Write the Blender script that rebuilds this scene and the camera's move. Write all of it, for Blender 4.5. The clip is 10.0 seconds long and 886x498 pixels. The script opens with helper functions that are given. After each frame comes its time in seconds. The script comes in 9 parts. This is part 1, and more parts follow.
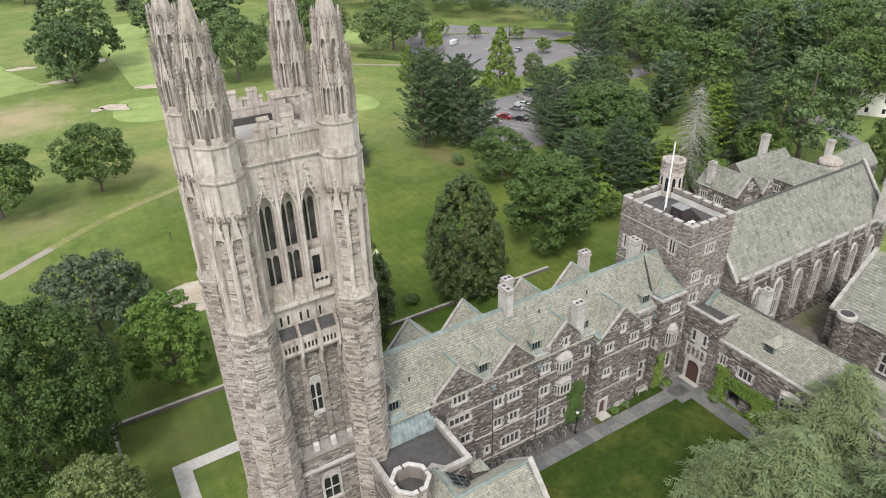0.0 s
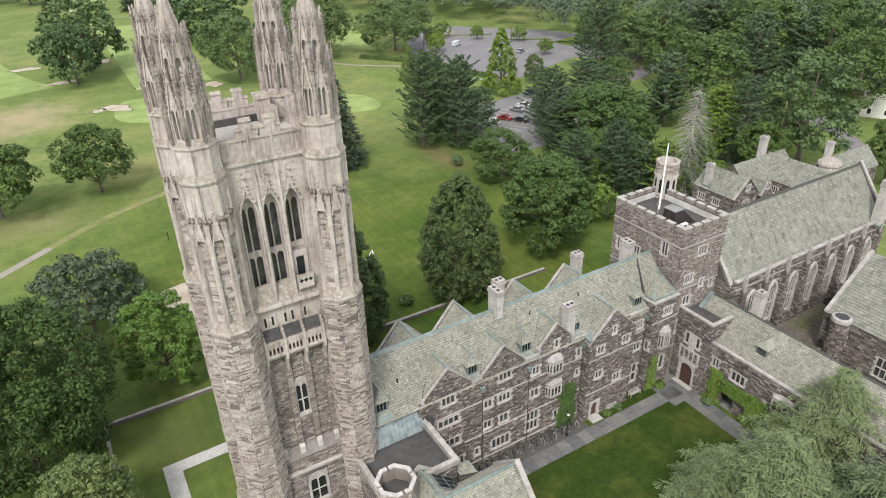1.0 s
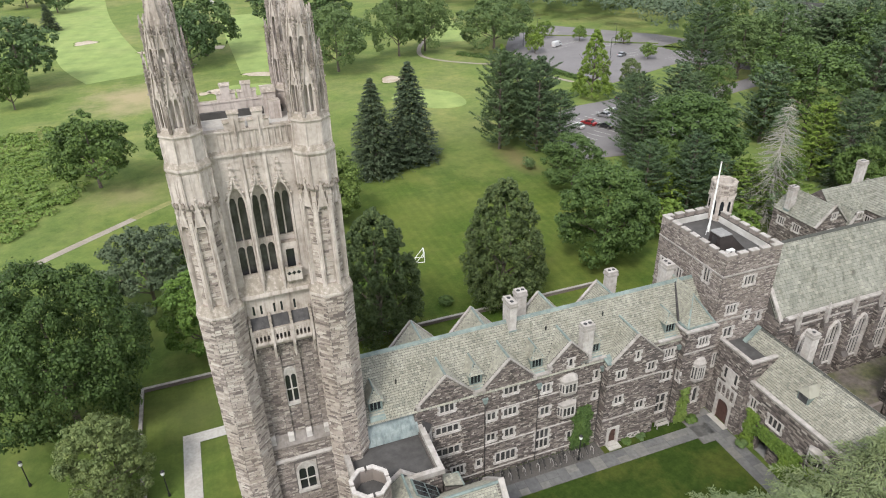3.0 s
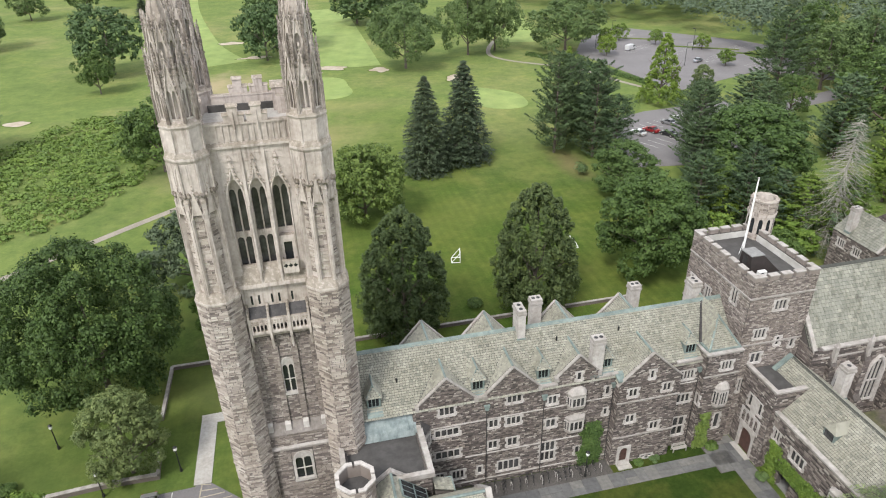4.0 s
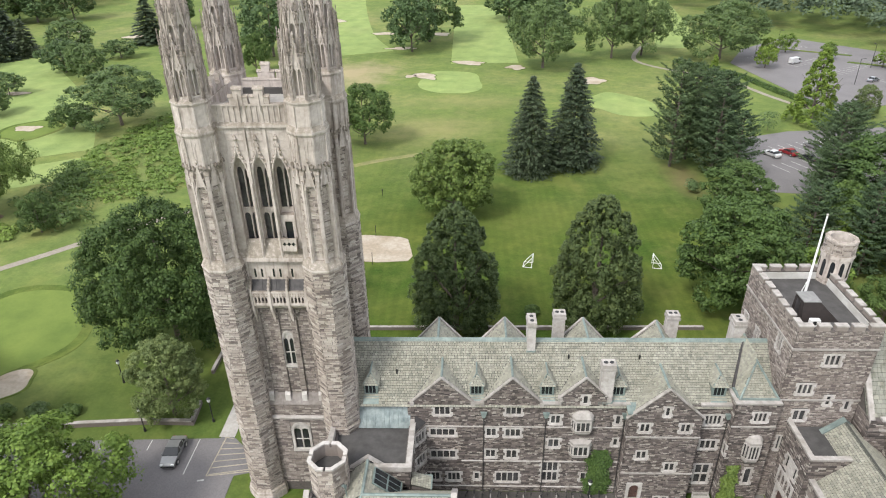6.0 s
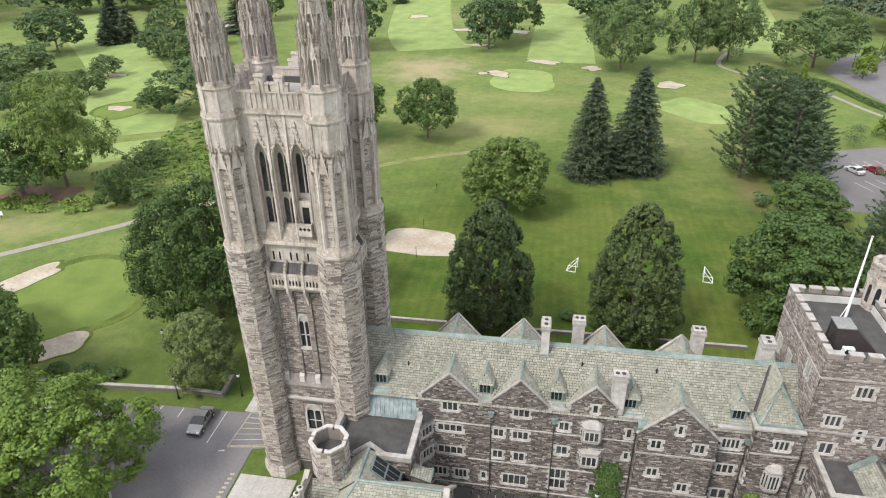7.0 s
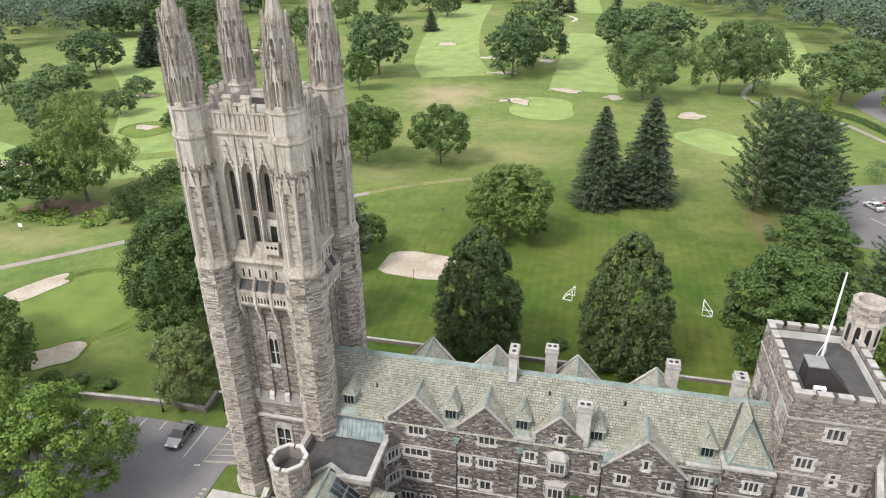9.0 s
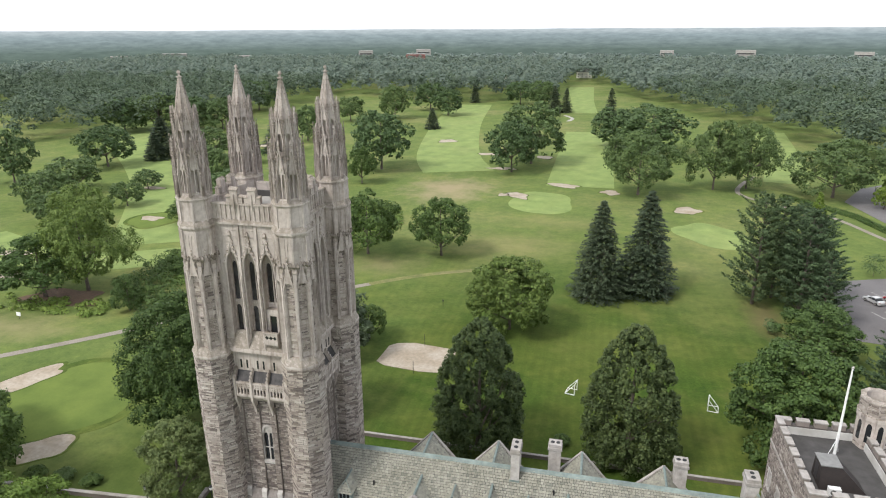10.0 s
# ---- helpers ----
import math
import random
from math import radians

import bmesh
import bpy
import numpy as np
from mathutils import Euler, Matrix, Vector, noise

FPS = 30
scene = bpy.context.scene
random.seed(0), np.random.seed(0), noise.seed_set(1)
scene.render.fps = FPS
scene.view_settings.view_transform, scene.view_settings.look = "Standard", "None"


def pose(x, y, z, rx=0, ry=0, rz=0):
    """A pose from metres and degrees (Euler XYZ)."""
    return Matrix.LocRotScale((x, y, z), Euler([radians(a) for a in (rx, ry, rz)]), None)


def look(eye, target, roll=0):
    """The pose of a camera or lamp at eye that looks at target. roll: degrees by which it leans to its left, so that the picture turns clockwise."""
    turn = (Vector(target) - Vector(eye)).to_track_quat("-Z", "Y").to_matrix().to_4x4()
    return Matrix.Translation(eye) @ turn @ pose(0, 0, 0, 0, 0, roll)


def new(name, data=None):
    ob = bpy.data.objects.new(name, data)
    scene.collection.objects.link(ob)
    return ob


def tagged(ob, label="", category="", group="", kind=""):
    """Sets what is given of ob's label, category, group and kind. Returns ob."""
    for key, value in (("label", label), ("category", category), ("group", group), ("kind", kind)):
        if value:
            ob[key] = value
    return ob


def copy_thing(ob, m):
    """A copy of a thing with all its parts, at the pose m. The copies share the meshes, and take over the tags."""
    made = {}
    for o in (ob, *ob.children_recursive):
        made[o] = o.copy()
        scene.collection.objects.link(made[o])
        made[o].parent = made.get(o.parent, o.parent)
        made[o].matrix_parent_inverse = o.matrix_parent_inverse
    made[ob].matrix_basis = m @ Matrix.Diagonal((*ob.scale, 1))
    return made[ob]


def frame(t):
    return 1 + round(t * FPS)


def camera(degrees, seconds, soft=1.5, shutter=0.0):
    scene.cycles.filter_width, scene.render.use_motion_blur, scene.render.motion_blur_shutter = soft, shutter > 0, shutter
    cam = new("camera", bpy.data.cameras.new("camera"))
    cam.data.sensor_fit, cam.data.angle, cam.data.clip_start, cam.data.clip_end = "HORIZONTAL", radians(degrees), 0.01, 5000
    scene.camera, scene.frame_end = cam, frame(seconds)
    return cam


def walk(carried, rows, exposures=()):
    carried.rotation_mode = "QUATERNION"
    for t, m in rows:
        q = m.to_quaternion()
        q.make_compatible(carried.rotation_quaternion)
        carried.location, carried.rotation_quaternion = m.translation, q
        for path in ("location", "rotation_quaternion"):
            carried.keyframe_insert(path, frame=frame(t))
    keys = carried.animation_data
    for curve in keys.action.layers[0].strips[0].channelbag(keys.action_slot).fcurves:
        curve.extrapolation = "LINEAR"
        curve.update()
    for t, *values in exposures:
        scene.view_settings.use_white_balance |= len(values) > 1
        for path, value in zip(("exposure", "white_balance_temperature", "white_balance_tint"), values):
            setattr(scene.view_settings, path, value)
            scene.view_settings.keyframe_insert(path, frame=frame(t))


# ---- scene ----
cam = camera(68.2, 10.0, soft=1.1)
PATH = [
    (0, (0.056, 0.1, 57.071), (0.944, 1.607, 56.102), -1.6),
    (0.5, (0.517, -0.208, 57.054), (1.403, 1.302, 56.086), -1.7),
    (1, (1.562, -0.66, 57.0), (2.436, 0.857, 56.034), -1.7),
    (1.5, (3.164, -1.265, 56.989), (4.005, 0.271, 56.023), -1.7),
    (2, (5.254, -1.988, 56.979), (6.036, -0.42, 56.013), -1.7),
    (2.5, (7.686, -2.686, 56.906), (8.375, -1.075, 55.94), -1.6),
    (4, (16.464, -4.677, 56.769), (16.841, -2.966, 55.805), -1.4),
    (4.5, (19.901, -5.143, 56.715), (20.159, -3.41, 55.752), -1.3),
    (5, (23.207, -5.503, 56.631), (23.351, -3.756, 55.669), -1.3),
    (5.5, (26.471, -5.734, 56.573), (26.504, -3.981, 55.611), -1.3),
    (7, (35.358, -5.247, 56.24), (35.048, -3.523, 55.276), -1.0),
    (7.5, (37.98, -4.781, 56.182), (37.576, -3.078, 55.216), -0.8),
    (8, (40.016, -4.417, 56.18), (39.608, -2.714, 55.214), -0.8),
    (8.5, (41.116, -4.267, 56.126), (40.709, -2.564, 55.159), -0.8),
    (9, (41.399, -4.253, 56.079), (40.983, -2.513, 55.184), -0.7),
    (9.5, (41.371, -4.288, 56.05), (40.939, -2.472, 55.332), -0.4),
    (10, (41.341, -4.378, 56.028), (40.903, -2.533, 55.392), -0.3),
]
walk(cam, [(t, look(eye, target, roll)) for t, eye, target, roll in PATH], exposures=[(0.0, 0.7), (2.5, 0.72), (4.0, 0.76), (5.5, 0.8), (8.6, 0.82), (9.0, 0.84), (9.5, 0.88), (10.0, 0.5)])

# ---- light ----
SUN_UP, SUN_TURN = 50.0, 222.0
world = bpy.data.worlds.new("sky")
scene.world = world
world.use_nodes = True
wn = world.node_tree
wn.nodes.clear()
sky = wn.nodes.new("ShaderNodeTexSky")
sky.sky_type = "NISHITA"
sky.sun_disc = False
sky.sun_elevation, sky.sun_rotation = radians(SUN_UP), radians(SUN_TURN)
sky.air_density, sky.dust_density, sky.ozone_density = 1.0, 2.0, 1.0
pale = wn.nodes.new("ShaderNodeHueSaturation")
pale.inputs["Saturation"].default_value = 0.25
pale.inputs["Value"].default_value = 1.0
back = wn.nodes.new("ShaderNodeBackground")
back.inputs["Strength"].default_value = 0.132
sky_out = wn.nodes.new("ShaderNodeOutputWorld")
wn.links.new(sky.outputs[0], pale.inputs["Color"])
cloud = wn.nodes.new("ShaderNodeMix")
cloud.data_type = "RGBA"
cloud.inputs[0].default_value = 0.72
cloud.inputs[7].default_value = (7.35, 7.7, 8.35, 1)
wn.links.new(pale.outputs[0], cloud.inputs[6])
wn.links.new(cloud.outputs[2], back.inputs["Color"])
wn.links.new(back.outputs[0], sky_out.inputs["Surface"])
sun = new("sun", bpy.data.lights.new("sun", "SUN"))
sun.data.energy, sun.data.angle, sun.data.color = 2.2, radians(14), (1.0, 0.96, 0.9)
sun_from = Vector((math.sin(radians(SUN_TURN)) * math.cos(radians(SUN_UP)), math.cos(radians(SUN_TURN)) * math.cos(radians(SUN_UP)), math.sin(radians(SUN_UP))))
sun.matrix_world = look(sun_from * 200, (0, 0, 0))


# ---- mesh tools ----
class Solid:
    """Gathers points and faces; m, if set, moves what is added."""

    def __init__(self, m=None):
        self.v, self.f, self.m = [], [], m

    def add(self, pts, faces):
        k = len(self.v)
        if self.m is not None:
            pts = [tuple(self.m @ Vector(p)) for p in pts]
        self.v.extend(pts)
        self.f.extend([tuple(i + k for i in f) for f in faces])
        return self

    def box(self, x0, x1, y0, y1, z0, z1):
        return self.add([(x0, y0, z0), (x1, y0, z0), (x1, y1, z0), (x0, y1, z0), (x0, y0, z1), (x1, y0, z1), (x1, y1, z1), (x0, y1, z1)],
                        [(3, 2, 1, 0), (4, 5, 6, 7), (0, 1, 5, 4), (1, 2, 6, 5), (2, 3, 7, 6), (3, 0, 4, 7)])

    def loft(self, rings, caps=True):
        n, pts, faces = len(rings[0]), [p for r in rings for p in r], []
        for i in range(len(rings) - 1):
            for j in range(n):
                a, b = i * n + j, i * n + (j + 1) % n
                faces.append((a, b, b + n, a + n))
        if caps:
            faces.append(tuple(range(n - 1, -1, -1)))
            faces.append(tuple((len(rings) - 1) * n + j for j in range(n)))
        return self.add(pts, faces)

    def slab(self, poly, vec):
        """A flat outline drawn out along vec."""
        far = [tuple(Vector(p) + Vector(vec)) for p in poly]
        return self.loft([list(poly), far])

    def tube(self, p, q, r0, r1=None, n=6):
        p, q, r1 = Vector(p), Vector(q), r0 if r1 is None else r1
        d = (q - p).normalized()
        a = d.orthogonal().normalized()
        b = d.cross(a)
        turn = [(math.cos(2 * math.pi * i / n), math.sin(2 * math.pi * i / n)) for i in range(n)]
        return self.loft([[tuple(c + (a * x + b * y) * r) for x, y in turn] for c, r in ((p, r0), (q, r1))])

    def octa(self, stages, cx=0.0, cy=0.0, n=8, turn=22.5):
        """A many-sided shaft: stages of (z, distance from axis to face)."""
        rings = []
        for z, a in stages:
            r = a / math.cos(math.pi / n)
            rings.append([(cx + r * math.cos(radians(turn) + 2 * math.pi * i / n), cy + r * math.sin(radians(turn) + 2 * math.pi * i / n), z) for i in range(n)])
        return self.loft(rings)


def mesh_of(name, b):
    me = bpy.data.meshes.new(name)
    me.from_pydata(b.v, [], b.f)
    return me


def part(name, b, material, parent=None, label="", m=None):
    """One mesh object, under a thing or a part. b: a Solid, or a mesh to be shared."""
    me = b if isinstance(b, bpy.types.Mesh) else mesh_of(name, b)
    if not me.materials:
        me.materials.append(material)
    ob = new(name, me)
    if parent is not None:
        ob.parent = parent
    if m is not None:
        ob.matrix_basis = m
    return tagged(ob, label)


def thing(name, label, category, group="", kind="", m=None):
    ob = new(name)
    ob.empty_display_size = 0.1
    if m is not None:
        ob.matrix_basis = m
    return tagged(ob, label, category, group, kind)


def stones(b, o, u, v, n, u0, u1, v0, v1, top=None, holes=(), hh=(0.13, 0.27), ll=(0.3, 0.9), proud=0.045, gap=0.017, tilt=0.0, seed=1, keep=None, off=0.0, pick=None, out=None):
    """Courses of blocks on the plane through o along u and v, standing proud along n. top(u): upper edge; holes: (u0, u1, v0, v1)."""
    rng = random.Random(seed)
    o, u, v, n = Vector(o), Vector(u), Vector(v), Vector(n)
    y = v0
    while y < v1 - 0.05:
        h = min(rng.uniform(*hh), v1 - y)
        x = u0 - rng.uniform(0, ll[1]) * 0.6
        while x < u1:
            w = rng.uniform(*ll)
            a, c = max(x, u0), min(x + w, u1)
            x += w
            lo, hi = y + gap, y + h - gap
            a += gap
            c -= gap
            if c - a < 0.06:
                continue
            if top is not None and min(top(a), top(c)) < hi:
                if min(top(a), top(c)) < lo + 0.05:
                    continue
                hi = min(top(a), top(c))
            spans = [(a, c)]
            for p, q, r, s in holes:
                if r < hi and s > lo:
                    spans = [t for k in spans for t in ((k[0], min(k[1], p)), (max(k[0], q), k[1])) if t[1] - t[0] > 0.05]
            for p, q in spans:
                if keep and not keep((p + q) / 2, (lo + hi) / 2):
                    continue
                d = off + proud * rng.uniform(0.4, 1.0)
                dt = off + 0.004 if tilt else d
                e = 0.012 if not tilt else 0.0
                if pick and pick[0] < (p + q) / 2 < pick[1] and pick[2] < (lo + hi) / 2 < pick[3] and len(out) < 300:
                    at = o + u * (p + q) / 2 + v * lo
                    out.append((Matrix(((u.x, v.x, n.x, at.x), (u.y, v.y, n.y, at.y), (u.z, v.z, n.z, at.z), (0, 0, 0, 1))), q - p, hi - lo, d, tilt))
                    continue
                front = [o + u * (p + e) + v * (lo + e) + n * (d + tilt), o + u * (q - e) + v * (lo + e) + n * (d + tilt), o + u * (q - e) + v * (hi - e) + n * dt, o + u * (p + e) + v * (hi - e) + n * dt]
                base = [o + u * p + v * lo, o + u * q + v * lo, o + u * q + v * hi, o + u * p + v * hi]
                b.add([tuple(k) for k in front + base], [(0, 1, 2, 3), (0, 4, 5, 1), (1, 5, 6, 2), (2, 6, 7, 3), (3, 7, 4, 0)])
        y += h
    return b


later = []


def pieces(name, parent, found, material):
    """Notes the blocks of a surface that are objects of their own; they are made at the end."""
    later.append((name, parent, found, material))


def wall(b, u0, u1, v0, top, breaks=(), holes=(), y=0.0, thick=0.45, reveal=0.3):
    """An upright wall along x at y, facing -y, with openings (u0, u1, v0, v1) through it. top: a number or a function of u."""
    tf = top if callable(top) else (lambda q: top)
    cuts = sorted({u0, u1, *breaks, *[h[0] for h in holes], *[h[1] for h in holes]})
    cuts = [c for c in cuts if u0 <= c <= u1]
    for a, c in zip(cuts, cuts[1:]):
        if c - a < 1e-4:
            continue
        mid = (a + c) / 2
        own = sorted([h for h in holes if h[0] <= mid <= h[1]], key=lambda h: h[2])
        lows = [v0] + [h[3] for h in own]
        highs = [h[2] for h in own] + [None]
        ta, tc = tf(a + 1e-5), tf(c - 1e-5)
        for lo, hi in zip(lows, highs):
            ha, hc = (hi, hi) if hi is not None else (ta, tc)
            if max(ha, hc) - lo > 1e-3:
                b.add([(a, y, lo), (c, y, lo), (c, y, hc), (a, y, ha), (a, y + thick, lo), (c, y + thick, lo), (c, y + thick, hc), (a, y + thick, ha)],
                      [(0, 1, 2, 3), (7, 6, 5, 4), (3, 2, 6, 7), (1, 0, 4, 5)])
    for p, q, r, s in holes:
        b.add([(p, y, r), (p, y + thick, r), (p, y + thick, s), (p, y, s), (q, y, r), (q, y + thick, r), (q, y + thick, s), (q, y, s)], [(0, 1, 2, 3), (7, 6, 5, 4)])
    b.add([(u0, y, v0), (u0, y + thick, v0), (u0, y + thick, tf(u0 + 1e-5)), (u0, y, tf(u0 + 1e-5)), (u1, y, v0), (u1, y + thick, v0), (u1, y + thick, tf(u1 - 1e-5)), (u1, y, tf(u1 - 1e-5))], [(0, 1, 2, 3), (7, 6, 5, 4)])
    return b


def tracery(b, u0, u1, v0, v1, cols, y0, y1):
    """A stone screen with lights through it. cols: (u0, u1, rows); rows: (sill, spring, apex), a square head where spring = apex."""
    x = u0
    for p, q, rows in cols:
        if p - x > 1e-3:
            b.box(x, p, y0, y1, v0, v1)
        z = v0
        mid = (p + q) / 2
        for s, k, a in rows:
            if s - z > 1e-3:
                b.box(p, q, y0, y1, z, s)
            if a > k:
                for edge in (p, q):
                    arc = [(mid + (edge - mid) * math.cos(f) ** 0.75 if f < 1.57 else mid, y0, k + (a - k) * math.sin(f)) for f in [i * math.pi / 2 / 6 for i in range(7)]]
                    b.slab(arc + [(edge, y0, a)], (0, y1 - y0, 0))
            z = a
        if v1 - z > 1e-3:
            b.box(p, q, y0, y1, z, v1)
        x = q
    if u1 - x > 1e-3:
        b.box(x, u1, y0, y1, v0, v1)
    return b


# ---- materials ----
def shader(name, rough=0.85, metal=0.0):
    mat = bpy.data.materials.new(name)
    mat.use_nodes = True
    nt = mat.node_tree
    bsdf = nt.nodes["Principled BSDF"]
    bsdf.inputs["Roughness"].default_value = rough
    bsdf.inputs["Metallic"].default_value = metal
    return mat, nt, bsdf


def place_node(nt, stretch=(1, 1, 1)):
    pos = nt.nodes.new("ShaderNodeNewGeometry")
    mp = nt.nodes.new("ShaderNodeMapping")
    mp.inputs["Scale"].default_value = stretch
    nt.links.new(pos.outputs["Position"], mp.inputs["Vector"])
    return mp.outputs[0]


def noise_node(nt, scale, detail=4.0, stretch=(1, 1, 1), rough=0.6):
    nz = nt.nodes.new("ShaderNodeTexNoise")
    nz.inputs["Scale"].default_value = scale
    nz.inputs["Detail"].default_value = detail
    nz.inputs["Roughness"].default_value = rough
    nt.links.new(place_node(nt, stretch), nz.inputs["Vector"])
    return nz.outputs["Fac"]


def ramp_node(nt, value, stops):
    r = nt.nodes.new("ShaderNodeValToRGB")
    while len(r.color_ramp.elements) < len(stops):
        r.color_ramp.elements.new(0.5)
    for e, (p, c) in zip(r.color_ramp.elements, stops):
        e.position = p
        e.color = (*c, 1) if len(c) == 3 else c
    nt.links.new(value, r.inputs[0])
    return r.outputs[0]


def mix_node(nt, fac, a, b, mode="MIX"):
    m = nt.nodes.new("ShaderNodeMix")
    m.data_type, m.blend_type = "RGBA", mode
    for socket, val in ((m.inputs[0], fac), (m.inputs[6], a), (m.inputs[7], b)):
        if isinstance(val, (int, float)):
            socket.default_value = val
        elif isinstance(val, tuple):
            socket.default_value = (*val, 1)
        else:
            nt.links.new(val, socket)
    return m.outputs[2]


def bump_node(nt, bsdf, height, strength=0.4, distance=0.02):
    bp = nt.nodes.new("ShaderNodeBump")
    bp.inputs["Strength"].default_value = strength
    bp.inputs["Distance"].default_value = distance
    nt.links.new(height, bp.inputs["Height"])
    nt.links.new(bp.outputs[0], bsdf.inputs["Normal"])


def grained(name, light, dark, scale=2.0, big=0.25, stain=(0.5, 0.5, 0.5), stain_amount=0.5, rough=0.85, metal=0.0, bump=0.3, streak=None, palette=None, distance=0.02, moss=None):
    """Colour between light and dark by fine grain, stains at a larger scale, upright streaks, and per-piece tones from a palette."""
    mat, nt, bsdf = shader(name, rough, metal)
    fine = noise_node(nt, scale, 6.0)
    col = ramp_node(nt, fine, [(0.3, dark), (0.7, light)])
    if palette:
        geo = nt.nodes.new("ShaderNodeNewGeometry")
        tone = ramp_node(nt, geo.outputs["Random Per Island"], palette)
        col = mix_node(nt, 0.22, tone, col)
    large = noise_node(nt, big, 5.0)
    spot = ramp_node(nt, large, [(0.42, (0, 0, 0)), (0.68, (stain_amount,) * 3)])
    col = mix_node(nt, spot, col, mix_node(nt, 1.0, col, stain, "MULTIPLY"))
    if streak:
        run = noise_node(nt, streak[0], 5.0, (1, 1, 0.09))
        f = ramp_node(nt, run, [(0.5, (0, 0, 0)), (0.72, (streak[1],) * 3)])
        col = mix_node(nt, f, col, mix_node(nt, 1.0, col, streak[2], "MULTIPLY"))
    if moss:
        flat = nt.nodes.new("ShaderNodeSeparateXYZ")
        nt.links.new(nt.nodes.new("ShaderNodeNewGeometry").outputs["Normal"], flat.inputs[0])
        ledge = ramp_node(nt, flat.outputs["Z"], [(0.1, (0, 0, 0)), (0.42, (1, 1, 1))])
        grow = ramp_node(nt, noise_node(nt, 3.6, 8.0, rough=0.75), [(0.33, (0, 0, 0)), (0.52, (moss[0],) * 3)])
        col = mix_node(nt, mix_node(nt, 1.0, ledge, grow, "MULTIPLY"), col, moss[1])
    nt.links.new(col, bsdf.inputs["Base Color"])
    if bump:
        bump_node(nt, bsdf, noise_node(nt, scale * 4, 6.0), bump, distance)
    return mat


def by_piece(mat):
    """The same surface for blocks that are objects of their own."""
    m = mat.copy()
    for l in list(m.node_tree.links):
        if l.from_socket.name == "Random Per Island":
            to = l.to_socket
            m.node_tree.links.new(m.node_tree.nodes.new("ShaderNodeObjectInfo").outputs["Random"], to)
    return m


def leafy(name, stops, patch=0.75, through_light=0.2, rough=0.6):
    """Foliage: tones per leaf spray, per tree, and in patches; some light passes through."""
    mat, nt, bsdf = shader(name, rough)
    geo = nt.nodes.new("ShaderNodeNewGeometry")
    info = nt.nodes.new("ShaderNodeObjectInfo")
    near = nt.nodes.new("ShaderNodeMath")
    near.operation = "MULTIPLY_ADD"
    near.inputs[1].default_value, near.inputs[2].default_value = 0.5, 0.25
    nt.links.new(geo.outputs["Random Per Island"], near.inputs[0])
    tone = ramp_node(nt, near.outputs[0], stops)
    area = ramp_node(nt, noise_node(nt, patch, 3.0), [(0.33, (0.86, 0.89, 0.9)), (0.5, (1.0, 1.0, 0.98)), (0.67, (1.18, 1.14, 1.04))])
    col = mix_node(nt, 1.0, tone, area, "MULTIPLY")
    own = ramp_node(nt, info.outputs["Random"], [(0.0, (0.86, 0.9, 0.93)), (0.5, (1.0, 1.0, 1.0)), (1.0, (1.18, 1.13, 1.03))])
    col = mix_node(nt, 1.0, col, own, "MULTIPLY")
    nt.links.new(col, bsdf.inputs["Base Color"])
    bsdf.inputs["Specular IOR Level"].default_value = 0.25
    tl = nt.nodes.new("ShaderNodeBsdfTranslucent")
    nt.links.new(col, tl.inputs["Color"])
    mx = nt.nodes.new("ShaderNodeMixShader")
    mx.inputs[0].default_value = through_light
    out = nt.nodes["Material Output"]
    nt.links.new(bsdf.outputs[0], mx.inputs[1])
    nt.links.new(tl.outputs[0], mx.inputs[2])
    nt.links.new(mx.outputs[0], out.inputs["Surface"])
    return mat


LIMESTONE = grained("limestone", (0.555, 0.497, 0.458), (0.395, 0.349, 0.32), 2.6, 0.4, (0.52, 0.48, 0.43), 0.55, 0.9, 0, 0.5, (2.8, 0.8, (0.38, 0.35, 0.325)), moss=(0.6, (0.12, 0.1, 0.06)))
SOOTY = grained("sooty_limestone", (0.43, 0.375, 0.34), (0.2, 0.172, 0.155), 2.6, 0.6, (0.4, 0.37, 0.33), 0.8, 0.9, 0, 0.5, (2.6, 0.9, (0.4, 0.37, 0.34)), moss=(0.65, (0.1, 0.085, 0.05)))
TRIM = grained("dressed_stone", (0.52, 0.49, 0.465), (0.36, 0.338, 0.32), 2.5, 0.5, (0.6, 0.57, 0.52), 0.5, 0.9, 0, 0.3, (1.5, 0.5, (0.5, 0.48, 0.46)))
COPING = grained("weathered_coping", (0.40, 0.375, 0.35), (0.27, 0.25, 0.235), 2.0, 0.6, (0.6, 0.58, 0.52), 0.6, 0.9, 0, 0.3, (1.5, 0.5, (0.6, 0.58, 0.55)))
WEATHERED = grained("weathered_stone", (0.27, 0.243, 0.225), (0.165, 0.147, 0.137), 2.5, 0.5, (0.55, 0.52, 0.47), 0.6, 0.9, 0, 0.4, (1.5, 0.6, (0.55, 0.52, 0.48)))
MORTAR = grained("mortar", (0.125, 0.11, 0.102), (0.07, 0.062, 0.058), 5, 0.3, (0.6, 0.55, 0.5), 0.5)
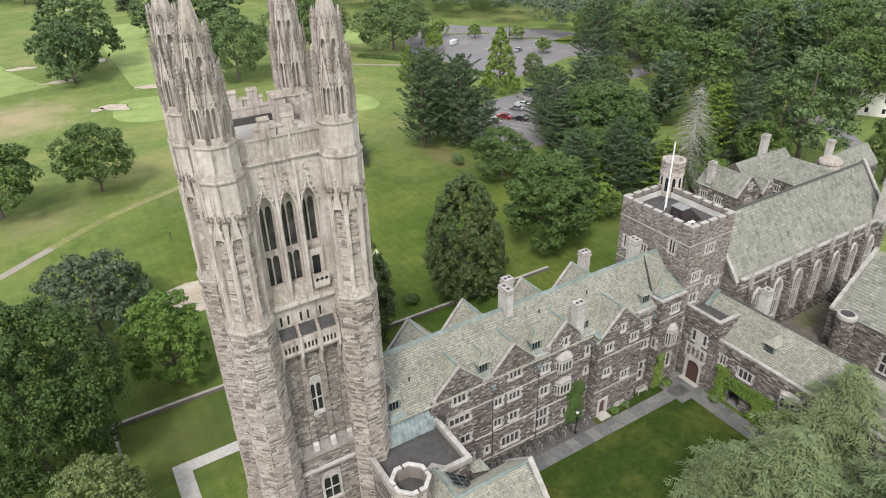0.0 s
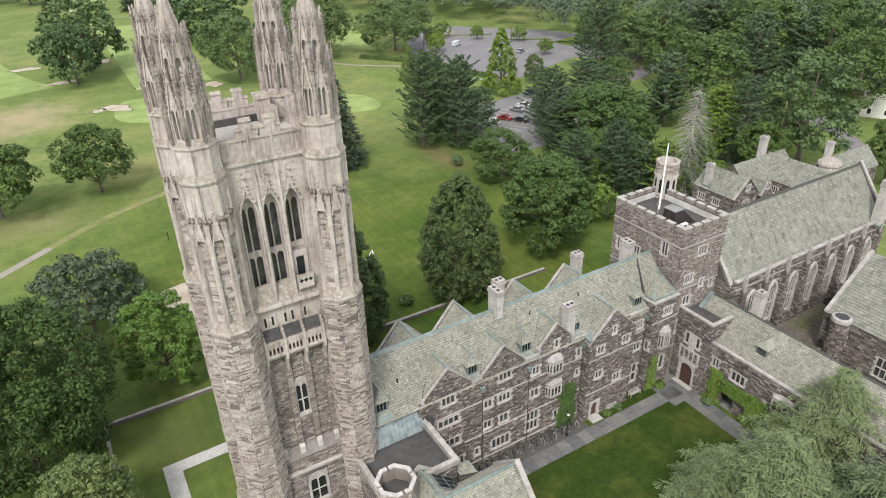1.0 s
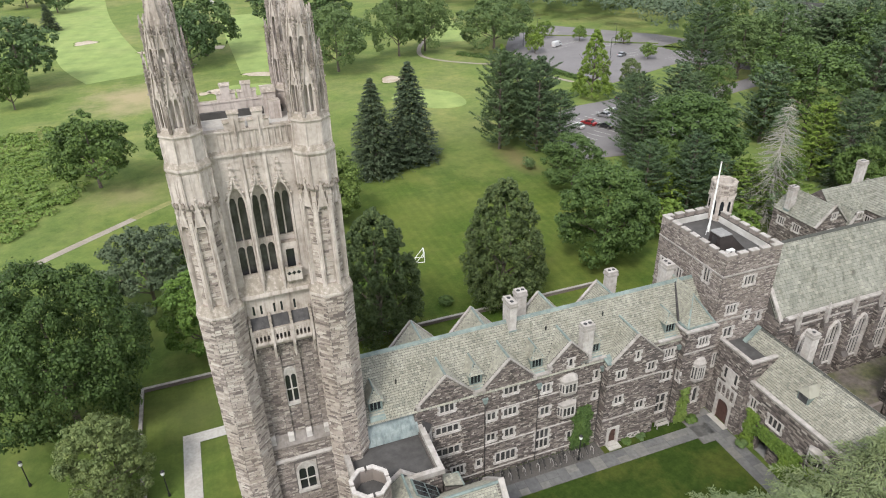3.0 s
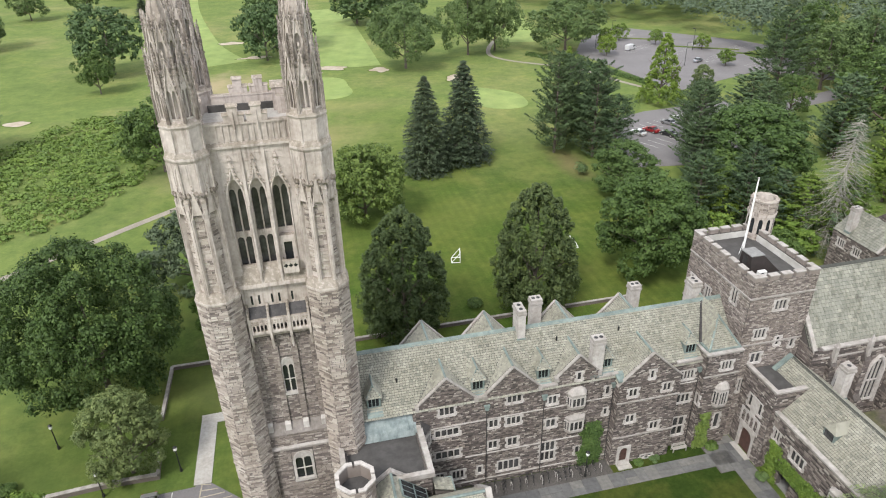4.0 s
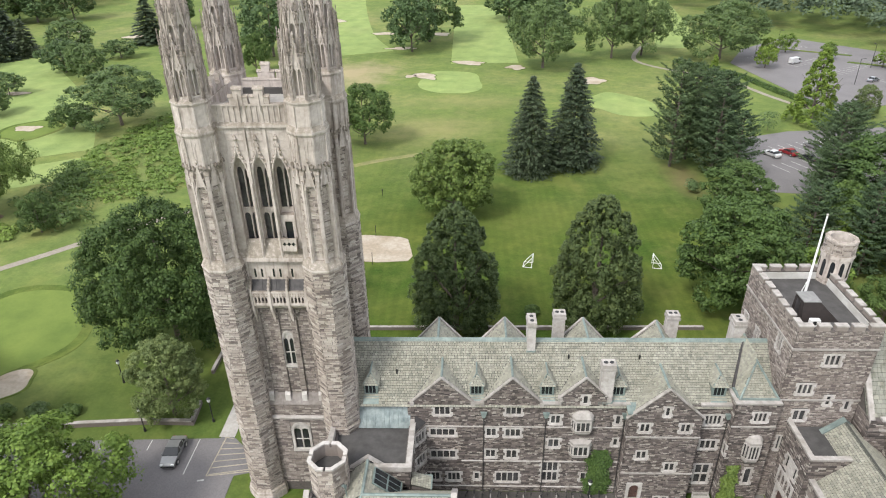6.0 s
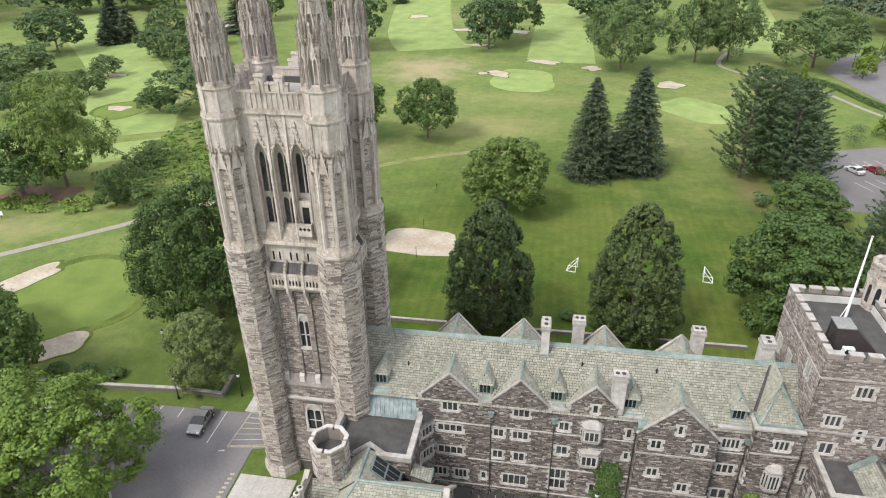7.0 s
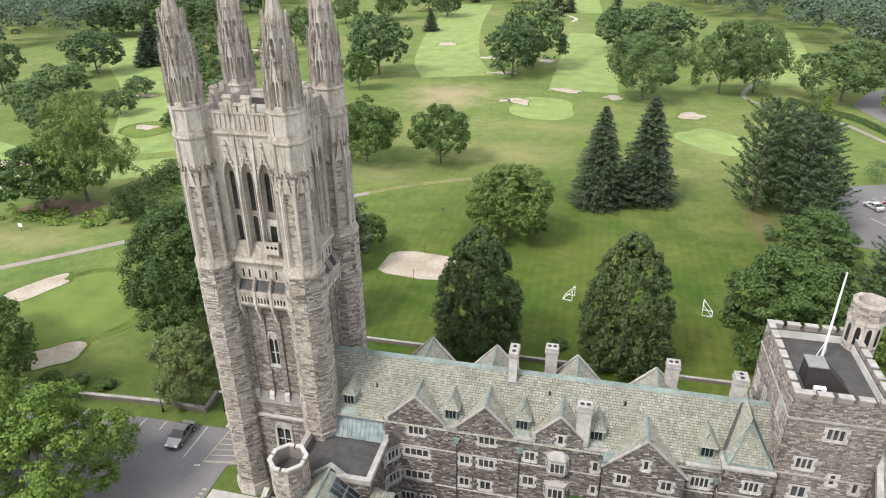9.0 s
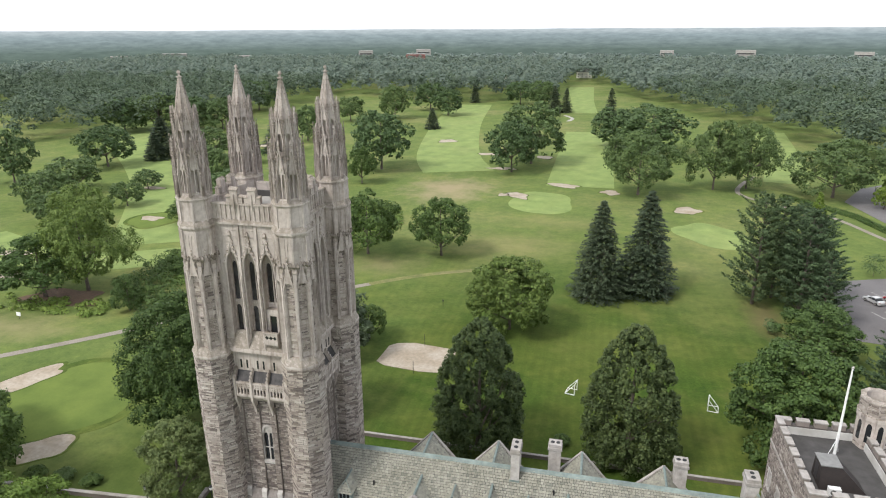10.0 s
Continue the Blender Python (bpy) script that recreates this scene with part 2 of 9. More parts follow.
RUBBLE = grained("rubble_stone", (0.162, 0.135, 0.124), (0.081, 0.068, 0.064), 4, 0.22, (0.6, 0.57, 0.52), 0.5, 0.9, 0, 0.5, (0.9, 0.35, (0.6, 0.58, 0.55)),
                 [(0.0, (0.030, 0.026, 0.025)), (0.2, (0.068, 0.058, 0.054)), (0.45, (0.126, 0.104, 0.096)), (0.7, (0.195, 0.165, 0.149)), (0.88, (0.28, 0.25, 0.224)), (1.0, (0.45, 0.42, 0.375))])
PALE_RUBBLE = grained("pale_rubble_stone", (0.380, 0.332, 0.294), (0.237, 0.199, 0.180), 4, 0.22, (0.65, 0.6, 0.52), 0.5, 0.9, 0, 0.5, (0.9, 0.4, (0.62, 0.58, 0.54)),
                      [(0.0, (0.085, 0.070, 0.067)), (0.15, (0.180, 0.150, 0.135)), (0.32, (0.294, 0.255, 0.226)), (0.6, (0.375, 0.332, 0.296)), (0.8, (0.418, 0.375, 0.332)), (1.0, (0.513, 0.475, 0.427))])
SLATE = grained("green_slate", (0.305, 0.298, 0.246), (0.198, 0.194, 0.162), 3, 0.3, (0.62, 0.61, 0.56), 0.5, 0.8, 0, 0.3, (1.1, 0.5, (0.56, 0.55, 0.5)),
                [(0.0, (0.15, 0.152, 0.13)), (0.15, (0.212, 0.208, 0.172)), (0.5, (0.256, 0.25, 0.205)), (0.85, (0.292, 0.282, 0.229)), (1.0, (0.335, 0.33, 0.275))])
COPPER = grained("verdigris_copper", (0.230, 0.284, 0.261), (0.144, 0.184, 0.176), 2, 0.4, (0.5, 0.5, 0.5), 0.6, 0.65, 0.2, 0.2, (1.6, 0.5, (0.6, 0.6, 0.62)))
HALL_SLATE = grained("streaked_slate", (0.25, 0.252, 0.212), (0.155, 0.157, 0.133), 3, 0.25, (0.62, 0.61, 0.55), 0.45, 0.8, 0, 0.3, (1.3, 0.85, (0.42, 0.41, 0.37)),
                     [(0.0, (0.15, 0.152, 0.128)), (0.15, (0.182, 0.184, 0.155)), (0.5, (0.208, 0.209, 0.175)), (0.85, (0.232, 0.232, 0.192)), (1.0, (0.285, 0.28, 0.232))])
SHEET_METAL = grained("streaked_sheet_metal", (0.34, 0.385, 0.375), (0.17, 0.215, 0.215), 1.5, 0.4, (0.6, 0.6, 0.6), 0.5, 0.5, 0.3, 0.2, (2.4, 0.8, (0.5, 0.52, 0.55)))
FLASHING = grained("weathered_lead", (0.085, 0.078, 0.077), (0.035, 0.033, 0.034), 2, 0.5, (0.5, 0.5, 0.5), 0.6, 0.6, 0.3, 0.2, (1.4, 0.5, (0.6, 0.6, 0.6)))
FELT = grained("roof_felt", (0.078, 0.074, 0.072), (0.046, 0.044, 0.043), 1.2, 0.35, (0.7, 0.68, 0.66), 0.6, 0.95, 0, 0.3)
ASPHALT = grained("asphalt", (0.178, 0.168, 0.17), (0.13, 0.122, 0.124), 6, 0.12, (0.75, 0.74, 0.74), 0.6, 0.95, 0, 0.25)
CONCRETE = grained("pale_concrete", (0.42, 0.40, 0.37), (0.31, 0.295, 0.275), 3, 0.4, (0.7, 0.68, 0.64), 0.5, 0.9, 0, 0.2)
PAVING = grained("bluestone_paving", (0.235, 0.233, 0.226), (0.165, 0.163, 0.16), 2.2, 0.4, (0.7, 0.7, 0.68), 0.5, 0.85, 0, 0.25)
GLASS = shader("window_glass", 0.08)[0]
_g = GLASS.node_tree.nodes["Principled BSDF"]
_g.inputs["Base Color"].default_value = (0.018, 0.02, 0.022, 1)
_g.inputs["Specular IOR Level"].default_value = 0.5
# the brightening streaks paint pale sky reflections into the glass colour
LEADED = grained("leaded_glass", (0.082, 0.081, 0.082), (0.022, 0.022, 0.023), 1.1, 0.35, (0.3, 0.3, 0.3), 0.6, 0.25, 0, 0.1, (1.6, 0.7, (2.2, 2.2, 2.3)))
MID_RUBBLE = grained("mixed_rubble_stone", (0.267, 0.230, 0.208), (0.155, 0.131, 0.121), 4, 0.22, (0.6, 0.56, 0.5), 0.5, 0.9, 0, 0.5, (0.9, 0.4, (0.6, 0.58, 0.55)),
                     [(0.0, (0.073, 0.060, 0.057)), (0.2, (0.138, 0.114, 0.105)), (0.5, (0.219, 0.187, 0.168)), (0.8, (0.297, 0.262, 0.234)), (1.0, (0.430, 0.396, 0.353))])
DOOR_WOOD = grained("oak_door", (0.10, 0.05, 0.04), (0.05, 0.024, 0.02), 3, 0.5, (0.7, 0.7, 0.7), 0.4, 0.6, 0, 0.2, (3, 0.5, (0.6, 0.6, 0.6)))
WHITE = grained("white_paint", (0.82, 0.82, 0.81), (0.7, 0.7, 0.69), 2, 0.5, (0.8, 0.8, 0.78), 0.3, 0.5, 0, 0.05)
IRON = grained("dark_iron", (0.05, 0.05, 0.05), (0.025, 0.025, 0.027), 4, 1, (0.8, 0.8, 0.8), 0.3, 0.5, 0.6, 0.1)
SAND = grained("bunker_sand", (0.43, 0.375, 0.305), (0.31, 0.265, 0.21), 1.5, 0.2, (0.68, 0.62, 0.53), 0.75, 0.95, 0, 0.2)
BARK = grained("bark", (0.17, 0.14, 0.115), (0.08, 0.065, 0.055), 3, 0.6, (0.7, 0.7, 0.65), 0.5, 0.95, 0, 0.6)
DRY_WOOD = grained("dead_wood", (0.42, 0.40, 0.36), (0.27, 0.255, 0.225), 3, 0.6, (0.7, 0.7, 0.65), 0.5, 0.95, 0, 0.4)


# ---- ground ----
# the three dark green tints are partly tree shade painted into the lawn
DRY_AND_SHADE_SPOTS = ((-11, 226, 19, 24, 0.85, (0.30, 0.245, 0.15)), (20, 165, 22, 16, 0.5, (0.26, 0.225, 0.105)), (-9, 143, 14, 9, 0.5, (0.27, 0.23, 0.12)), (-70, 92, 16, 7, 0.6, (0.28, 0.24, 0.13)),
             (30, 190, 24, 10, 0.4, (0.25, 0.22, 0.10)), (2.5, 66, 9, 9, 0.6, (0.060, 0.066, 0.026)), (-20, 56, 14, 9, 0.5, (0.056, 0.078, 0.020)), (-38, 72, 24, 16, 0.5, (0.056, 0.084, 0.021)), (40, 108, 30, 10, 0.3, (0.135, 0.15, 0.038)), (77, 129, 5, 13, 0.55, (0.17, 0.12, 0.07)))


def turf(name, light, dark, dry, dry_amount, fine=1.9, stripe=None, big=0.03, mown=None, tufts=1.0):
    mat, nt, bsdf = shader(name, 0.95)
    col = ramp_node(nt, noise_node(nt, fine, 8.0, rough=0.8), [(0.3, dark), (0.7, light)])
    patch = ramp_node(nt, noise_node(nt, big, 6.0, rough=0.65), [(0.48, (0, 0, 0)), (0.68, (dry_amount,) * 3)])
    col = mix_node(nt, patch, col, dry)
    mid = ramp_node(nt, noise_node(nt, big * 5, 5.0), [(0.35, (0.8, 0.84, 0.82)), (0.7, (1.12, 1.1, 1.05))])
    col = mix_node(nt, 1.0, col, mid, "MULTIPLY")
    if stripe:
        wv = nt.nodes.new("ShaderNodeTexWave")
        wv.inputs["Scale"].default_value = stripe[0]
        wv.inputs["Distortion"].default_value = 1.2
        wv.inputs["Detail"].default_value = 1.0
        mp = nt.nodes.new("ShaderNodeMapping")
        mp.inputs["Rotation"].default_value = (0, 0, radians(stripe[1]))
        nt.links.new(place_node(nt), mp.inputs["Vector"])
        nt.links.new(mp.outputs[0], wv.inputs["Vector"])
        band = ramp_node(nt, wv.outputs["Fac"], [(0.3, (stripe[2],) * 3), (0.7, (1.0, 1.0, 1.0))])
        col = mix_node(nt, 1.0, col, band, "MULTIPLY")
    if mown:
        fine_m = ramp_node(nt, noise_node(nt, 2.2, 8.0, rough=0.82), [(0.3, mown[1]), (0.7, mown[0])])
        pale_m = ramp_node(nt, noise_node(nt, 0.055, 6.0, rough=0.65), [(0.42, (0, 0, 0)), (0.66, (0.95,) * 3)])
        lawn_col = mix_node(nt, pale_m, fine_m, mown[2])
        wv = nt.nodes.new("ShaderNodeTexWave")
        wv.inputs["Scale"].default_value = 0.19
        wv.inputs["Distortion"].default_value = 1.0
        nt.links.new(place_node(nt), wv.inputs["Vector"])
        lawn_col = mix_node(nt, 1.0, lawn_col, ramp_node(nt, wv.outputs["Fac"], [(0.3, (0.945, 0.955, 0.945)), (0.7, (1.03, 1.03, 1.02))]), "MULTIPLY")
        geo = nt.nodes.new("ShaderNodeNewGeometry")
        far = nt.nodes.new("ShaderNodeMapping")
        far.inputs["Location"].default_value = (-0.6, -0.72, 0)
        far.inputs["Scale"].default_value = (1 / 70, 1 / 100, 0)
        nt.links.new(geo.outputs["Position"], far.inputs["Vector"])
        ln = nt.nodes.new("ShaderNodeVectorMath")
        ln.operation = "LENGTH"
        nt.links.new(far.outputs[0], ln.inputs[0])
        wob = nt.nodes.new("ShaderNodeMath")
        wob.operation = "MULTIPLY_ADD"
        nt.links.new(noise_node(nt, 0.035, 5.0), wob.inputs[0])
        wob.inputs[1].default_value = 0.9
        nt.links.new(ln.outputs["Value"], wob.inputs[2])
        edge = ramp_node(nt, wob.outputs[0], [(0.0, (1, 1, 1)), (1.0, (0, 0, 0))])
        edge.node.color_ramp.elements[0].position = 0.5
        edge.node.color_ramp.elements[1].position = 0.98
        sc = nt.nodes.new("ShaderNodeMath")
        sc.operation = "MULTIPLY"
        nt.links.new(wob.outputs[0], sc.inputs[0])
        sc.inputs[1].default_value = 0.6
        nt.links.new(sc.outputs[0], edge.node.inputs[0])
        col = mix_node(nt, edge, col, lawn_col)
    # tufts and thin spots, then worn ground and painted tree shade at listed spots
    tuft = ramp_node(nt, noise_node(nt, 0.42, 9.0, rough=0.72), [(0.34, (0.78, 0.83, 0.8)), (0.66, (1.2, 1.15, 1.08))])
    col = mix_node(nt, tufts, col, tuft, "MULTIPLY")
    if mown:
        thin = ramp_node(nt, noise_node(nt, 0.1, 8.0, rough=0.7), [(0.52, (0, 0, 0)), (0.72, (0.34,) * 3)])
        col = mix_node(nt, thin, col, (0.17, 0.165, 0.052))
        for cx, cy, rx, ry, amount, tint in DRY_AND_SHADE_SPOTS:
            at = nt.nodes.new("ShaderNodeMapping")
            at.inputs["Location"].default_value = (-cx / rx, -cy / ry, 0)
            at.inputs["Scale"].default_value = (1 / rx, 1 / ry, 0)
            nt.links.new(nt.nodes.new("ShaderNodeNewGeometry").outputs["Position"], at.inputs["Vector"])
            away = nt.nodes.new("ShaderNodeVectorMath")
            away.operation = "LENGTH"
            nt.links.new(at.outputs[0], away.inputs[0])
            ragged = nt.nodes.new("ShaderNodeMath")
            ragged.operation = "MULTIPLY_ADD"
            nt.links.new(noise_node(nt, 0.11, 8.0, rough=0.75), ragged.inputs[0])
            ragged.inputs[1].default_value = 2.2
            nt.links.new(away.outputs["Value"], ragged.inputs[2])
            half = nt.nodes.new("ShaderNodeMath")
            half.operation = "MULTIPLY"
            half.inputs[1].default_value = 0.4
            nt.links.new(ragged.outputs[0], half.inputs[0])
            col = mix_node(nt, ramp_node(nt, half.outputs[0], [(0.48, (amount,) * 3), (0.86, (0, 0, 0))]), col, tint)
    nt.links.new(col, bsdf.inputs["Base Color"])
    bsdf.inputs["Specular IOR Level"].default_value = 0.1
    bump_node(nt, bsdf, noise_node(nt, 9, 6.0), 0.5, 0.05)
    return mat


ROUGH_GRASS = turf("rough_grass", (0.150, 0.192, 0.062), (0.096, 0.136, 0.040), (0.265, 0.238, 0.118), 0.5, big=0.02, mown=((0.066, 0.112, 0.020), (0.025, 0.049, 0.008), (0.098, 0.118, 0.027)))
LAWN = turf("lawn", (0.100, 0.140, 0.034), (0.060, 0.094, 0.021), (0.165, 0.172, 0.054), 0.6, big=0.05, stripe=(0.10, 8, 0.93))
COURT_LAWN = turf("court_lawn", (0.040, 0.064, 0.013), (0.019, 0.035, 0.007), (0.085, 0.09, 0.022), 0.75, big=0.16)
FAIRWAY = turf("fairway", (0.230, 0.290, 0.108), (0.190, 0.250, 0.086), (0.265, 0.285, 0.122), 0.4, stripe=(0.035, 12, 0.95), tufts=0.3)
GREEN = turf("putting_green", (0.138, 0.182, 0.048), (0.116, 0.16, 0.04), (0.16, 0.188, 0.056), 0.2, tufts=0.2)
DRY = turf("dry_grass", (0.215, 0.205, 0.098), (0.145, 0.162, 0.064), (0.30, 0.255, 0.15), 0.7, big=0.06)
MULCH = grained("bark_mulch", (0.17, 0.105, 0.065), (0.09, 0.06, 0.04), 2, 0.4, (0.7, 0.7, 0.6), 0.5, 0.95)

ground = Solid()
rings = [0, 30, 60, 100, 150, 220, 320, 460, 650, 900, 1300, 1900, 2800, 4300]
pts, faces = [(30.0, 60.0, 0.0)], []
for r in rings[1:]:
    for i in range(48):
        a = 2 * math.pi * i / 48
        pts.append((30 + r * math.cos(a), 60 + r * math.sin(a), 0.0))
for i in range(48):
    faces.append((0, 1 + i, 1 + (i + 1) % 48))
    for k in range(len(rings) - 2):
        a, c = 1 + k * 48 + i, 1 + k * 48 + (i + 1) % 48
        faces.append((a, a + 48, c + 48, c))
ground.add(pts, faces)
tagged(part("ground", ground, ROUGH_GRASS), "rough golf course grass with dry patches and painted-in tree shade", "ground", kind="structure")


def blob(cx, cy, rx, ry, turn=0.0, wob=0.12, seed=1, n=40):
    rng = random.Random(seed)
    k = [(rng.uniform(0, 6.28), rng.uniform(0.4, 1.0) * wob) for _ in range(4)]
    out = []
    for i in range(n):
        a = 2 * math.pi * i / n
        s = 1 + sum(w * math.sin((j + 2) * a + f) for j, (f, w) in enumerate(k)) * 0.6
        x, y = rx * s * math.cos(a), ry * s * math.sin(a)
        c, d = math.cos(radians(turn)), math.sin(radians(turn))
        out.append((cx + x * c - y * d, cy + x * d + y * c))
    return out


def sheet(name, outline, z, material, label, category, kind="structure", lip=0.0):
    """A thin sheet on the ground; with lip its rim goes down to the ground."""
    b = Solid()
    b.slab([(x, y, 0.0) for x, y in outline], (0, 0, z))
    return tagged(part(name, b, material), label, category, kind=kind)


def ribbon(name, line, width, z, material, label, category):
    """A path of even width along a line of points, smoothed."""
    P = [Vector((*p, 0)) for p in line]
    fine = []
    for i in range(len(P) - 1):
        p0, p1, p2, p3 = P[max(i - 1, 0)], P[i], P[i + 1], P[min(i + 2, len(P) - 1)]
        for k in range(8):
            t = k / 8
            fine.append(0.5 * (2 * p1 + (p2 - p0) * t + (2 * p0 - 5 * p1 + 4 * p2 - p3) * t * t + (3 * p1 - p0 - 3 * p2 + p3) * t ** 3))
    fine.append(P[-1])
    b = Solid()
    L, R = [], []
    for i, p in enumerate(fine):
        d = (fine[min(i + 1, len(fine) - 1)] - fine[max(i - 1, 0)]).normalized()
        s = Vector((-d.y, d.x, 0)) * width / 2
        L.append((p.x + s.x, p.y + s.y, z))
        R.append((p.x - s.x, p.y - s.y, z))
    n = len(L)
    b.add(L + R, [(i, i + n, i + n + 1, i + 1) for i in range(n - 1)])
    return tagged(part(name, b, material), label, category, kind="structure")

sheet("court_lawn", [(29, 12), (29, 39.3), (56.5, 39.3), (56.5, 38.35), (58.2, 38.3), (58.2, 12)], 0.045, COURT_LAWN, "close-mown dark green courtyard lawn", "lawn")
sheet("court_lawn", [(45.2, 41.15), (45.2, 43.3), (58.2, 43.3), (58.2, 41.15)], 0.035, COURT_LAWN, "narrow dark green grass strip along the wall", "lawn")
sheet("gravel_strip", [(24.4, 41.15), (24.4, 43.3), (45.2, 43.3), (45.2, 41.15)], 0.04, grained("dark_gravel", (0.105, 0.095, 0.087), (0.055, 0.05, 0.046), 6, 0.5, (0.7, 0.7, 0.7), 0.5), "dark gravel strip along the wall", "gravel")
DIRT = grained("gravel_path", (0.30, 0.265, 0.225), (0.20, 0.175, 0.145), 3, 0.3, (0.7, 0.68, 0.6), 0.6)
# golf course
for i, (line, w) in enumerate((([(36, 240), (36, 300), (36, 380)], 25), ([(-14, 258), (-28, 300), (-45, 400), (-56, 510)], 30), ([(28, 470), (24, 560), (22, 690)], 24), ([(112, 262), (122, 310), (135, 400)], 16),
                                ([(-78, 145), (-92, 172), (-130, 225), (-200, 300), (-250, 360)], 26), ([(-60, 140), (-90, 128), (-130, 140)], 14))):
    ribbon("fairway", line, w, 0.03 + 0.002 * i, FAIRWAY, "smooth light green mown fairway", "fairway")
for i, (cx, cy, rx, ry, turn, lab) in enumerate(((24, 214, 11, 15, 0, ""), (75, 186, 9, 13, 20, ""), (-38.5, 72.0, 10.6, 11.4, -18, ""), (-92, 167, 7, 9, 0, ""), (-52, 66, 3.5, 6, 0, ""))):
    # the first two, farther greens use lighter FAIRWAY, haze put into their colour
    sheet("putting_green", blob(cx, cy, rx, ry, turn, 0.1, 10 + i), 0.05, FAIRWAY if i < 2 else GREEN, "smooth oval putting green", "putting green")
    if i < 2:
        continue
    sheet("apron", blob(cx, cy, rx * 1.16, ry * 1.14, turn, 0.12, 10 + i), 0.042, FAIRWAY if i < 2 else LAWN, "mown collar round a putting green", "grass")
for i, (cx, cy, rx, ry, turn) in enumerate(((15, 222, 3.2, 5, 30), (71, 213, 4, 4.5, 0), (-36, 334, 4.5, 5, 0), (18, 297, 4, 3.5, -20), (30, 241, 6, 3, -15), (47, 233, 3.2, 3.5, 0), (-94, 168, 3.4, 2.6, 0), (-124, 301, 5, 4, 0),
                                            (-159, 318, 6, 3.5, 20), (-94, 115, 5, 2.6, 20), (-108, 130, 5, 2.2, 10), (-50.5, 74.8, 2.6, 6.6, -32), (-32.3, 59.3, 2.9, 4.0, -50), (10, 222, 2, 2, 0), (-63, 201, 3.4, 2.6, 0), (-120, 205, 4, 2.4, 0), (3, 268, 6, 2.4, 0), (-8, 300, 5, 3, 0))):
    sheet("sand_bunker", blob(cx, cy, rx, ry, turn, 0.2, 30 + i), 0.07, SAND, "pale sand bunker with a rounded outline", "bunker")
    sheet("bunker_lip", blob(cx, cy, rx * 1.12, ry * 1.12, turn, 0.2, 30 + i), 0.06, LAWN, "grass lip round a bunker", "grass")
sheet("volleyball_sand", [(5.6, 94.4), (6.0, 100.6), (7.2, 101.9), (10.4, 102.7), (17.0, 101.8), (18.6, 100.9), (19.9, 94.6), (19.2, 92.9), (14.0, 92.4), (7.4, 93.2)], 0.06, SAND, "pale sand volleyball court beside the lawn", "sand court")
sheet("mulch_bed", blob(-72, 107, 9, 5, 10, 0.2, 92), 0.05, MULCH, "brown leaf litter under an oak", "mulch")
ribbon("cart_path", [(-75, 70), (-62, 81), (-48, 94), (-38, 104), (-20, 119.5), (-11, 127), (-8, 129.5)], 1.8, 0.046, DIRT, "pale gravel cart path", "path")
ribbon("worn_track", [(-9, 128.8), (-2, 134.5), (8, 141), (22, 147)], 2.0, 0.028, DRY, "dry worn track across the grass", "track")
ribbon("cart_path", [(103, 272), (95, 256), (91.5, 242), (96, 231.5), (104, 223), (114, 213), (121, 192), (126, 180)], 1.7, 0.075, DIRT, "pale concrete cart path", "path")
ribbon("cart_path", [(18, 455), (24, 440), (22, 425)], 2.4, 0.075, CONCRETE, "pale concrete cart path", "path")
# car parks
sheet("car_park", [(-44, 8), (3.8, 8), (3.7, 36), (3.6, 42), (3.6, 45), (7.2, 46), (1.0, 51.6), (0.2, 50.6), (-14, 50.1), (-44, 46)], 0.05, ASPHALT, "worn grey asphalt car park", "car park")
sheet("car_park", [(136, 258), (162, 280), (196, 236), (215, 180), (186, 172), (170, 190), (132, 176), (124, 236)], 0.05, ASPHALT, "large grey asphalt car park", "car park")
sheet("car_park", [(96, 154), (112, 160), (140, 163), (136, 132), (103, 120), (90, 122)], 0.05, ASPHALT, "small grey asphalt car park among pines", "car park")
ribbon("service_road", [(135, 150), (160, 155), (190, 165), (230, 190)], 7, 0.052, ASPHALT, "grey asphalt road", "road")
ribbon("service_road", [(170, 196), (200, 192), (240, 215), (300, 260)], 8, 0.054, ASPHALT, "grey asphalt road", "road")
ribbon("service_road", [(118, 60), (140, 68), (162, 78), (176, 100)], 5, 0.052, ASPHALT, "grey asphalt lane behind the college", "road")
PAINT = grained("road_paint", (0.6, 0.6, 0.57), (0.4, 0.4, 0.375), 5, 1, (0.6, 0.6, 0.6), 0.7)
YELLOW = grained("faded_yellow_paint", (0.40, 0.355, 0.27), (0.29, 0.26, 0.20), 5, 1, (0.6, 0.6, 0.6), 0.7)


def stripe(p, q, w, mat, z=0.062, label="faded white parking line", name="parking_line"):
    p, q = Vector((*p, 0)), Vector((*q, 0))
    d = (q - p).normalized()
    s = Vector((-d.y, d.x, 0)) * w / 2
    b = Solid().slab([(p.x + s.x, p.y + s.y, z - 0.008), (q.x + s.x, q.y + s.y, z - 0.008), (q.x - s.x, q.y - s.y, z - 0.008), (p.x - s.x, p.y - s.y, z - 0.008)], (0, 0, 0.008))
    return tagged(part(name, b, mat), label, "marking", kind="structure")


